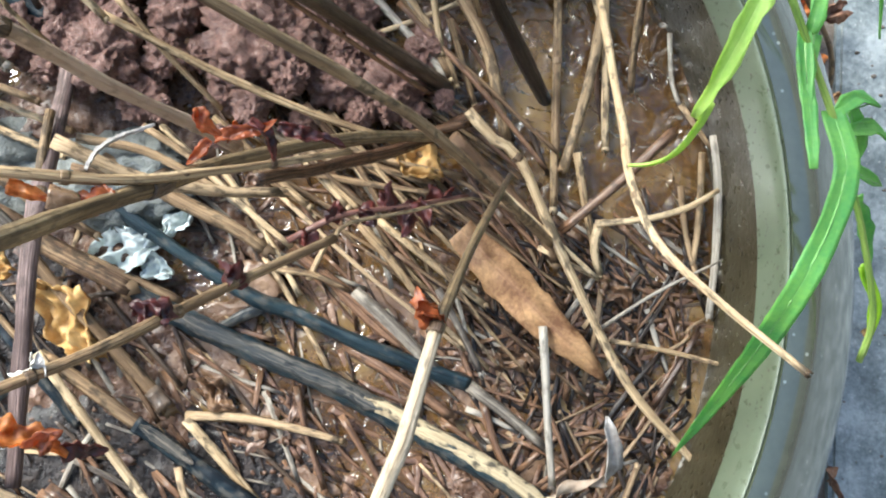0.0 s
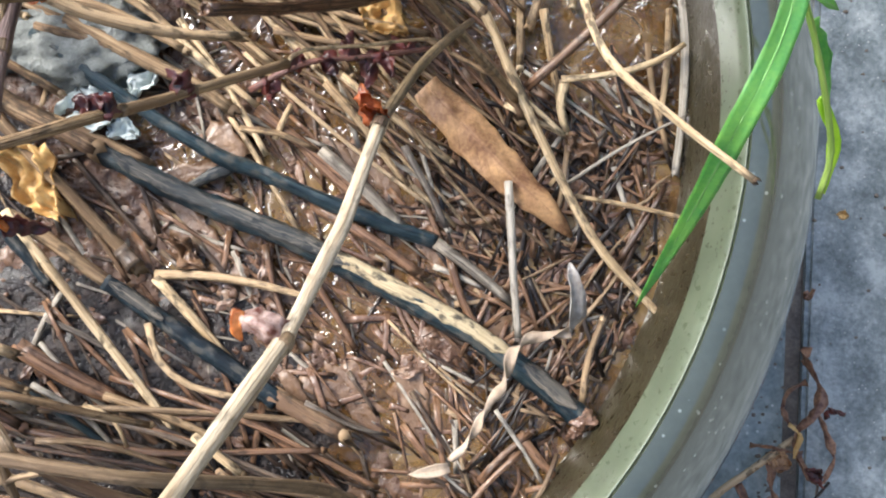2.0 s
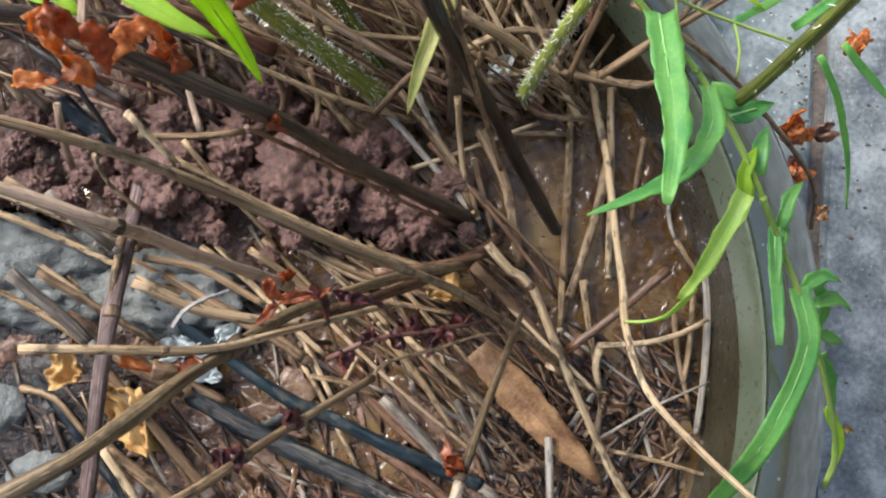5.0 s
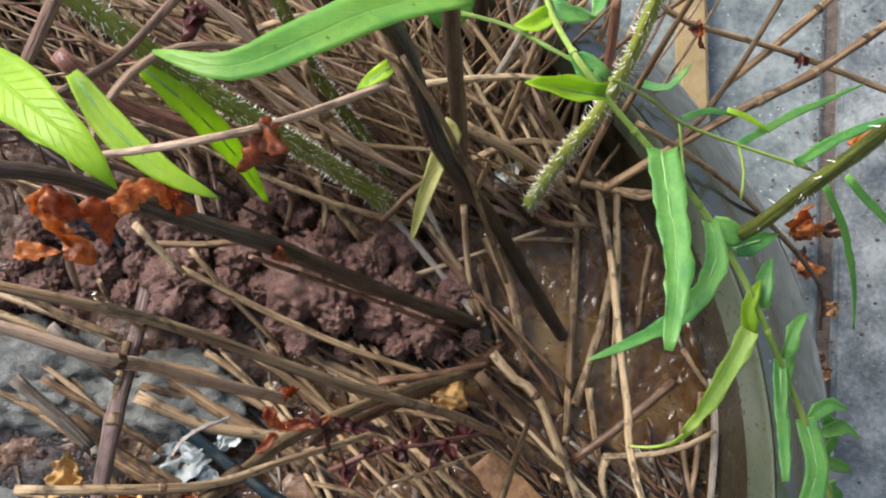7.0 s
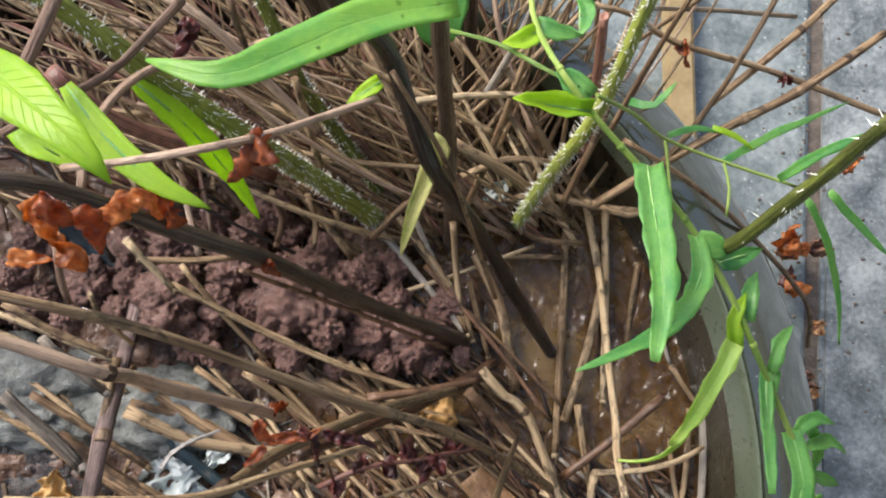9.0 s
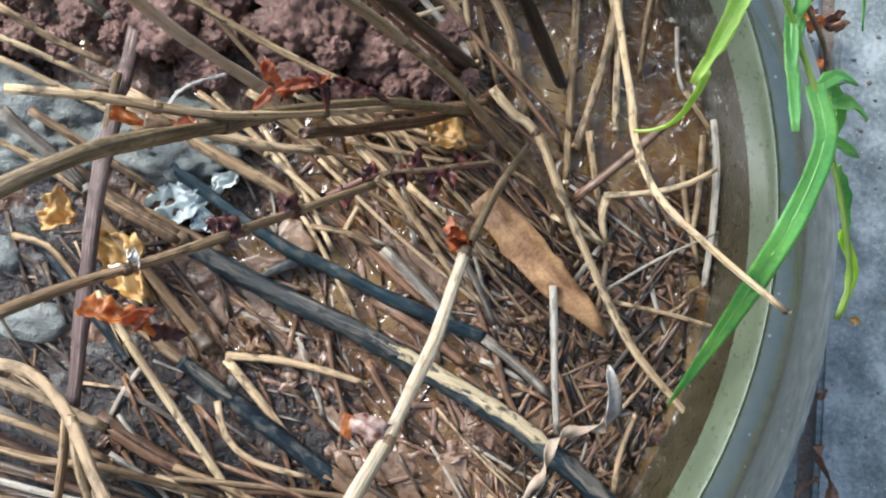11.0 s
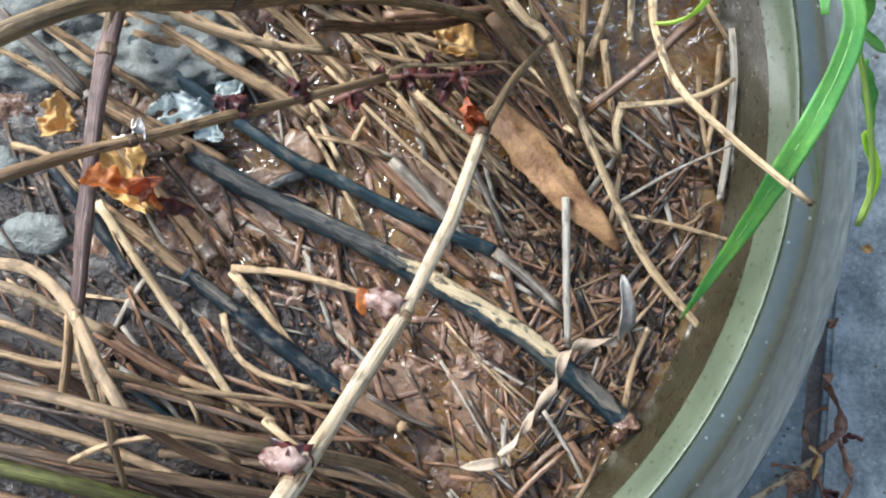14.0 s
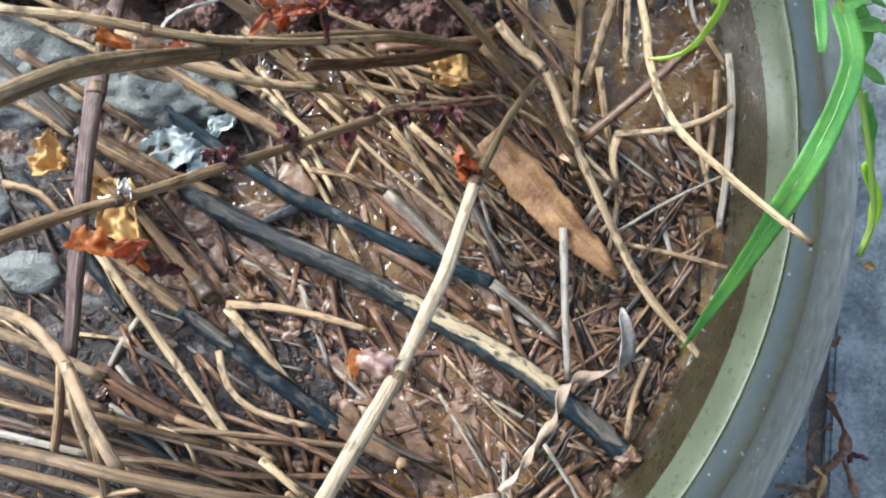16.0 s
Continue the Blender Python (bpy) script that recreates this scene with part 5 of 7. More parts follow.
stalk("t", 1.27, 1.06, (0.0229, 0.1341, 0.0140), (0.0251, 0.1266, 0.0120), (0.0330, 0.1229, 0.0120), (0.0463, 0.1219, 0.0140))
stalk("t", 1.35, 1.20, (0.0030, 0.1364, 0.0400), (0.0173, 0.1425, 0.0400), (0.0361, 0.1439, 0.0340))
stalk("t", 1.27, 0.99, (0.0502, 0.1330, 0.0140), (0.0366, 0.1422, 0.0300), (0.0271, 0.1489, 0.0500), (0.0152, 0.1610, 0.0700))
stalk("t", 1.24, 0.91, (0.0035, 0.1281, 0.0200), (0.0117, 0.1430, 0.0440), (0.0185, 0.1576, 0.0700), (0.0255, 0.1733, 0.0960))
stalk("g", 1.20, 0.90, (0.0090, 0.1558, 0.0600), (0.0177, 0.1655, 0.0800), (0.0238, 0.1755, 0.0980))
stalk("t", 1.22, 0.99, (0.0371, 0.1316, 0.0260), (0.0447, 0.1476, 0.0500), (0.0499, 0.1621, 0.0700))
stalk("t", 1.01, 0.74, (0.0465, 0.1444, 0.0600), (0.0543, 0.1581, 0.0800), (0.0636, 0.1724, 0.1000))
stalk("r", 1.88, 1.39, (0.0441, 0.1483, 0.0300), (0.0432, 0.1605, 0.0600), (0.0408, 0.1684, 0.0900))
stalk("s", 1.10, 0.89, (0.0435, 0.1317, 0.0340), (0.0576, 0.1261, 0.0360), (0.0675, 0.1291, 0.0400))
stalk("t", 1.19, 1.30, (-0.0456, 0.1517, 0.0800), (-0.0421, 0.1382, 0.0540), (-0.0394, 0.1282, 0.0300))
stalk("t", 1.17, 1.11, (-0.0580, 0.1289, 0.0400), (-0.0554, 0.1234, 0.0320), (-0.0574, 0.1148, 0.0280))
stalk("t", 1.09, 1.03, (-0.0470, 0.1303, 0.0360), (-0.0449, 0.1228, 0.0280), (-0.0458, 0.1141, 0.0240))
stalk("t", 1.04, 1.01, (-0.0611, 0.1655, 0.1000), (-0.0560, 0.1532, 0.0840), (-0.0411, 0.1457, 0.0640))
stalk("w", 0.80, 1.05, (0.0939, 0.1861, 0.0960), (0.0816, 0.1623, 0.0840), (0.0747, 0.1509, 0.0740), (0.0648, 0.1388, 0.0600), (0.0490, 0.1294, 0.0440), label="thin forked brown twig reaching over the rim")
stalk("t", 1.25, 1.41, (0.1280, 0.1759, 0.0700), (0.1047, 0.1585, 0.0720), (0.0937, 0.1520, 0.0700), (0.0811, 0.1455, 0.0680), (0.0636, 0.1368, 0.0580), (0.0455, 0.1275, 0.0440), nodes_at=(0.15,0.33,0.5))
stalk("t", 1.27, 1.15, (0.1211, 0.1949, 0.0700), (0.1041, 0.1770, 0.0720), (0.0921, 0.1660, 0.0720), (0.0764, 0.1531, 0.0680), nodes_at=(0.45,), curls=((0.05,0.006,MAROON,(0.5,1,0)),))
stalk("s", 0.79, 0.79, (0.0597, 0.1794, 0.0860), (0.0726, 0.1874, 0.0800), (0.0907, 0.1922, 0.0700), (0.1204, 0.1967, 0.0600), nodes_at=(0.8,))
stalk("c", 0.79, 0.84, (0.0555, 0.1872, 0.0600), (0.0829, 0.1925, 0.0500), (0.1138, 0.1963, 0.0400), label="thin white dry straw against the concrete")
stalk("t", 0.90, 0.93, (0.0361, 0.1687, 0.0960), (0.0493, 0.1687, 0.0900), (0.0614, 0.1642, 0.0840), (0.0958, 0.1617, 0.0700), (0.1310, 0.1538, 0.0600), nodes_at=(0.3,0.65), curls=((0.3,0.007,RUST,(0,-1,0)),(0.65,0.006,MAROON,(0.2,-1,0))))
stalk("t", 0.81, 1.05, (0.0496, 0.1396, 0.0700), (0.0724, 0.1315, 0.0560), (0.0989, 0.1222, 0.0300), (0.1356, 0.1090, -0.0200), (0.1508, 0.0985, -0.0600))
stalk("s", 0.81, 0.71, (0.0401, 0.1784, 0.0800), (0.0281, 0.1837, 0.0860), (0.0198, 0.1865, 0.0900))
stalk("w", 1.26, 1.84, (-0.1011, -0.0401, 0.1120), (-0.0816, -0.0436, 0.1120), (-0.0690, -0.0465, 0.1120), (-0.0550, -0.0496, 0.1100), (-0.0427, -0.0528, 0.1040), (-0.0287, -0.0583, 0.0800), (-0.0165, -0.0655, 0.0520), (-0.0078, -0.0784, 0.0200))
stalk("w", 1.91, 1.36, (-0.1623, -0.0096, 0.0540), (-0.1283, -0.0133, 0.0600), (-0.1087, -0.0158, 0.0700), (-0.0979, -0.0200, 0.0780), (-0.0896, -0.0268, 0.0840), (-0.0806, -0.0376, 0.0920), (-0.0708, -0.0491, 0.0980), label="thick straw bending over the stalk pile")
stalk("t", 1.27, 1.05, (-0.0706, -0.0485, 0.0980), (-0.0649, -0.0544, 0.0900), (-0.0549, -0.0605, 0.0820), (-0.0398, -0.0663, 0.0700), (-0.0280, -0.0710, 0.0560))
stalk("w", 1.11, 0.86, (-0.0800, -0.0422, 0.0900), (-0.0795, -0.0535, 0.0840), (-0.0802, -0.0682, 0.0700), nodes_at=(0.5,))
stalk("t", 0.83, 0.60, (-0.0916, -0.0616, 0.0760), (-0.0803, -0.0565, 0.0820), (-0.0670, -0.0542, 0.0840), (-0.0579, -0.0558, 0.0800), (-0.0518, -0.0611, 0.0740), label="arched cream straw over the stalk pile")
stalk("w", 1.31, 1.41, (-0.1224, -0.0571, 0.0754), (-0.0992, -0.0606, 0.0740), (-0.0803, -0.0645, 0.0700), (-0.0593, -0.0680, 0.0660), (-0.0395, -0.0727, 0.0580), (-0.0229, -0.0792, 0.0400))
stalk("w", 1.28, 1.20, (-0.1316, -0.0508, 0.0610), (-0.1063, -0.0559, 0.0600), (-0.0916, -0.0599, 0.0580), (-0.0713, -0.0678, 0.0560), (-0.0512, -0.0742, 0.0520))
stalk("m", 2.04, 1.75, (-0.1257, -0.0613, 0.0737), (-0.1025, -0.0656, 0.0720), (-0.0871, -0.0696, 0.0680), (-0.0724, -0.0744, 0.0600), (-0.0542, -0.0778, 0.0500))
stalk("m", 1.61, 1.43, (-0.1291, -0.0802, 0.0675), (-0.1051, -0.0829, 0.0660), (-0.0868, -0.0861, 0.0620), (-0.0657, -0.0885, 0.0560))
stalk("t", 1.91, 1.79, (-0.1180, -0.0664, 0.0857), (-0.0962, -0.0711, 0.0840), (-0.0819, -0.0757, 0.0800), (-0.0700, -0.0819, 0.0740), (-0.0590, -0.0883, 0.0660), (-0.0517, -0.0940, 0.0600))
stalk("w", 1.92, 1.73, (-0.1321, -0.0774, 0.0608), (-0.1069, -0.0802, 0.0600), (-0.0885, -0.0830, 0.0580), (-0.0670, -0.0854, 0.0520))
stalk("w", 1.55, 1.43, (-0.0848, -0.0734, 0.0580), (-0.0638, -0.0785, 0.0540), (-0.0442, -0.0838, 0.0460), (-0.0232, -0.0883, 0.0360))
stalk("g", 1.73, 1.57, (-0.1376, -0.0784, 0.0520), (-0.1110, -0.0775, 0.0520), (-0.0937, -0.0769, 0.0520), (-0.0710, -0.0801, 0.0480), (-0.0505, -0.0845, 0.0420), (-0.0346, -0.0897, 0.0360))
stalk("w", 1.03, 1.06, (-0.0648, -0.0687, 0.0600), (-0.0463, -0.0736, 0.0560), (-0.0281, -0.0766, 0.0440), (-0.0100, -0.0849, 0.0220))
stalk("t", 0.85, 0.74, (-0.0455, -0.0625, 0.0400), (-0.0394, -0.0687, 0.0340), (-0.0343, -0.0740, 0.0280))
stalk("t", 0.79, 0.70, (-0.0477, -0.0678, 0.0560), (-0.0385, -0.0720, 0.0480), (-0.0313, -0.0739, 0.0400))
stalk("w", 0.84, 0.78, (-0.0313, -0.0737, 0.0400), (-0.0228, -0.0846, 0.0240), (-0.0126, -0.0924, 0.0140), nodes_at=(0.02,))
stalk("w", 0.79, 0.78, (-0.0333, -0.0741, 0.0360), (-0.0273, -0.0861, 0.0240), (-0.0157, -0.0924, 0.0140))
stalk("t", 0.95, 0.78, (-0.0295, -0.0938, 0.0300), (-0.0152, -0.0898, 0.0240), (-0.0001, -0.0893, 0.0180), (0.0077, -0.0916, 0.0140), (0.0140, -0.0941, 0.0130))
stalk("w", 1.14, 1.09, (-0.0674, -0.0937, 0.0500), (-0.0445, -0.0930, 0.0440), (-0.0262, -0.0937, 0.0340), (-0.0093, -0.0931, 0.0220), (0.0077, -0.0939, 0.0140))
stalk("t", 1.05, 0.94, (-0.0452, -0.0973, 0.0400), (-0.0237, -0.0988, 0.0300), (-0.0063, -0.0980, 0.0200), (0.0093, -0.0947, 0.0140))
stalk("w", 1.19, 1.10, (-0.0270, -0.1027, 0.0260), (-0.0124, -0.1023, 0.0180), (0.0046, -0.0974, 0.0120))
stalk("w", 1.02, 0.91, (-0.0679, -0.0760, 0.0620), (-0.0678, -0.0843, 0.0580), (-0.0676, -0.0937, 0.0560))
stalk("w", 1.01, 0.83, (-0.0529, -0.0778, 0.0500), (-0.0507, -0.0838, 0.0460), (-0.0511, -0.0907, 0.0420), nodes_at=(0.96,))
stalk("t", 1.18, 0.96, (-0.0001, -0.1023, 0.0110), (0.0159, -0.0933, 0.0090), (0.0223, -0.0854, 0.0090))
stalk("b", 1.04, 0.96, (0.0128, -0.0889, 0.0070), (0.0240, -0.0744, 0.0080), (0.0352, -0.0639, 0.0090))
stalk("w", 0.95, 0.80, (0.0332, -0.0850, 0.0110), (0.0414, -0.0741, 0.0100), (0.0456, -0.0647, 0.0090))
stalk("g", 0.72, 0.64, (0.0280, -0.0519, 0.0090), (0.0353, -0.0632, 0.0080), (0.0419, -0.0745, 0.0070))
stalk("b", 1.13, 0.97, (-0.0000, -0.0858, 0.0060), (0.0160, -0.0857, 0.0070), (0.0338, -0.0825, 0.0070))
stalk("w", 1.08, 0.95, (-0.1237, -0.0333, 0.0200), (-0.1066, -0.0425, 0.0160), (-0.0842, -0.0535, 0.0120))
stalk("g", 0.79, 0.64, (-0.1034, -0.0298, 0.0130), (-0.0895, -0.0456, 0.0110), (-0.0804, -0.0520, 0.0090))
stalk("b", 1.74, 1.45, (-0.1108, -0.0314, 0.0140), (-0.0920, -0.0425, 0.0130), (-0.0772, -0.0488, 0.0090))
stalk("w", 0.92, 0.74, (-0.0923, -0.0541, 0.0400), (-0.0780, -0.0556, 0.0360), (-0.0597, -0.0634, 0.0280))
stalk("b", 1.93, 1.61, (-0.0436, -0.0520, 0.0080), (-0.0323, -0.0616, 0.0080), (-0.0258, -0.0672, 0.0080))
stalk("w", 1.13, 0.97, (-0.0388, -0.0496, 0.0080), (-0.0291, -0.0512, 0.0080), (-0.0243, -0.0488, 0.0080))
stalk("b", 1.27, 1.11, (-0.0665, -0.0519, 0.0130), (-0.0447, -0.0535, 0.0110), (-0.0255, -0.0662, 0.0110))
stalk("t", 1.56, 1.41, (-0.1654, -0.0127, 0.0488), (-0.1330, -0.0181, 0.0500), (-0.1164, -0.0215, 0.0520), (-0.0948, -0.0317, 0.0460))
stalk("t", 1.30, 1.12, (-0.1715, -0.0210, 0.0380), (-0.1374, -0.0275, 0.0400), (-0.1160, -0.0324, 0.0440), (-0.0947, -0.0414, 0.0400))
stalk("g", 2.03, 1.65, (-0.1785, -0.0120, 0.0283), (-0.1428, -0.0244, 0.0300), (-0.1169, -0.0351, 0.0340), (-0.0979, -0.0470, 0.0300))
stalk("s", 1.16, 1.00, (-0.1635, -0.0305, 0.0491), (-0.1317, -0.0357, 0.0500), (-0.1089, -0.0402, 0.0520), (-0.0943, -0.0415, 0.0500), (-0.0784, -0.0472, 0.0400), (-0.0666, -0.0520, 0.0280))
stalk("g", 1.06, 0.89, (-0.1594, -0.0386, 0.0545), (-0.1285, -0.0436, 0.0550), (-0.1097, -0.0474, 0.0560), (-0.0930, -0.0509, 0.0560))
stalk("b", 2.03, 1.71, (-0.1784, -0.0231, 0.0269), (-0.1441, -0.0337, 0.0260), (-0.1206, -0.0431, 0.0240), (-0.1045, -0.0531, 0.0200))
stalk("t", 1.22, 1.05, (-0.0923, -0.0253, 0.0800), (-0.0939, -0.0377, 0.0760), (-0.0971, -0.0492, 0.0700))
stalk("t", 1.12, 0.96, (-0.0886, -0.0258, 0.0860), (-0.0876, -0.0385, 0.0820), (-0.0855, -0.0489, 0.0760))
stalk("g", 0.95, 0.70, (-0.1026, -0.0412, 0.0200), (-0.0904, -0.0497, 0.0160), (-0.0813, -0.0610, 0.0120))
stalk("s", 0.77, 0.60, (-0.0876, -0.0472, 0.0200), (-0.0792, -0.0505, 0.0220), (-0.0757, -0.0590, 0.0200))
stalk("t", 1.32, 1.05, (-0.0843, -0.0453, 0.0140), (-0.0682, -0.0509, 0.0140), (-0.0524, -0.0584, 0.0120))
stalk("t", 1.15, 0.98, (-0.0814, -0.0490, 0.0110), (-0.0725, -0.0585, 0.0090), (-0.0646, -0.0652, 0.0070))
stalk("s", 1.43, 1.17, (-0.0559, -0.0559, 0.0240), (-0.0491, -0.0607, 0.0260), (-0.0422, -0.0663, 0.0260))
stalk("b", 2.30, 1.96, (-0.1093, -0.0304, 0.0130), (-0.0943, -0.0397, 0.0110), (-0.0811, -0.0474, 0.0090))
stalk("g", 0.90, 0.72, (-0.1032, -0.0231, 0.0090), (-0.0921, -0.0282, 0.0090), (-0.0840, -0.0333, 0.0080))
stalk("g", 1.17, 0.90, (-0.0974, -0.0140, 0.0090), (-0.1035, -0.0222, 0.0080), (-0.1086, -0.0332, 0.0070))
stalk("s", 1.37, 1.00, (-0.0960, 0.1075, 0.0600), (-0.0912, 0.1024, 0.0550), (-0.0836, 0.0948, 0.0480))
stalk("k", 3.42, 2.86, (-0.1352, 0.1234, 0.0160), (-0.1217, 0.1130, 0.0140), (-0.1049, 0.1055, 0.0120))
stalk("p", 0.91, 0.81, (-0.0940, 0.0949, 0.1100), (-0.0941, 0.0874, 0.1050), (-0.0931, 0.0817, 0.1000))
stalk("s", 0.95, 0.75, (-0.1448, 0.0760, 0.0090), (-0.1345, 0.0676, 0.0090), (-0.1245, 0.0585, 0.0080))
stalk("s", 1.11, 0.92, (-0.1860, 0.0721, 0.0155), (-0.1478, 0.0566, 0.0140), (-0.1331, 0.0490, 0.0120), (-0.1254, 0.0464, 0.0120))
stalk("t", 1.20, 1.02, (-0.0838, 0.0743, 0.0160), (-0.0707, 0.0657, 0.0140), (-0.0604, 0.0569, 0.0120))
stalk("b", 1.40, 1.28, (-0.0248, 0.0656, 0.0300), (-0.0075, 0.0685, 0.0250), (0.0124, 0.0741, 0.0180))
stalk("t", 1.11, 0.92, (-0.0352, 0.0602, 0.0140), (-0.0186, 0.0573, 0.0120), (0.0020, 0.0541, 0.0130))
stalk("g", 2.31, 1.98, (-0.1404, 0.0628, 0.0300), (-0.1251, 0.0495, 0.0240), (-0.1167, 0.0409, 0.0200))
stalk("t", 1.42, 1.27, (-0.1315, 0.0631, 0.0300), (-0.1148, 0.0533, 0.0240), (-0.0956, 0.0416, 0.0180))

stalk("o", 1.75, 1.5, (-0.1050, -0.0070, 0.1720), (-0.0732, 0.0124, 0.1650), (-0.0633, 0.0182, 0.1622), (-0.0589, 0.0230, 0.1538), (-0.0540, 0.0320, 0.1300), (-0.0475, 0.0398, 0.1096), (-0.0402, 0.0480, 0.0900), (-0.0177, 0.0611, 0.0550), (0.0077, 0.0714, 0.0120),
      nodes_at=(0.47,), sheath=((0.45, 0.006),), curls=((0.40, 0.008, RUST, (-1, 0.4, 0.2)),))

pale = stalk("c", 1.38, 1.60, (0.0029, 0.0126, 0.1150), (-0.0034, -0.0080, 0.1262), (-0.0111, -0.0257, 0.1360), (-0.0235, -0.0485, 0.1662), (-0.0350, -0.0697, 0.1945), stiff=True, label="pale cream jointed stalk rising over the litter", nodes_at=(0.01, 0.38, 0.71),
             curls=((0.0, 0.008, RUST, (-1, 0.25, 0.1)), (0.70, 0.0085, MAROON, (-1, 0.4, 0.1)),))
bm = bmesh.new()
tube(bm, [(0.0221, 0.0540, 0.0399), (0.0103, 0.0303, 0.0885), (0.0029, 0.0126, 0.1150)], 0.0009, 0.0012, 9)
part("upper_joint", bm, OLIVE, pale, "olive brown upper joint")


def boulder(mat, radius, at, name="clay_clod", label="crumbly red clay clod", category="soil clod", group="", seed=1, rough=0.35, scale=(1, 1, 0.8), fine=0.12, level=4, crumbs=0.0):
    bm = bmesh.new()
    lump(bm, at, radius / 1000, seed, rough, scale, level, fine, crumbs)
    return thing_mesh(name, bm, mat, label, category, group)

# dry stems of the clump: most fan up from its foot, some lie fallen across
CLUMP = {
    "t": "thin tan dry stem of the dead plant clump",
    "s": "thin pale straw stem of the dead plant clump",
    "p": "thin pinkish brown dry stem of the plant clump",
    "r": "thin red-brown woody stem of the plant clump",
}
rng = random.Random(21)
made = 0
while made < 360:
    if made % 5 < 3:
        x, y = rng.gauss(0.005, 0.030), rng.uniform(0.120, 0.150)
        a = radians(rng.uniform(30, 172))
        lift = rng.uniform(0.15, 0.9)
        ln = rng.uniform(0.08, 0.20)
        z0 = rng.uniform(0.0, 0.015)
    else:
        x, y = rng.uniform(-0.20, 0.075), rng.uniform(0.115, 0.205)
        a = rng.gauss(2.4, 0.5)
        lift = rng.uniform(0.0, 0.6)
        ln = rng.uniform(0.05, 0.15)
        z0 = rng.uniform(0.0, 0.05)
    if not inside(x, y, 0.16):
        continue
    d = Vector((math.cos(a), math.sin(a), lift)).normalized() * ln
    p0 = Vector((x, y, z0))
    p2 = p0 + d
    p1 = p0 + d * 0.5 + Vector((rng.uniform(-1, 1), rng.uniform(-1, 1), rng.uniform(0, 1))) * ln * 0.07
    low = 0.118 if p2.x < -0.03 else 0.126
    if min(p0.y, p1.y, p2.y) < low or p2.z > 0.15 or p2.x > 0.10 or (p2.x > 0.06 and p2.z < 0.06):
        continue
    r = rng.uniform(0.6, 1.3) if made % 2 else rng.uniform(0.3, 0.7)
    kind = rng.choice("tsssssssspppsr")
    stalk(kind, r, r * 0.5, p0, p1, p2, group="dry stems of the clump", label=CLUMP[kind])
    made += 1

# fallen stems between the clods and the clump's foot
rng = random.Random(63)
for k in range(46):
    x, y = rng.uniform(-0.165, -0.030), rng.uniform(0.116, 0.160)
    a = rng.gauss(2.5, 0.45)
    ln = rng.uniform(0.02, 0.045)
    d = Vector((math.cos(a), math.sin(a), rng.uniform(-0.05, 0.45))) * ln
    p = Vector((x, y, rng.uniform(0.012, 0.034)))
    if not (inside(*(p - d).xy, 0.162) and inside(*(p + d).xy, 0.162)) or min((p - d).y, (p + d).y) < 0.108:
        continue
    r = rng.uniform(0.6, 1.7)
    stalk(rng.choice("rrrbbdtps"), r, r * 0.75, p - d, p + Vector((rng.uniform(-1, 1), rng.uniform(-1, 1), rng.uniform(0, 1))) * ln * 0.08, p + d, group="dry stems of the clump")

# board lying beyond the tub
bm = bmesh.new()
bmesh.ops.create_cube(bm, size=1.0)
for v in bm.verts:
    v.co = Vector((0.1115 + v.co.x * 0.014, 0.36 + v.co.y * 0.34, GROUND + 0.006 + v.co.z * 0.012))
bmesh.ops.bevel(bm, geom=bm.edges[:], offset=0.0015, segments=2, affect="EDGES")
thing_mesh("wooden_batten", bm, WOOD, "narrow pale wooden batten lying on the concrete behind the tub", "batten", smooth=False)

# loose straws of the pile in the tub's near part
rng = random.Random(33)
for k in range(26):
    x, y = rng.uniform(-0.13, -0.005), rng.uniform(-0.088, -0.050)
    ln = rng.uniform(0.03, 0.075)
    a = rng.gauss(-0.28, 0.16)
    z = rng.uniform(0.006, 0.020)
    d = Vector((math.cos(a), math.sin(a), rng.uniform(-0.10, 0.05))) * ln
    p = Vector((x, y, z))
    if not (inside(*(p - d).xy, 0.164) and inside(*(p + d).xy, 0.164)):
        continue
    r = rng.uniform(0.7, 1.5)
    stalk(rng.choice("wwbbbddd"), r, r * 0.8, p - d, p + Vector((0, rng.uniform(-1, 1), rng.uniform(0, 1))) * ln * 0.1, p + d)

# straws washed side by side across the middle of the tub
rng = random.Random(47)
made = 0
while made < 40:
    x, y = rng.uniform(-0.085, 0.030), rng.uniform(-0.005, 0.092)
    ln = rng.uniform(0.018, 0.045)
    a = rng.gauss(-0.72, 0.14)
    z = rng.uniform(0.0035, 0.014)
    d = Vector((math.cos(a), math.sin(a), rng.uniform(-0.14, 0.0))) * ln
    p = Vector((x, y, z))
    tail = p + d
    if tail.z < 0.002 or (p - d).y > 0.112 or tail.x > 0.05 or (x < -0.06 and y > 0.045) or y < 0.076 - 0.56 * (x + 0.106):
        continue
    made += 1
    r = rng.uniform(0.45, 0.95)
    stalk(rng.choice("ssttttwwwbb"), r, r * 0.8, p - d, p + Vector((rng.uniform(-1, 1), rng.uniform(-1, 1), 0)) * ln * 0.04, tail, group="straws side by side in the tub")

# ---- leaves, scraps and stones ----
boulder(STONE, 28.4, (-0.0935, 0.0591, 0.0020), name="stone", label="rough grey stone under the straws", category="stone", seed=3, rough=0.25, fine=0.16, level=5, scale=(1.0,0.55,0.5))
boulder(STONE, 34.3, (-0.1459, 0.0640, 0.0000), name="stone", label="large blue-grey stone under the straws", category="stone", seed=4, rough=0.28, fine=0.16, level=5, scale=(1.0,0.6,0.45))
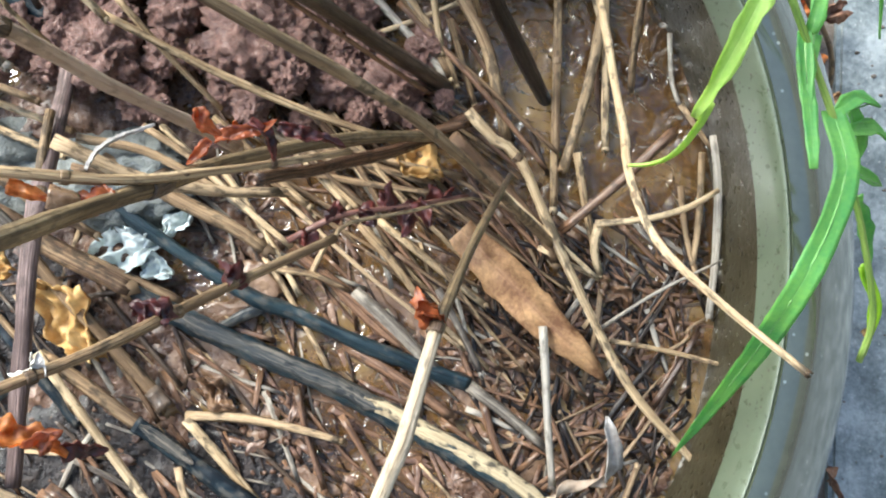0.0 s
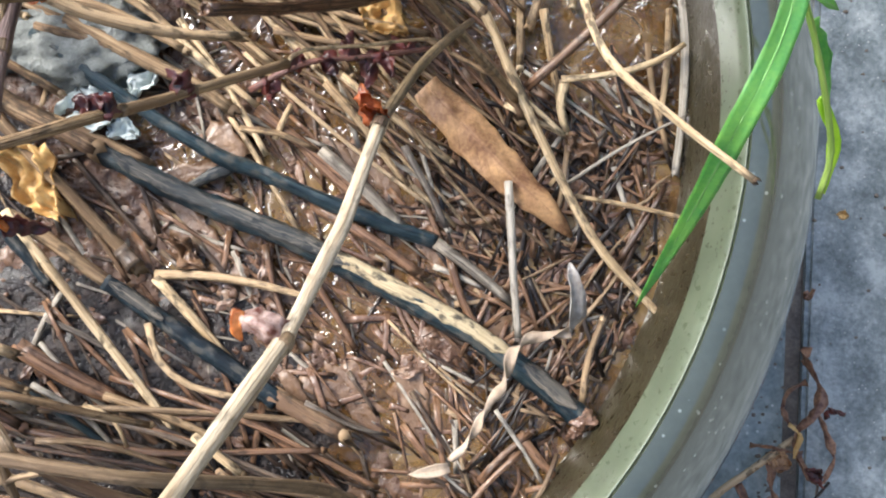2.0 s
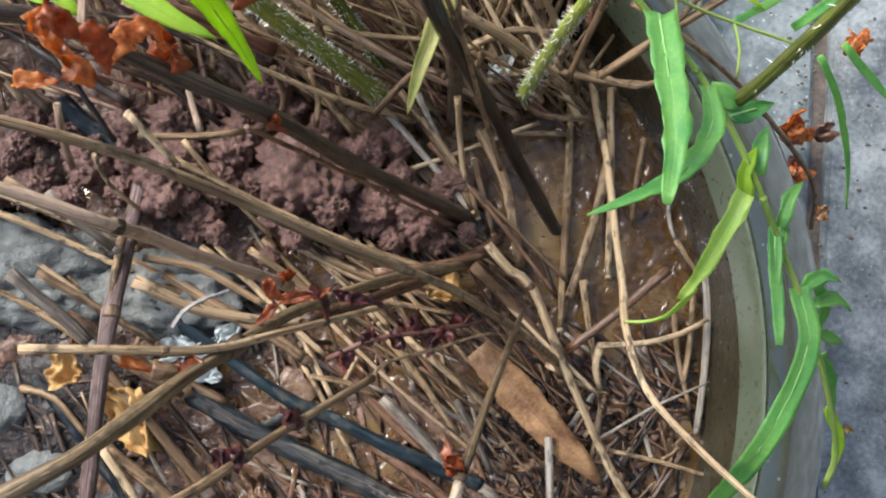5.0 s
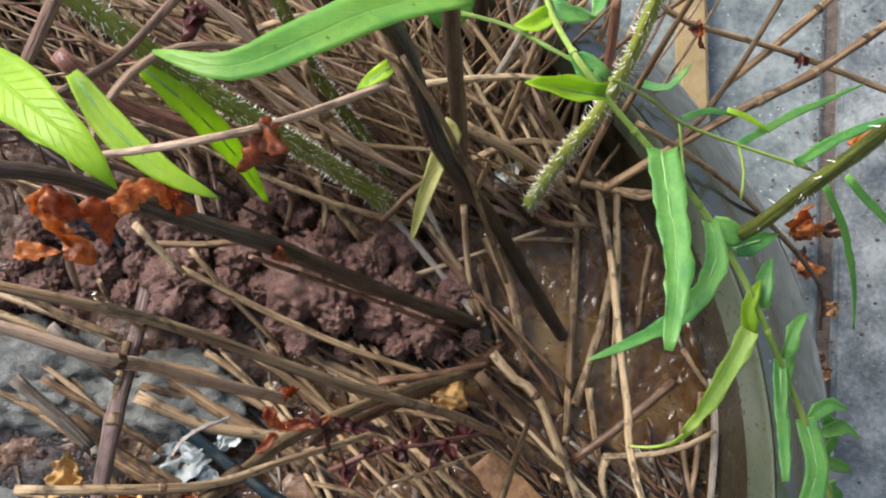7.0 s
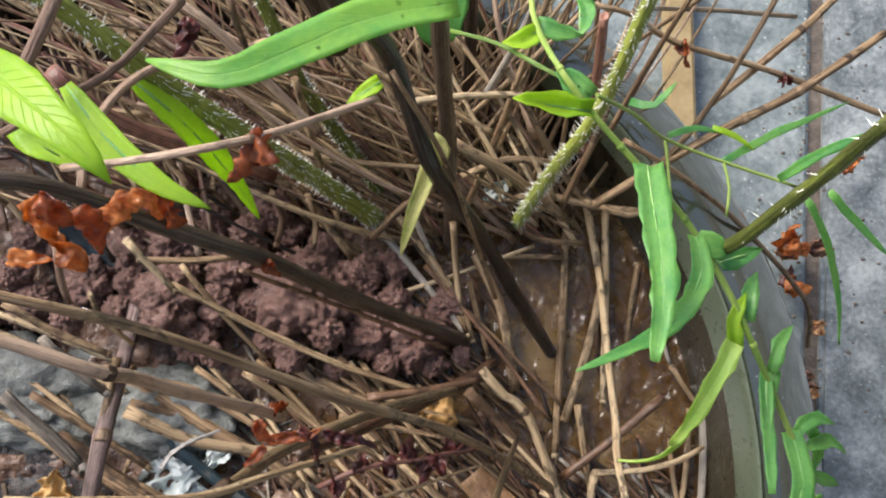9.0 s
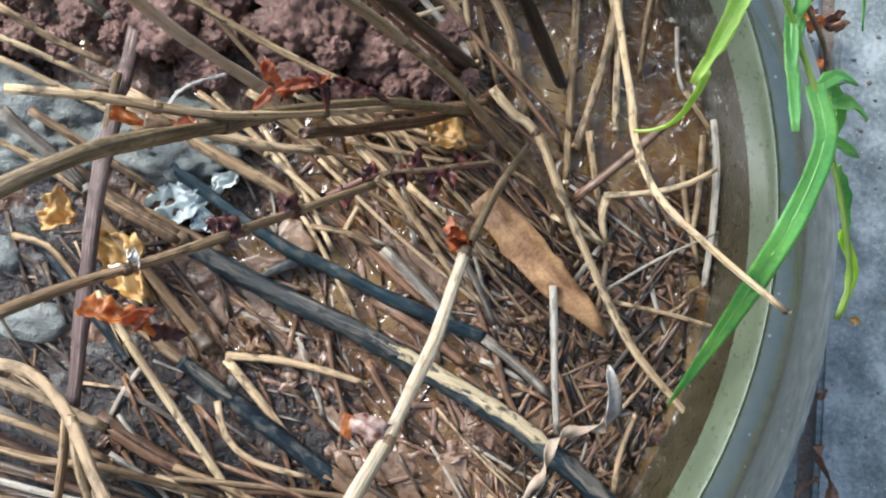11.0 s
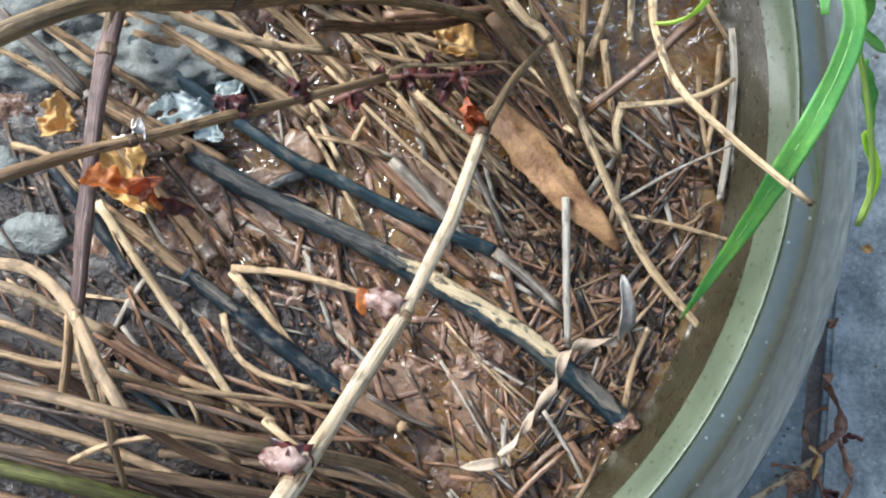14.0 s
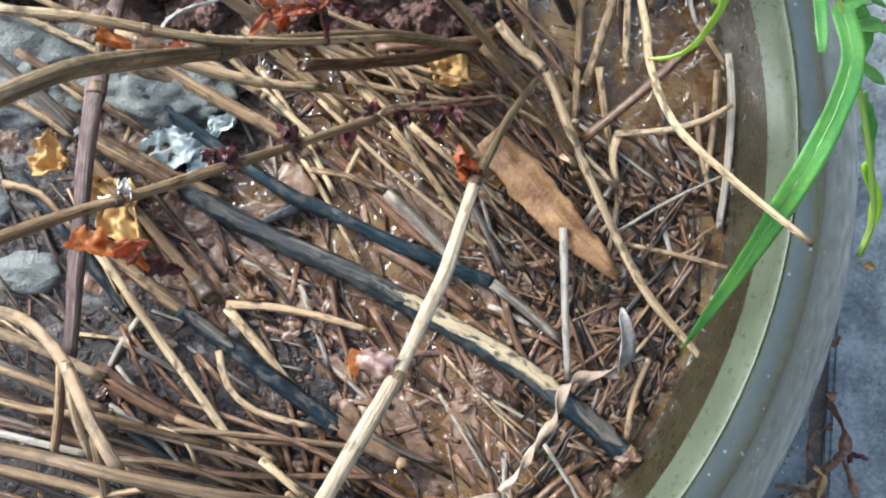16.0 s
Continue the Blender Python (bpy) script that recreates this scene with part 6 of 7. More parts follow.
boulder(STONE, 12.1, (-0.1356, -0.0011, 0.0050), name="stone", label="small pale grey pebble in the litter", category="stone", seed=5, rough=0.15, fine=0.04, scale=(1.0,0.6,0.5))
boulder(STONE, 10.3, (-0.1512, 0.0196, 0.0060), name="stone", label="mossy grey pebble beside the stem", category="stone", seed=6, rough=0.15, fine=0.06, scale=(1.0,0.8,0.5))
boulder(CLAY, 8.6, (-0.1120, 0.1140, 0.0120), seed=140, group="clay clods", rough=0.34, fine=0.20, level=5, crumbs=0.24)
boulder(CLAY, 7.4, (-0.1330, 0.1160, 0.0110), seed=141, group="clay clods", rough=0.34, fine=0.20, level=5, crumbs=0.24)
boulder(CLAY, 9.2, (-0.0960, 0.1190, 0.0130), seed=142, group="clay clods", rough=0.34, fine=0.20, level=5, crumbs=0.24)
boulder(CLAY, 6.8, (-0.1580, 0.0930, 0.0100), seed=143, group="clay clods", rough=0.34, fine=0.20, level=5, crumbs=0.24)
boulder(CLAY, 7.8, (-0.1460, 0.1190, 0.0100), seed=144, group="clay clods", rough=0.34, fine=0.20, level=5, crumbs=0.24)
boulder(CLAY, 6.4, (-0.0830, 0.1250, 0.0120), seed=145, group="clay clods", rough=0.34, fine=0.20, level=5, crumbs=0.24)
boulder(CLAY, 6.0, (-0.0200, 0.1120, 0.0090), seed=146, group="clay clods", rough=0.34, fine=0.20, level=5, crumbs=0.24)
boulder(CLAY, 16.6, (-0.0493, 0.0985, 0.0160), seed=11, group="clay clods", rough=0.34, fine=0.20, level=5, crumbs=0.24)
boulder(CLAY, 11.9, (-0.0952, 0.0969, 0.0170), seed=12, group="clay clods", rough=0.34, fine=0.20, level=5, crumbs=0.24)
boulder(CLAY, 9.5, (-0.0733, 0.1112, 0.0170), seed=13, group="clay clods", rough=0.34, fine=0.20, level=5, crumbs=0.24)
boulder(CLAY, 8.6, (-0.0268, 0.0879, 0.0140), seed=14, group="clay clods", rough=0.34, fine=0.20, level=5, crumbs=0.24)
boulder(CLAY, 9.5, (-0.0105, 0.0866, 0.0140), seed=15, group="clay clods", rough=0.34, fine=0.20, level=5, crumbs=0.24)
boulder(CLAY, 7.1, (-0.0306, 0.1078, 0.0160), seed=16, group="clay clods", rough=0.34, fine=0.20, level=5, crumbs=0.24)
boulder(CLAY, 6.4, (-0.0583, 0.0850, 0.0140), seed=17, group="clay clods", rough=0.34, fine=0.20, level=5, crumbs=0.24)
boulder(CLAY, 7.1, (-0.0857, 0.0843, 0.0120), seed=18, group="clay clods", rough=0.34, fine=0.20, level=5, crumbs=0.24)
boulder(CLAY, 7.2, (-0.0631, 0.1294, 0.0170), seed=19, group="clay clods", rough=0.34, fine=0.20, level=5, crumbs=0.24)
boulder(CLAY, 8.8, (-0.1240, 0.1022, 0.0140), seed=20, group="clay clods", rough=0.34, fine=0.20, level=5, crumbs=0.24)
boulder(CLAY, 8.0, (-0.1434, 0.0940, 0.0120), seed=21, group="clay clods", rough=0.34, fine=0.20, level=5, crumbs=0.24)
boulder(CLAY, 6.5, (-0.0014, 0.0989, 0.0100), seed=22, group="clay clods", rough=0.34, fine=0.20, level=5, crumbs=0.24)
boulder(CLAY, 6.5, (-0.0429, 0.1165, 0.0150), seed=23, group="clay clods", rough=0.34, fine=0.20, level=5, crumbs=0.24)
boulder(CLAY, 5.6, (-0.0188, 0.0998, 0.0140), seed=24, group="clay clods", rough=0.34, fine=0.20, level=5, crumbs=0.24)
leaf(DEADLEAF, 12.4, (0.0091, 0.0426, 0.0160), (0.0212, 0.0297, 0.0140), (0.0343, 0.0158, 0.0120), (0.0435, 0.0072, 0.0110), (0.0518, -0.0013, 0.0060), label="brown dead leaf with torn edge lying in litter", name="dead_leaf", group="dead leaves", cup=-0.22, ragged=0.15, shape=(0.16,0.9,0.12), wave=0.05, across=12)
leaf(BUFF, 3.8, (0.0497, -0.0292, 0.0140), (0.0397, -0.0303, 0.0160), (0.0323, -0.0355, 0.0200), (0.0298, -0.0424, 0.0200), (0.0252, -0.0514, 0.0160), (0.0197, -0.0598, 0.0120), (0.0146, -0.0661, 0.0110), label="pale dry leaf blade twisted into a spiral", name="dead_leaf", group="dead leaves", rib=False, twist=900, shape=(0.5,1.0,0.6), step=0.0012)
leaf(BUFF, 3.8, (0.0142, -0.0677, 0.0110), (0.0079, -0.0690, 0.0110), (0.0023, -0.0696, 0.0110), label="pale dry leaf scrap on mud", name="dead_leaf", group="dead leaves", rib=False)
scrap(PAPER, 30.0, (-0.0896, 0.0390, 0.0085), (0.80, 0.35, 0.10), 71, name="paper_scrap", label="crumpled white wet paper scrap among straws", category="paper", aspect=1.5, curl=0.7, group="paper scraps", crease=0.7, cells=24)
scrap(PAPER, 21.0, (-0.0745, 0.0466, 0.0105), (0.50, 0.60, -0.10), 74, name="paper_scrap", label="pale bluish folded wet paper corner among straws", category="paper", aspect=1.2, curl=0.5, group="paper scraps", crease=0.5, cells=20)
scrap(PAPER, 13.0, (-0.0809, 0.0331, 0.0085), (0.80, -0.50, 0.10), 76, name="paper_scrap", label="small crumpled white wet paper shred", category="paper", aspect=1.5, curl=1.2, group="paper scraps", crease=1.4)
scrap(PAPER, 15.4, (0.0157, 0.1364, 0.0200), (0.68, -0.73, 0.00), 45, name="lichen_scrap", label="pale grey-green lichen tuft in the clump", category="lichen", aspect=1.2)
scrap(OCHRE, 20.4, (-0.1230, 0.0325, 0.0220), (0.97, -0.25, 0.00), 2, name="dead_leaf", label="crumpled ochre-yellow dead leaf scrap", category="leaf", aspect=1.1)
scrap(OCHRE, 36.1, (-0.1059, 0.0164, 0.0120), (0.67, -0.74, -0.05), 44, name="dead_leaf", label="large folded ochre dead leaf under straws", category="leaf", curl=0.7, aspect=1.5)
stalk("r", 1.01, 0.79, (-0.0379, 0.0377, 0.0340), (-0.0229, 0.0444, 0.0360), (-0.0080, 0.0469, 0.0320), (0.0111, 0.0513, 0.0240), label="dark maroon withered strand over litter", curls=((0.1,0.009,MAROON,(0.2,-1,0.2)),(0.25,0.008,MAROON,(0.2,1,0.2)),(0.4,0.010,MAROON,(0.3,-1,0.1)),(0.55,0.009,MAROON,(0,1,0.3)),(0.7,0.010,MAROON,(0.2,-1,0.2)),(0.85,0.009,MAROON,(0,1,0.2))))
scrap(OCHRE, 18.5, (-0.0022, 0.0635, 0.0125), (0.79, -0.61, 0.05), 9, name="dead_leaf", label="tan folded dead leaf between straws", category="leaf", aspect=1.6)
scrap(SOAKED, 20.8, (-0.0630, -0.0047, 0.0070), (0.73, -0.68, 0.00), 10, name="dead_leaf", label="brown soaked dead leaf in mud", category="leaf", curl=0.5, aspect=1.4)
scrap(SOAKED, 18.9, (0.0257, 0.0036, 0.0070), (0.78, -0.62, 0.00), 11, name="dead_leaf", label="red-brown soaked dead leaf in mud", category="leaf", curl=0.5, aspect=1.4)
scrap(SOAKED, 18.8, (0.0554, 0.0242, 0.0080), (0.69, -0.72, 0.00), 12, name="dead_leaf", label="brown curled dead leaf in mud", category="leaf", curl=0.5, aspect=1.4)
leaf(BRIGHT, 5.8, (0.0004, 0.1058, 0.2120), (-0.0094, 0.1028, 0.2140), (-0.0199, 0.0968, 0.2160), (-0.0282, 0.0926, 0.2170), (-0.0380, 0.0948, 0.2160), label="long green leaf with water drops close above the clump", rib=False, drops=((0.12,0.1,0.7),(0.2,-0.3,0.5),(0.26,0.35,0.6),(0.34,-0.1,0.45),(0.42,0.3,0.55),(0.5,-0.4,0.5),(0.63,0.2,0.4),(0.75,-0.1,0.45)), shape=(0.12,0.8,0.08), cup=0.12)
leaf(LIME, 4.5, (-0.0398, 0.0791, 0.2520), (-0.0330, 0.0739, 0.2550), (-0.0283, 0.0704, 0.2560), (-0.0252, 0.0672, 0.2550), label="bright lime green leaf tip near the lens", cup=0.12, shape=(0.06,0.8,0.03), ragged=0.14)
leaf(LIME, 5.2, (-0.0661, 0.1076, 0.1760), (-0.0583, 0.0984, 0.1760), (-0.0490, 0.0910, 0.1760), (-0.0396, 0.0868, 0.1750), label="narrow lime green leaf glowing in the light", cup=0.2, shape=(0.06,0.8,0.03), ragged=0.14)
leaf(LIME, 6.4, (-0.0686, 0.1241, 0.1400), (-0.0602, 0.1189, 0.1280), (-0.0554, 0.1150, 0.1050), (-0.0506, 0.1078, 0.0880), label="narrow lime green leaf with clear veins", cup=0.2, shape=(0.06,0.8,0.03), ragged=0.14)
leaf(LIME, 5.7, (-0.0879, 0.1086, 0.1500), (-0.0801, 0.1048, 0.1500), (-0.0732, 0.1010, 0.1480), label="small lime green leaf", cup=0.15, shape=(0.06,0.8,0.03), wave=0.12, ragged=0.45)
leaf(YELLOWING, 4.0, (-0.0040, 0.1205, 0.1180), (-0.0057, 0.1122, 0.1160), (-0.0091, 0.1035, 0.1120), (-0.0117, 0.0951, 0.1060), label="withering yellow-green leaf hanging from a stem", cup=0.3, ragged=0.2)
leaf(YELLOWING, 4.4, (-0.0053, 0.1205, 0.1200), (-0.0026, 0.1178, 0.1180), (-0.0032, 0.1143, 0.1160), label="small yellowing leaf scrap", cup=0.3)
leaf(LIME, 4.0, (-0.0147, 0.1211, 0.1500), (-0.0179, 0.1189, 0.1500), (-0.0213, 0.1162, 0.1500), label="small pale green leaf tip", cup=0.2, wave=0.12, ragged=0.45)
leaf(LEAF, 7.4, (0.0438, 0.1134, 0.1260), (0.0441, 0.0996, 0.1320), (0.0441, 0.0833, 0.1380), (0.0412, 0.0676, 0.1420), label="broad serrated green leaf hanging over the water", cup=0.18, teeth=0.12, shape=(0.30,0.9,0.25), wave=0.02, ragged=0.4, crinkle=0.09)
leaf(LEAF, 4.8, (0.0561, 0.0987, 0.1200), (0.0548, 0.0864, 0.1260), (0.0465, 0.0760, 0.1320), (0.0363, 0.0699, 0.1370), (0.0259, 0.0653, 0.1410), label="curved green leaf with pale midrib", cup=0.2, teeth=0.1, shape=(0.2,0.85,0.06), ragged=0.3)
leaf(FOLDED, 4.6, (0.0636, 0.0745, 0.1210), (0.0590, 0.0654, 0.1190), (0.0551, 0.0569, 0.1120), (0.0527, 0.0524, 0.1060), label="yellow-green folded leaf pointing at the water", cup=0.35, shape=(0.3,0.8,0.3), wave=0.12, ragged=0.45)
leaf(FOLDED, 1.9, (0.0559, 0.0554, 0.1060), (0.0558, 0.0534, 0.1000), (0.0541, 0.0498, 0.0860), (0.0500, 0.0486, 0.0800), (0.0456, 0.0487, 0.0780), label="thin green leaf tip curled round a straw", cup=0.3, shape=(0.4,0.9,0.4), ragged=0.14)
leaf(LEAF, 6.0, (0.0851, 0.0570, 0.0930), (0.0871, 0.0442, 0.0940), (0.0830, 0.0295, 0.0900), (0.0766, 0.0151, 0.0830), (0.0743, 0.0005, 0.0560), (0.0682, -0.0225, 0.0160), label="long green leaf draped over the tub rim", cup=0.12, teeth=0.06, shape=(0.22,0.85,0.04), wave=0.015)
leaf(LEAF, 3.5, (0.0769, 0.0683, 0.1010), (0.0762, 0.0571, 0.1030), (0.0759, 0.0422, 0.1050), label="narrow green leaf strip hanging from the vine", cup=0.2, shape=(0.4,0.9,0.5), ragged=0.3)
leaf(LIME, 5.3, (0.0305, 0.1233, 0.1320), (0.0241, 0.1234, 0.1340), (0.0179, 0.1235, 0.1360), (0.0127, 0.1235, 0.1380), label="curled serrated yellow-green leaf", cup=0.5, teeth=0.7, wave=0.2, ragged=0.14)
leaf(LEAF, 6.2, (0.0305, 0.1269, 0.1320), (0.0262, 0.1300, 0.1320), (0.0225, 0.1325, 0.1320), label="small green leaf at a vine joint", cup=0.2, wave=0.12, ragged=0.45)
leaf(LEAF, 6.0, (0.0259, 0.1711, 0.1180), (0.0297, 0.1634, 0.1200), (0.0328, 0.1566, 0.1220), label="small green leaf on the vine", cup=0.2, wave=0.12, ragged=0.45)
leaf(LEAF, 4.0, (0.0300, 0.1592, 0.1180), (0.0317, 0.1525, 0.1200), (0.0292, 0.1458, 0.1220), label="small green leaf on the vine", cup=0.2, wave=0.12, ragged=0.45)
leaf(LEAF, 4.4, (0.0187, 0.1481, 0.1240), (0.0239, 0.1461, 0.1240), (0.0301, 0.1465, 0.1220), label="small green leaf on the vine", cup=0.2, wave=0.12, ragged=0.45)
leaf(LIME, 5.2, (0.0192, 0.1451, 0.1260), (0.0154, 0.1422, 0.1260), (0.0108, 0.1421, 0.1260), label="curled pale green leaf on the vine", cup=0.4, ragged=0.14)
leaf(LEAF, 2.4, (0.0474, 0.1433, 0.0900), (0.0537, 0.1417, 0.0920), (0.0593, 0.1477, 0.0940), rib=False, label="small curved green leaf on a side shoot", cup=0.2, wave=0.12, ragged=0.45)
leaf(LEAF, 1.9, (0.0587, 0.1355, 0.0860), (0.0668, 0.1385, 0.0840), (0.0757, 0.1388, 0.0800), rib=False, label="narrow blue-green leaf on a side shoot", cup=0.1, ragged=0.3)
leaf(LIME, 1.9, (0.0720, 0.1397, 0.0820), (0.0787, 0.1381, 0.0800), (0.0847, 0.1348, 0.0780), rib=False, label="narrow bright green leaf on a side shoot", cup=0.1, ragged=0.14)
leaf(LEAF, 2.4, (0.0750, 0.1304, 0.0800), (0.0918, 0.1413, 0.0740), (0.1049, 0.1484, 0.0700), (0.1171, 0.1547, 0.0670), rib=False, label="narrow pointed blue-green leaf over the concrete", cup=0.1, ragged=0.3)
leaf(LEAF, 2.5, (0.0910, 0.1151, 0.0970), (0.0990, 0.1063, 0.0880), (0.1070, 0.0952, 0.0740), (0.1117, 0.0830, 0.0620), rib=False, label="narrow hanging green leaf over the concrete", cup=0.15, ragged=0.3)
leaf(LEAF, 2.5, (0.0756, 0.1130, 0.1200), (0.0820, 0.1163, 0.1300), (0.0908, 0.1184, 0.1400), rib=False, label="narrow green leaf beside the thick stem", cup=0.15, ragged=0.3)
leaf(LEAF, 2.4, (0.0912, 0.1133, 0.1100), (0.1000, 0.1074, 0.1040), (0.1105, 0.1004, 0.0980), rib=False, label="narrow green leaf crossing the concrete", cup=0.15, ragged=0.3)
leaf(LEAF, 5.8, (0.0566, 0.0984, 0.1180), (0.0610, 0.0966, 0.1180), (0.0647, 0.0958, 0.1160), label="clasping green leaf base at a joint", cup=0.2, ragged=0.3)
leaf(LEAF, 5.0, (0.0633, 0.0945, 0.1120), (0.0692, 0.0964, 0.1100), (0.0752, 0.0992, 0.1080), label="broad folded green leaf at a joint", cup=0.2, teeth=0.2, wave=0.12, ragged=0.45)
leaf(LIME, 3.9, (0.0670, 0.0748, 0.1100), (0.0660, 0.0809, 0.1120), (0.0695, 0.0875, 0.1120), label="crumpled green leaf on the vine", cup=0.35, wave=0.12, ragged=0.45)
leaf(LEAF, 3.9, (0.0699, 0.0813, 0.1100), (0.0708, 0.0878, 0.1100), (0.0736, 0.0935, 0.1080), label="folded green leaf on the vine", cup=0.35, wave=0.12, ragged=0.45)
leaf(LEAF, 3.4, (0.0779, 0.0704, 0.1020), (0.0802, 0.0771, 0.1020), (0.0845, 0.0821, 0.1000), label="ragged green leaf on the vine", cup=0.3, wave=0.12, ragged=0.45)
leaf(LEAF, 3.4, (0.0762, 0.0703, 0.1030), (0.0762, 0.0626, 0.1030), (0.0761, 0.0537, 0.1030), label="narrow green leaf hanging from the vine", cup=0.25, ragged=0.3)
leaf(LEAF, 4.0, (0.0868, 0.0563, 0.0920), (0.0919, 0.0605, 0.0900), (0.0990, 0.0594, 0.0860), label="ragged green leaf near the rim", cup=0.3, wave=0.12, ragged=0.45)
leaf(LEAF, 3.6, (0.0909, 0.0537, 0.0880), (0.0981, 0.0552, 0.0840), (0.1039, 0.0525, 0.0800), label="curled green leaf near the rim", cup=0.3, wave=0.12, ragged=0.45)
leaf(LEAF, 3.7, (0.0915, 0.0583, 0.0880), (0.0949, 0.0537, 0.0840), (0.0950, 0.0470, 0.0800), label="small green leaf behind the vine", cup=0.25, wave=0.12, ragged=0.45)
leaf(LEAF, 3.6, (0.0929, 0.0466, 0.0820), (0.0984, 0.0460, 0.0780), (0.1040, 0.0442, 0.0740), label="small ragged green leaf beyond the rim", cup=0.25, wave=0.12, ragged=0.45)
leaf(LEAF, 4.0, (0.0971, 0.0413, 0.0760), (0.1032, 0.0335, 0.0660), (0.1079, 0.0235, 0.0560), label="drooping green leaf beyond the rim", cup=0.25, wave=0.12, ragged=0.45)
leaf(LIME, 3.9, (0.1049, 0.0274, 0.0600), (0.1109, 0.0182, 0.0520), (0.1108, 0.0056, 0.0460), label="drooping pale green leaf beyond the rim", cup=0.25, wave=0.12, ragged=0.45)
leaf(LEAF, 4.1, (0.0794, 0.0710, 0.1000), (0.0773, 0.0639, 0.1000), (0.0778, 0.0581, 0.1000), label="small green leaf on the vine", cup=0.25, wave=0.12, ragged=0.45)
leaf(LEAF, 9.4, (-0.0101, 0.1659, 0.1280), (-0.0087, 0.1571, 0.1200), (-0.0066, 0.1485, 0.1100), label="green leaf behind the upright stem", cup=0.15, ragged=0.3)
leaf(LEAF, 7.2, (-0.0017, 0.1716, 0.1100), (-0.0003, 0.1643, 0.1060), (-0.0012, 0.1545, 0.1000), label="green leaf behind the upright stem", cup=0.15, ragged=0.3)
leaf(YELLOWING, 5.1, (-0.0153, 0.1688, 0.1200), (-0.0168, 0.1608, 0.1120), (-0.0185, 0.1553, 0.1040), label="green leaf with a brown tip", cup=0.15)
leaf(PETAL, 5.4, (-0.0114, -0.0254, 0.1360), (-0.0141, -0.0235, 0.1380), (-0.0178, -0.0225, 0.1370), label="pinkish withered leaf flap at the pale stalk's joint", name="withered_leaf", group="withered leaves", rib=False, across=8, step=0.0005, cup=-0.25, wave=0.1, ragged=0.35, crinkle=0.22, shape=(0.5, 0.9, 0.45))
leaf(FLAME, 2.0, (-0.0179, -0.0211, 0.1370), (-0.0185, -0.0234, 0.1370), (-0.0178, -0.0258, 0.1360), label="glowing orange edge of a withered leaf", name="withered_leaf", group="withered leaves", rib=False, across=8, step=0.0005, cup=0.3, wave=0.1, ragged=0.4, crinkle=0.2, shape=(0.3, 0.9, 0.2))
leaf(PETAL, 4.4, (-0.0234, -0.0483, 0.1670), (-0.0250, -0.0468, 0.1690), (-0.0288, -0.0460, 0.1680), label="pinkish maroon withered leaf flap at a lower joint", name="withered_leaf", group="withered leaves", rib=False, across=8, step=0.0005, cup=-0.3, wave=0.12, ragged=0.5, crinkle=0.3, shape=(0.45, 0.9, 0.35))
leaf(FLAME, 4.6, (-0.0670, -0.0027, 0.1390), (-0.0634, -0.0041, 0.1385), (-0.0593, -0.0054, 0.1370), (-0.0550, -0.0080, 0.1340), label="curled translucent orange-red withered leaf over the stem", name="withered_leaf", group="withered leaves", rib=False, across=8, step=0.0005, crinkle=0.4, cup=0.45, wave=0.16, ragged=0.5, roll=15, twist=40, shape=(0.3, 0.8, 0.15))
leaf(RUST, 3.2, (-0.0584, -0.0060, 0.1380), (-0.0551, -0.0041, 0.1410), (-0.0526, -0.0036, 0.1420), label="folded rusty flap of a withered leaf", name="withered_leaf", group="withered leaves", rib=False, across=8, step=0.0005, crinkle=0.4, cup=0.5, wave=0.15, ragged=0.5, roll=-30, shape=(0.2, 0.85, 0.1))
leaf(MAROON, 3.8, (-0.0562, -0.0075, 0.1340), (-0.0539, -0.0069, 0.1320), (-0.0518, -0.0072, 0.1310), (-0.0500, -0.0075, 0.1300), label="curled dark red withered leaf end with a pale tip", name="withered_leaf", group="withered leaves", rib=False, across=8, step=0.0005, crinkle=0.4, cup=0.4, wave=0.15, ragged=0.6, roll=-20, twist=-40, shape=(0.2, 0.85, 0.05))
leaf(RUST, 2.9, (-0.0413, 0.0498, 0.1000), (-0.0368, 0.0512, 0.1010), (-0.0321, 0.0520, 0.1010), (-0.0288, 0.0536, 0.1020), label="curled dark red leaf with a glowing orange edge", name="withered_leaf", group="withered leaves", rib=False, across=8, step=0.0005, crinkle=0.4, cup=0.5, wave=0.1, ragged=0.35, roll=25, twist=-50, shape=(0.15, 0.9, 0.06))
leaf(MAROON, 3.0, (-0.0289, 0.0529, 0.1000), (-0.0248, 0.0515, 0.0990), (-0.0203, 0.0508, 0.0970), (-0.0159, 0.0494, 0.0950), label="long withered rust-red leaf curling along the stem", name="withered_leaf", group="withered leaves", rib=False, across=8, step=0.0005, crinkle=0.4, cup=0.5, wave=0.12, ragged=0.4, roll=-15, twist=60, shape=(0.12, 0.8, 0.05))
leaf(MAROON, 2.6, (-0.0342, 0.0530, 0.1030), (-0.0312, 0.0506, 0.1010), (-0.0300, 0.0461, 0.0980), label="dark curled withered leaf on a stem", name="withered_leaf", group="withered leaves", rib=False, across=8, step=0.0005, crinkle=0.4, cup=0.5, wave=0.1, ragged=0.4, roll=40, shape=(0.15, 0.9, 0.06))
leaf(RUST, 3.0, (-0.0432, 0.0549, 0.1070), (-0.0425, 0.0520, 0.1060), (-0.0392, 0.0500, 0.1040), label="small star-shaped withered leaf at a joint", name="withered_leaf", group="withered leaves", rib=False, across=8, step=0.0005, crinkle=0.4, cup=0.4, wave=0.1, ragged=0.5, roll=30, shape=(0.2, 0.85, 0.06))
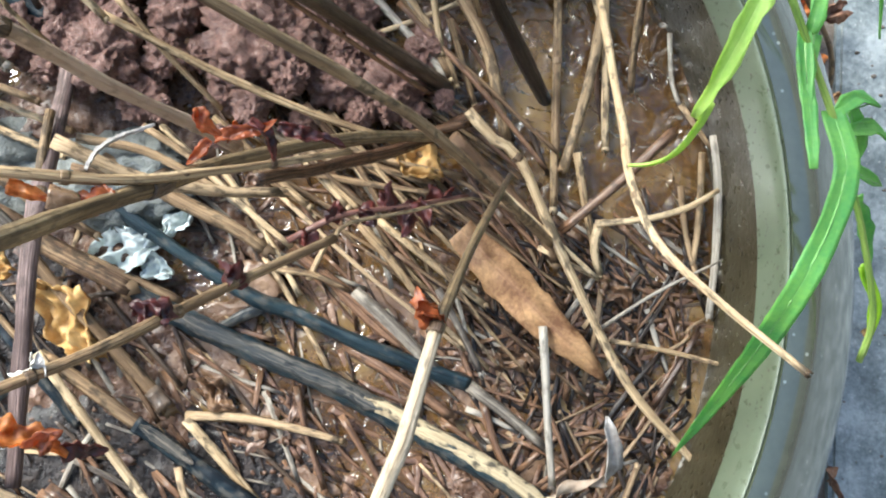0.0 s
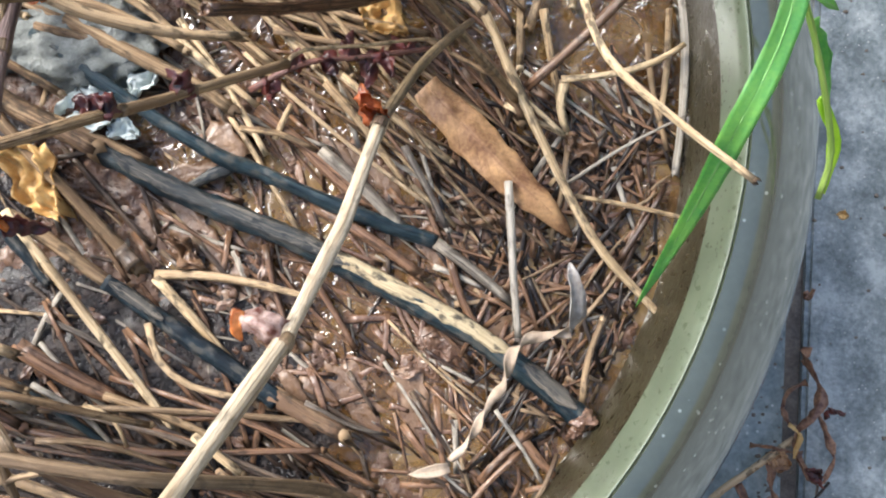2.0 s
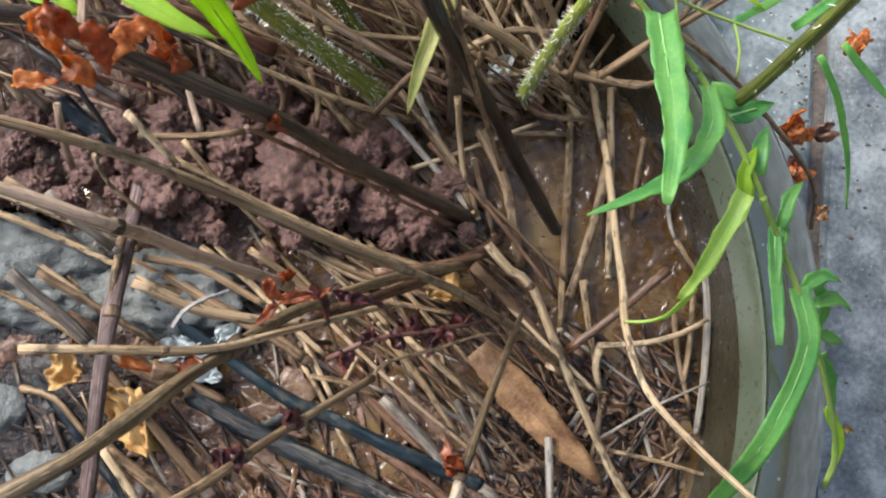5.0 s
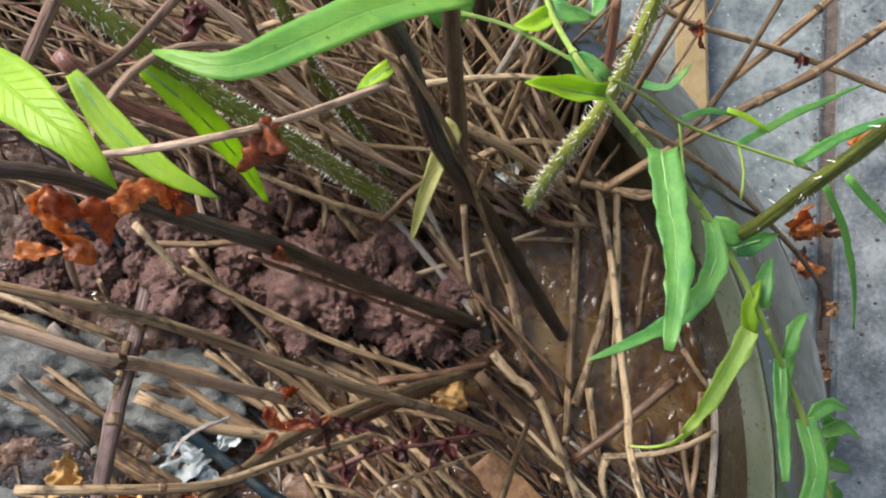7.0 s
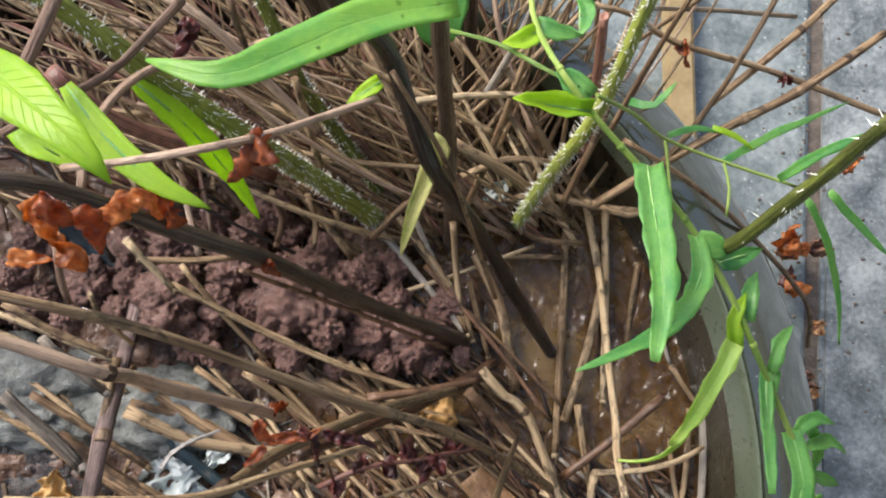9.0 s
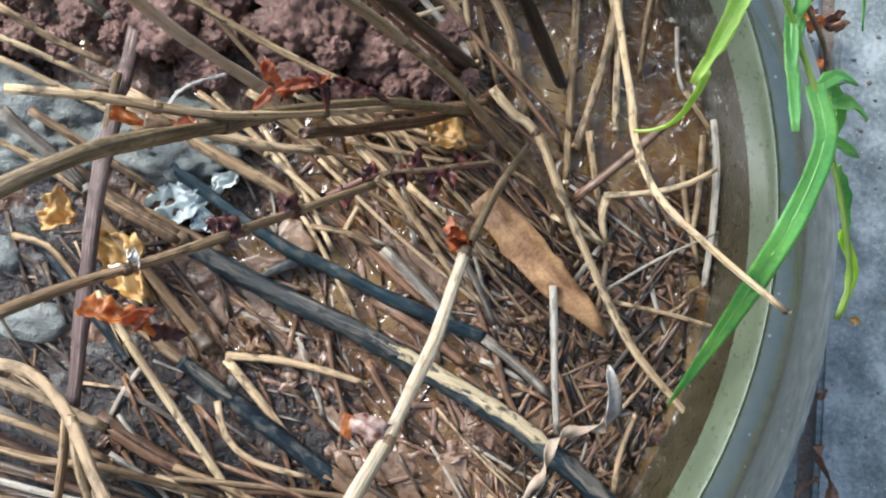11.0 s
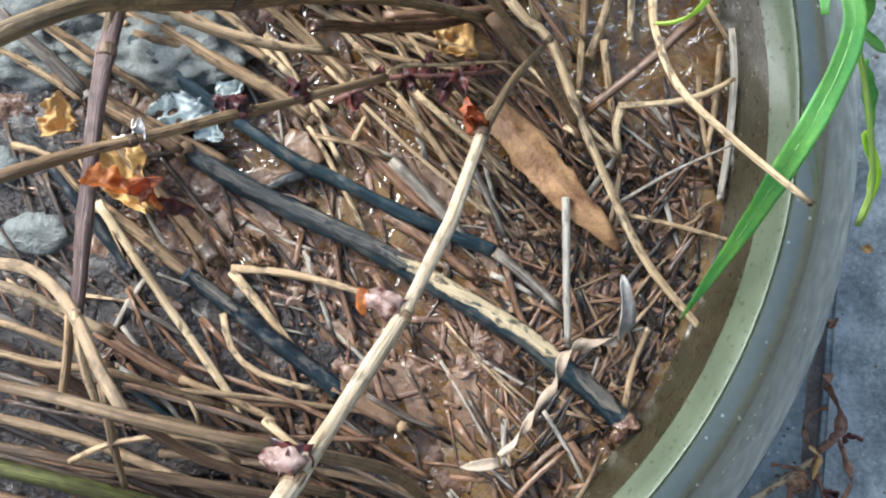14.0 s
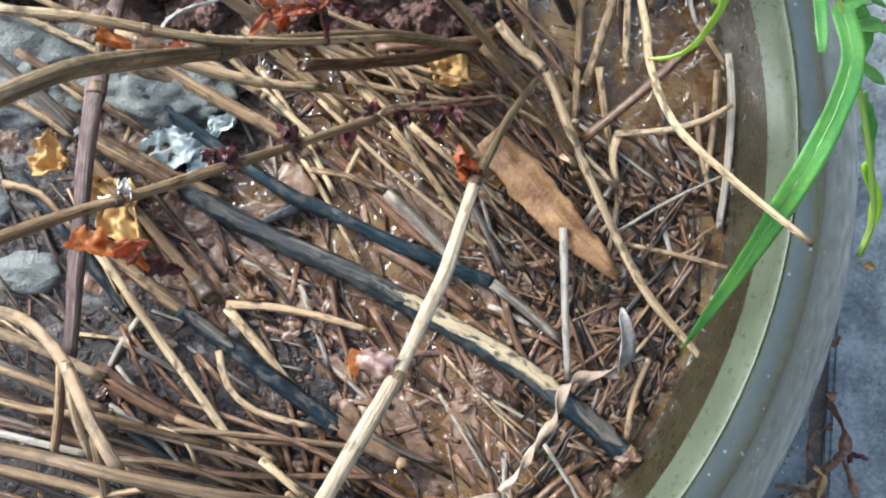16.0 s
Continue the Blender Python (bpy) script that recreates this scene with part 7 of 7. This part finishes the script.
leaf(RUST, 2.2, (-0.0411, 0.0487, 0.1050), (-0.0438, 0.0461, 0.1040), (-0.0462, 0.0444, 0.1030), label="small rusty withered leaf at a joint", name="withered_leaf", group="withered leaves", rib=False, across=8, step=0.0005, crinkle=0.4, cup=0.5, wave=0.1, ragged=0.4, shape=(0.2, 0.85, 0.06))
leaf(ASHEN, 1.1, (-0.0647, 0.0431, 0.1060), (-0.0622, 0.0464, 0.1070), (-0.0584, 0.0493, 0.1060), (-0.0522, 0.0524, 0.1040), label="silvery dry leaf strip curling in an arc", name="withered_leaf", group="withered leaves", rib=False, across=8, step=0.0005, crinkle=0.4, cup=0.4, wave=0.1, ragged=0.35, twist=90, shape=(0.15, 0.9, 0.1))
leaf(FLAME, 2.8, (-0.0667, 0.0351, 0.1330), (-0.0641, 0.0343, 0.1320), (-0.0607, 0.0331, 0.1310), label="bright red withered sheath on the olive stem", name="withered_leaf", group="withered leaves", rib=False, across=8, step=0.0005, crinkle=0.4, cup=-0.4, wave=0.05, ragged=0.3, shape=(0.35, 0.85, 0.3))
leaf(SOAKED, 4.2, (-0.0599, 0.0333, 0.1335), (-0.0577, 0.0330, 0.1325), (-0.0556, 0.0329, 0.1310), label="grey papery sheath round the olive stem", name="withered_leaf", group="withered leaves", rib=False, across=8, step=0.0005, crinkle=0.1, cup=-0.55, wave=0.04, ragged=0.2, shape=(0.5, 0.9, 0.5))
leaf(FLAME, 3.4, (-0.0580, 0.0803, 0.2010), (-0.0567, 0.0784, 0.2000), (-0.0552, 0.0760, 0.1990), (-0.0534, 0.0735, 0.1970), label="bright orange curled withered leaf hanging near the lens", name="withered_leaf", group="withered leaves", rib=False, across=8, step=0.0005, crinkle=0.4, cup=0.4, wave=0.1, ragged=0.4, roll=20, twist=30, shape=(0.25, 0.85, 0.1))
leaf(FLAME, 3.6, (-0.0541, 0.0736, 0.1980), (-0.0518, 0.0734, 0.1980), (-0.0507, 0.0716, 0.1960), label="bright orange curled withered leaf hanging near the lens", name="withered_leaf", group="withered leaves", rib=False, across=8, step=0.0005, crinkle=0.4, cup=0.35, wave=0.1, ragged=0.5, roll=-20, shape=(0.3, 0.9, 0.15))
leaf(RUST, 3.4, (-0.0554, 0.0802, 0.2030), (-0.0533, 0.0792, 0.2020), (-0.0519, 0.0776, 0.1990), label="rust-brown curled withered leaf hanging near the lens", name="withered_leaf", group="withered leaves", rib=False, across=8, step=0.0005, crinkle=0.4, cup=0.5, wave=0.1, ragged=0.4, roll=-30, shape=(0.2, 0.85, 0.1))
leaf(RUST, 3.8, (-0.0537, 0.0808, 0.1950), (-0.0518, 0.0783, 0.1930), (-0.0510, 0.0754, 0.1900), label="rust-brown curled withered leaf with a pale tip", name="withered_leaf", group="withered leaves", rib=False, across=8, step=0.0005, crinkle=0.4, cup=0.45, wave=0.12, ragged=0.4, roll=15, twist=50, shape=(0.2, 0.85, 0.06))
leaf(FLAME, 2.8, (-0.0648, 0.0744, 0.1900), (-0.0614, 0.0740, 0.1900), (-0.0582, 0.0744, 0.1900), label="orange withered leaf lying along a stem", name="withered_leaf", group="withered leaves", rib=False, across=8, step=0.0005, crinkle=0.4, cup=0.5, wave=0.12, ragged=0.4, shape=(0.2, 0.85, 0.06))
leaf(FLAME, 4.2, (-0.0592, 0.0846, 0.1720), (-0.0535, 0.0872, 0.1780), (-0.0490, 0.0878, 0.1780), (-0.0488, 0.0857, 0.1720), label="large rust-orange withered leaf wrapped round the dark stem", name="withered_leaf", group="withered leaves", rib=False, across=8, step=0.0005, crinkle=0.4, cup=-0.4, wave=0.12, ragged=0.4, roll=10, shape=(0.25, 0.85, 0.2))
scrap(OCHRE, 10.1, (-0.0527, 0.1431, 0.1500), (1.00, 0.08, 0.00), 23, name="withered_leaf", label="yellow-green curled withered leaf", category="leaf", aspect=1.6)
scrap(OCHRE, 10.5, (-0.0351, 0.1418, 0.1600), (0.99, 0.13, 0.00), 24, name="withered_leaf", label="yellow-brown withered leaf near the lens", category="leaf", aspect=1.6)
scrap(MAROON, 7.4, (-0.0562, 0.1347, 0.1400), (0.42, -0.91, 0.00), 25, name="withered_leaf", label="dark red curled withered leaf", category="leaf", crease=1.2, aspect=2.4)
scrap(MAROON, 6.3, (-0.0272, 0.1610, 0.1200), (1.00, 0.03, 0.00), 26, name="withered_leaf", label="dark red curled withered leaf", category="leaf", crease=1.2, aspect=2.4)
scrap(FLAME, 15.8, (0.1631, 0.1532, -0.0950), (0.86, 0.51, 0.00), 27, name="withered_leaf", label="curled rust-brown dead leaf on the concrete", category="leaf", aspect=2.5)
scrap(FLAME, 11.9, (0.1635, 0.1339, -0.0990), (0.85, 0.51, 0.09), 28, name="withered_leaf", label="curled rust-brown dead leaf on the concrete", category="leaf", aspect=2.5)
scrap(FLAME, 18.5, (0.1920, 0.1939, -0.0950), (0.75, 0.66, 0.00), 29, name="withered_leaf", label="curled rust-brown dead leaf on the concrete", category="leaf", aspect=2)
scrap(DEADLEAF, 11.5, (0.1726, 0.1125, -0.1040), (0.75, -0.66, 0.00), 30, name="dead_leaf", label="pale brown leaf scrap on the concrete", category="leaf", aspect=1.4)
scrap(DEADLEAF, 9.9, (0.1683, 0.0827, -0.1040), (0.88, -0.48, 0.00), 31, name="dead_leaf", label="pale brown leaf scrap on the concrete", category="leaf", aspect=1.4)
stalk("v", 0.77, 0.78, (0.0192, 0.1735, 0.1160), (0.0177, 0.1569, 0.1220), (0.0192, 0.1458, 0.1260), (0.0241, 0.1311, 0.1340), (0.0320, 0.1224, 0.1300), (0.0430, 0.1131, 0.1240), (0.0555, 0.1014, 0.1180), (0.0653, 0.0872, 0.1130), (0.0722, 0.0751, 0.1080), (0.0809, 0.0628, 0.0980), (0.0864, 0.0540, 0.0920), (0.0920, 0.0462, 0.0840), (0.1003, 0.0315, 0.0720), (0.1088, 0.0152, 0.0560), (0.1083, 0.0042, 0.0480), nodes_at=(0.2,0.3,0.4,0.55,0.7))
stalk("v", 0.61, 0.49, (-0.0017, 0.1488, 0.1180), (0.0097, 0.1438, 0.1220), (0.0185, 0.1360, 0.1280), (0.0280, 0.1288, 0.1320))
stalk("v", 0.57, 0.47, (0.0324, 0.1290, 0.1280), (0.0452, 0.1323, 0.1080), (0.0581, 0.1333, 0.0880), (0.0753, 0.1304, 0.0800), (0.0965, 0.1252, 0.0760))
stalk("v", 0.45, 0.38, (0.0574, 0.1340, 0.0880), (0.0584, 0.1253, 0.0860), (0.0595, 0.1180, 0.0840))
stalk("v", 0.46, 0.38, (0.0753, 0.1304, 0.0800), (0.0766, 0.1227, 0.0800), (0.0755, 0.1148, 0.0800))
boulder(CLAY, 4.7, (-0.1041, 0.0871, 0.0160), seed=100, group="clay clods", rough=0.34, fine=0.20, level=5, crumbs=0.24)
boulder(CLAY, 6.3, (-0.0775, 0.0954, 0.0180), seed=101, group="clay clods", rough=0.34, fine=0.20, level=5, crumbs=0.24)
boulder(CLAY, 5.5, (-0.0667, 0.0961, 0.0150), seed=102, group="clay clods", rough=0.34, fine=0.20, level=5, crumbs=0.24)
boulder(CLAY, 5.3, (-0.0509, 0.0790, 0.0210), seed=103, group="clay clods", rough=0.34, fine=0.20, level=5, crumbs=0.24)
boulder(CLAY, 5.3, (-0.0398, 0.0865, 0.0240), seed=104, group="clay clods", rough=0.34, fine=0.20, level=5, crumbs=0.24)
boulder(CLAY, 4.7, (-0.0358, 0.0970, 0.0160), seed=105, group="clay clods", rough=0.34, fine=0.20, level=5, crumbs=0.24)
boulder(CLAY, 4.7, (-0.0197, 0.0787, 0.0140), seed=106, group="clay clods", rough=0.34, fine=0.20, level=5, crumbs=0.24)
boulder(CLAY, 4.3, (-0.0367, 0.0763, 0.0140), seed=107, group="clay clods", rough=0.34, fine=0.20, level=5, crumbs=0.24)
boulder(CLAY, 4.7, (-0.0045, 0.0793, 0.0120), seed=108, group="clay clods", rough=0.34, fine=0.20, level=5, crumbs=0.24)
boulder(CLAY, 4.7, (-0.0892, 0.1061, 0.0210), seed=109, group="clay clods", rough=0.34, fine=0.20, level=5, crumbs=0.24)
boulder(CLAY, 5.6, (-0.0700, 0.1210, 0.0180), seed=110, group="clay clods", rough=0.34, fine=0.20, level=5, crumbs=0.24)
boulder(CLAY, 4.8, (-0.0554, 0.1225, 0.0130), seed=111, group="clay clods", rough=0.34, fine=0.20, level=5, crumbs=0.24)
boulder(CLAY, 4.8, (-0.1124, 0.0926, 0.0160), seed=112, group="clay clods", rough=0.34, fine=0.20, level=5, crumbs=0.24)
boulder(CLAY, 5.3, (-0.1254, 0.0873, 0.0250), seed=113, group="clay clods", rough=0.34, fine=0.20, level=5, crumbs=0.24)
boulder(CLAY, 3.9, (-0.0773, 0.0782, 0.0200), seed=114, group="clay clods", rough=0.34, fine=0.20, level=5, crumbs=0.24)
boulder(CLAY, 3.1, (0.0049, 0.0812, 0.0170), seed=115, group="clay clods", rough=0.34, fine=0.20, level=5, crumbs=0.24)
boulder(CLAY, 5.5, (-0.0460, 0.1081, 0.0170), seed=116, group="clay clods", rough=0.34, fine=0.20, level=5, crumbs=0.24)
boulder(CLAY, 4.8, (-0.0263, 0.0974, 0.0150), seed=117, group="clay clods", rough=0.34, fine=0.20, level=5, crumbs=0.24)
boulder(CLAY, 4.8, (-0.1093, 0.1022, 0.0170), seed=118, group="clay clods", rough=0.34, fine=0.20, level=5, crumbs=0.24)
boulder(CLAY, 6.5, (-0.1495, 0.1051, 0.0150), seed=119, group="clay clods", rough=0.34, fine=0.20, level=5, crumbs=0.24)
boulder(CLAY, 3.5, (-0.0615, 0.0718, 0.0120), seed=120, group="clay clods", rough=0.34, fine=0.20, level=5, crumbs=0.24)
boulder(CLAY, 3.9, (-0.0143, 0.0899, 0.0170), seed=121, group="clay clods", rough=0.34, fine=0.20, level=5, crumbs=0.24)
stalk("t", 1.38, 1.83, (0.1574, -0.0787, -0.1040), (0.1388, -0.0913, -0.1040), (0.1226, -0.1027, -0.1040), (0.1005, -0.1287, -0.1040), label="brown twig lying on the concrete", group="roots on the concrete")
scrap(DEADLEAF, 13.4, (0.1508, -0.0880, -0.1050), (0.89, -0.45, 0.00), 41, name="dead_leaf", label="red-brown dead leaf on the concrete", category="leaf", aspect=1.6)
scrap(MAROON, 8.5, (0.1656, -0.0959, -0.1050), (0.78, -0.63, 0.00), 42, name="dead_leaf", label="dark red dead leaf on the concrete", category="leaf", crease=1.2, aspect=2.4)
scrap(OCHRE, 6.7, (0.1824, 0.0136, -0.1060), (0.94, -0.35, 0.00), 43, name="dead_leaf", label="pale leaf crumb on the concrete", category="leaf", aspect=1.4)
# flat black sludge lumps; they also darken gaps like shade under the straws
boulder(SLUDGE_SHADE, 9.6, (-0.0129, -0.0840, 0.0080), name="sludge_shade_clump", label="flat black glossy rotten sludge, doubling as shade under the stalk pile", category="sludge", group="black sludge", seed=200, rough=0.4, fine=0.2, scale=(1,0.6,0.12))
boulder(SLUDGE_SHADE, 8.8, (-0.0000, -0.0903, 0.0080), name="sludge_shade_clump", label="flat black glossy rotten sludge, doubling as shade under the stalk pile", category="sludge", group="black sludge", seed=201, rough=0.4, fine=0.2, scale=(1,0.7,0.12))
boulder(SLUDGE_SHADE, 8.8, (0.0112, -0.0974, 0.0080), name="sludge_shade_clump", label="flat black glossy rotten sludge, doubling as shade under the stalk pile", category="sludge", group="black sludge", seed=202, rough=0.4, fine=0.2, scale=(1,0.6,0.12))
boulder(SLUDGE_SHADE, 7.2, (-0.0241, -0.0776, 0.0080), name="sludge_shade_clump", label="flat black glossy rotten sludge, doubling as shade under the stalk pile", category="sludge", group="black sludge", seed=203, rough=0.4, fine=0.2, scale=(1,0.6,0.12))
boulder(SLUDGE_SHADE, 20.9, (-0.0804, -0.0681, 0.0080), name="sludge_shade_clump", label="flat black glossy rotten sludge, doubling as shade under the stalk pile", category="sludge", group="black sludge", seed=204, rough=0.4, fine=0.2, scale=(1,0.35,0.12))
boulder(SLUDGE_SHADE, 19.3, (-0.1045, -0.0697, 0.0080), name="sludge_shade_clump", label="flat black glossy rotten sludge, doubling as shade under the stalk pile", category="sludge", group="black sludge", seed=205, rough=0.4, fine=0.2, scale=(1,0.3,0.12))
boulder(SLUDGE_SHADE, 20.8, (-0.0609, -0.0888, 0.0080), name="sludge_shade_clump", label="flat black glossy rotten sludge, doubling as shade under the stalk pile", category="sludge", group="black sludge", seed=206, rough=0.4, fine=0.2, scale=(1,0.3,0.12))
boulder(SLUDGE_SHADE, 20.8, (-0.0960, -0.0967, 0.0080), name="sludge_shade_clump", label="flat black glossy rotten sludge, doubling as shade under the stalk pile", category="sludge", group="black sludge", seed=207, rough=0.4, fine=0.2, scale=(1,0.3,0.12))
boulder(SLUDGE_SHADE, 9.6, (-0.0386, -0.0712, 0.0080), name="sludge_shade_clump", label="flat black glossy rotten sludge, doubling as shade under the stalk pile", category="sludge", group="black sludge", seed=208, rough=0.4, fine=0.2, scale=(1,0.4,0.12))
leaf(SPRIG, 4.5, (0.1644, -0.0415, -0.1060), (0.1620, -0.0486, -0.1000), (0.1666, -0.0579, -0.0980), (0.1630, -0.0679, -0.0960), (0.1576, -0.0761, -0.1000), (0.1588, -0.0881, -0.1060), label="rusty dead plant strip lying on the concrete", name="dead_leaf", group="dead sprigs on the concrete", rib=False, wave=0.35, twist=240, ragged=0.8, shape=(0.3,0.8,0.3))
leaf(SPRIG, 3.2, (0.1637, -0.0558, -0.1040), (0.1555, -0.0592, -0.1040), (0.1531, -0.0661, -0.1040), (0.1564, -0.0730, -0.1040), (0.1613, -0.0740, -0.1020), label="rusty dead plant strip lying on the concrete", name="dead_leaf", group="dead sprigs on the concrete", rib=False, wave=0.35, twist=240, ragged=0.8, shape=(0.3,0.8,0.3))
leaf(SPRIG, 3.7, (0.1585, -0.0844, -0.1040), (0.1622, -0.0948, -0.1050), (0.1690, -0.0971, -0.1050), (0.1728, -0.0901, -0.1040), (0.1729, -0.0843, -0.1030), (0.1697, -0.0762, -0.1020), (0.1662, -0.0681, -0.1000), label="rusty dead plant strip lying on the concrete", name="dead_leaf", group="dead sprigs on the concrete", rib=False, wave=0.35, twist=240, ragged=0.8, shape=(0.3,0.8,0.3))
leaf(SPRIG, 3.7, (0.1462, -0.0868, -0.1050), (0.1482, -0.1028, -0.1050), (0.1507, -0.1166, -0.1060), (0.1554, -0.1305, -0.1070), label="rusty dead plant strip lying on the concrete", name="dead_leaf", group="dead sprigs on the concrete", rib=False, wave=0.35, twist=240, ragged=0.8, shape=(0.3,0.8,0.3))
leaf(SPRIG, 4.6, (0.1334, -0.0971, -0.1050), (0.1361, -0.1097, -0.1050), (0.1378, -0.1303, -0.1060), label="rusty dead plant strip lying on the concrete", name="dead_leaf", group="dead sprigs on the concrete", rib=False, wave=0.35, twist=240, ragged=0.8, shape=(0.3,0.8,0.3))
leaf(SPRIG, 2.8, (0.1390, -0.0810, -0.1040), (0.1478, -0.0825, -0.1030), (0.1553, -0.0842, -0.1020), label="rusty dead plant strip lying on the concrete", name="dead_leaf", group="dead sprigs on the concrete", rib=False, wave=0.35, twist=240, ragged=0.8, shape=(0.3,0.8,0.3))
leaf(SPRIG, 5.4, (0.1028, -0.1245, -0.1000), (0.1109, -0.1144, -0.1000), (0.1239, -0.1022, -0.1010), label="rusty dead plant strip lying on the concrete", name="dead_leaf", group="dead sprigs on the concrete", rib=False, wave=0.35, twist=240, ragged=0.8, shape=(0.3,0.8,0.3))
leaf(OCHRE, 2.7, (0.1536, -0.0727, -0.1000), (0.1572, -0.0759, -0.0980), (0.1556, -0.0863, -0.1000), label="rusty dead plant strip lying on the concrete", name="dead_leaf", group="dead sprigs on the concrete", rib=False, wave=0.35, twist=240, ragged=0.8, shape=(0.3,0.8,0.3))
stalk("d", 0.69, 0.58, (0.1715, -0.0971, -0.1050), (0.1631, -0.1073, -0.1050), (0.1606, -0.1237, -0.1070), label="thin dark rootlet lying on the concrete", group="dead sprigs on the concrete")
stalk("d", 0.57, 0.46, (0.1667, -0.0982, -0.1050), (0.1645, -0.1143, -0.1060), (0.1623, -0.1305, -0.1070), label="thin dark rootlet lying on the concrete", group="dead sprigs on the concrete")
scrap(SPRIG, 4.3, (0.1647, -0.0483, -0.1060), (0.62, -0.79, 0.00), 61, name="dead_leaf", label="rusty curled leaf on the concrete", category="leaf", crease=1.2, aspect=2.4)
scrap(MAROON, 4.8, (0.1747, -0.0697, -0.1060), (0.54, -0.84, 0.00), 62, name="dead_leaf", label="dark curled leaf on the concrete", category="leaf", crease=1.2, aspect=2.4)
scrap(SPRIG, 3.9, (0.1453, -0.1045, -0.1050), (-0.86, -0.51, 0.00), 63, name="dead_leaf", label="rusty curled leaf on the concrete", category="leaf", crease=1.2, aspect=2.4)
scrap(SPRIG, 5.2, (0.1682, -0.0204, -0.1060), (0.92, 0.39, 0.00), 64, name="dead_leaf", label="tan curled leaf on the concrete", category="leaf", crease=1.2, aspect=2.4)
scrap(SPRIG, 10.4, (0.1604, 0.1488, -0.0990), (0.87, 0.49, 0.11), 65, name="dead_leaf", label="rusty curled leaf hanging beside the tub", category="leaf", crease=1.2, aspect=2.4)
scrap(SPRIG, 11.4, (0.1744, 0.1524, -0.0990), (0.86, 0.49, 0.10), 66, name="dead_leaf", label="rusty curled leaf hanging beside the tub", category="leaf", crease=1.2, aspect=2.4)
scrap(MAROON, 11.2, (0.1642, 0.1355, -0.1040), (0.85, 0.52, 0.00), 67, name="dead_leaf", label="dark curled leaf on the concrete", category="leaf", crease=1.2, aspect=2.4)
scrap(SPRIG, 6.4, (0.1744, 0.1140, -0.1050), (0.86, 0.51, 0.00), 68, name="dead_leaf", label="tan curled leaf on the concrete", category="leaf", crease=1.2, aspect=2.4)
scrap(SPRIG, 9.1, (0.1689, 0.0872, -0.1050), (0.70, -0.71, 0.00), 69, name="dead_leaf", label="rusty curled leaf on the concrete", category="leaf", crease=1.2, aspect=2.4)
leaf(ASHEN, 5.1, (0.0477, -0.0102, 0.0300), (0.0490, -0.0163, 0.0280), (0.0492, -0.0230, 0.0240), (0.0496, -0.0297, 0.0160), label="pale grey dry twisted leaf tip", name="dead_leaf", group="dead leaves", rib=False, cup=0.45, wave=0.16, ragged=0.4, twist=50, shape=(0.03,1.0,0.03))
boulder(LITTER, 3.7, (0.0533, -0.0550, 0.0120), name="wood_crumb", label="broken reddish brown rotten wood at a stalk end", category="rotten wood", seed=301, rough=0.5, fine=0.3, scale=(1,0.8,0.7))
boulder(LITTER, 2.3, (0.0511, -0.0585, 0.0110), name="wood_crumb", label="broken reddish brown rotten wood at a stalk end", category="rotten wood", seed=302, rough=0.5, fine=0.3, scale=(1,0.8,0.7))
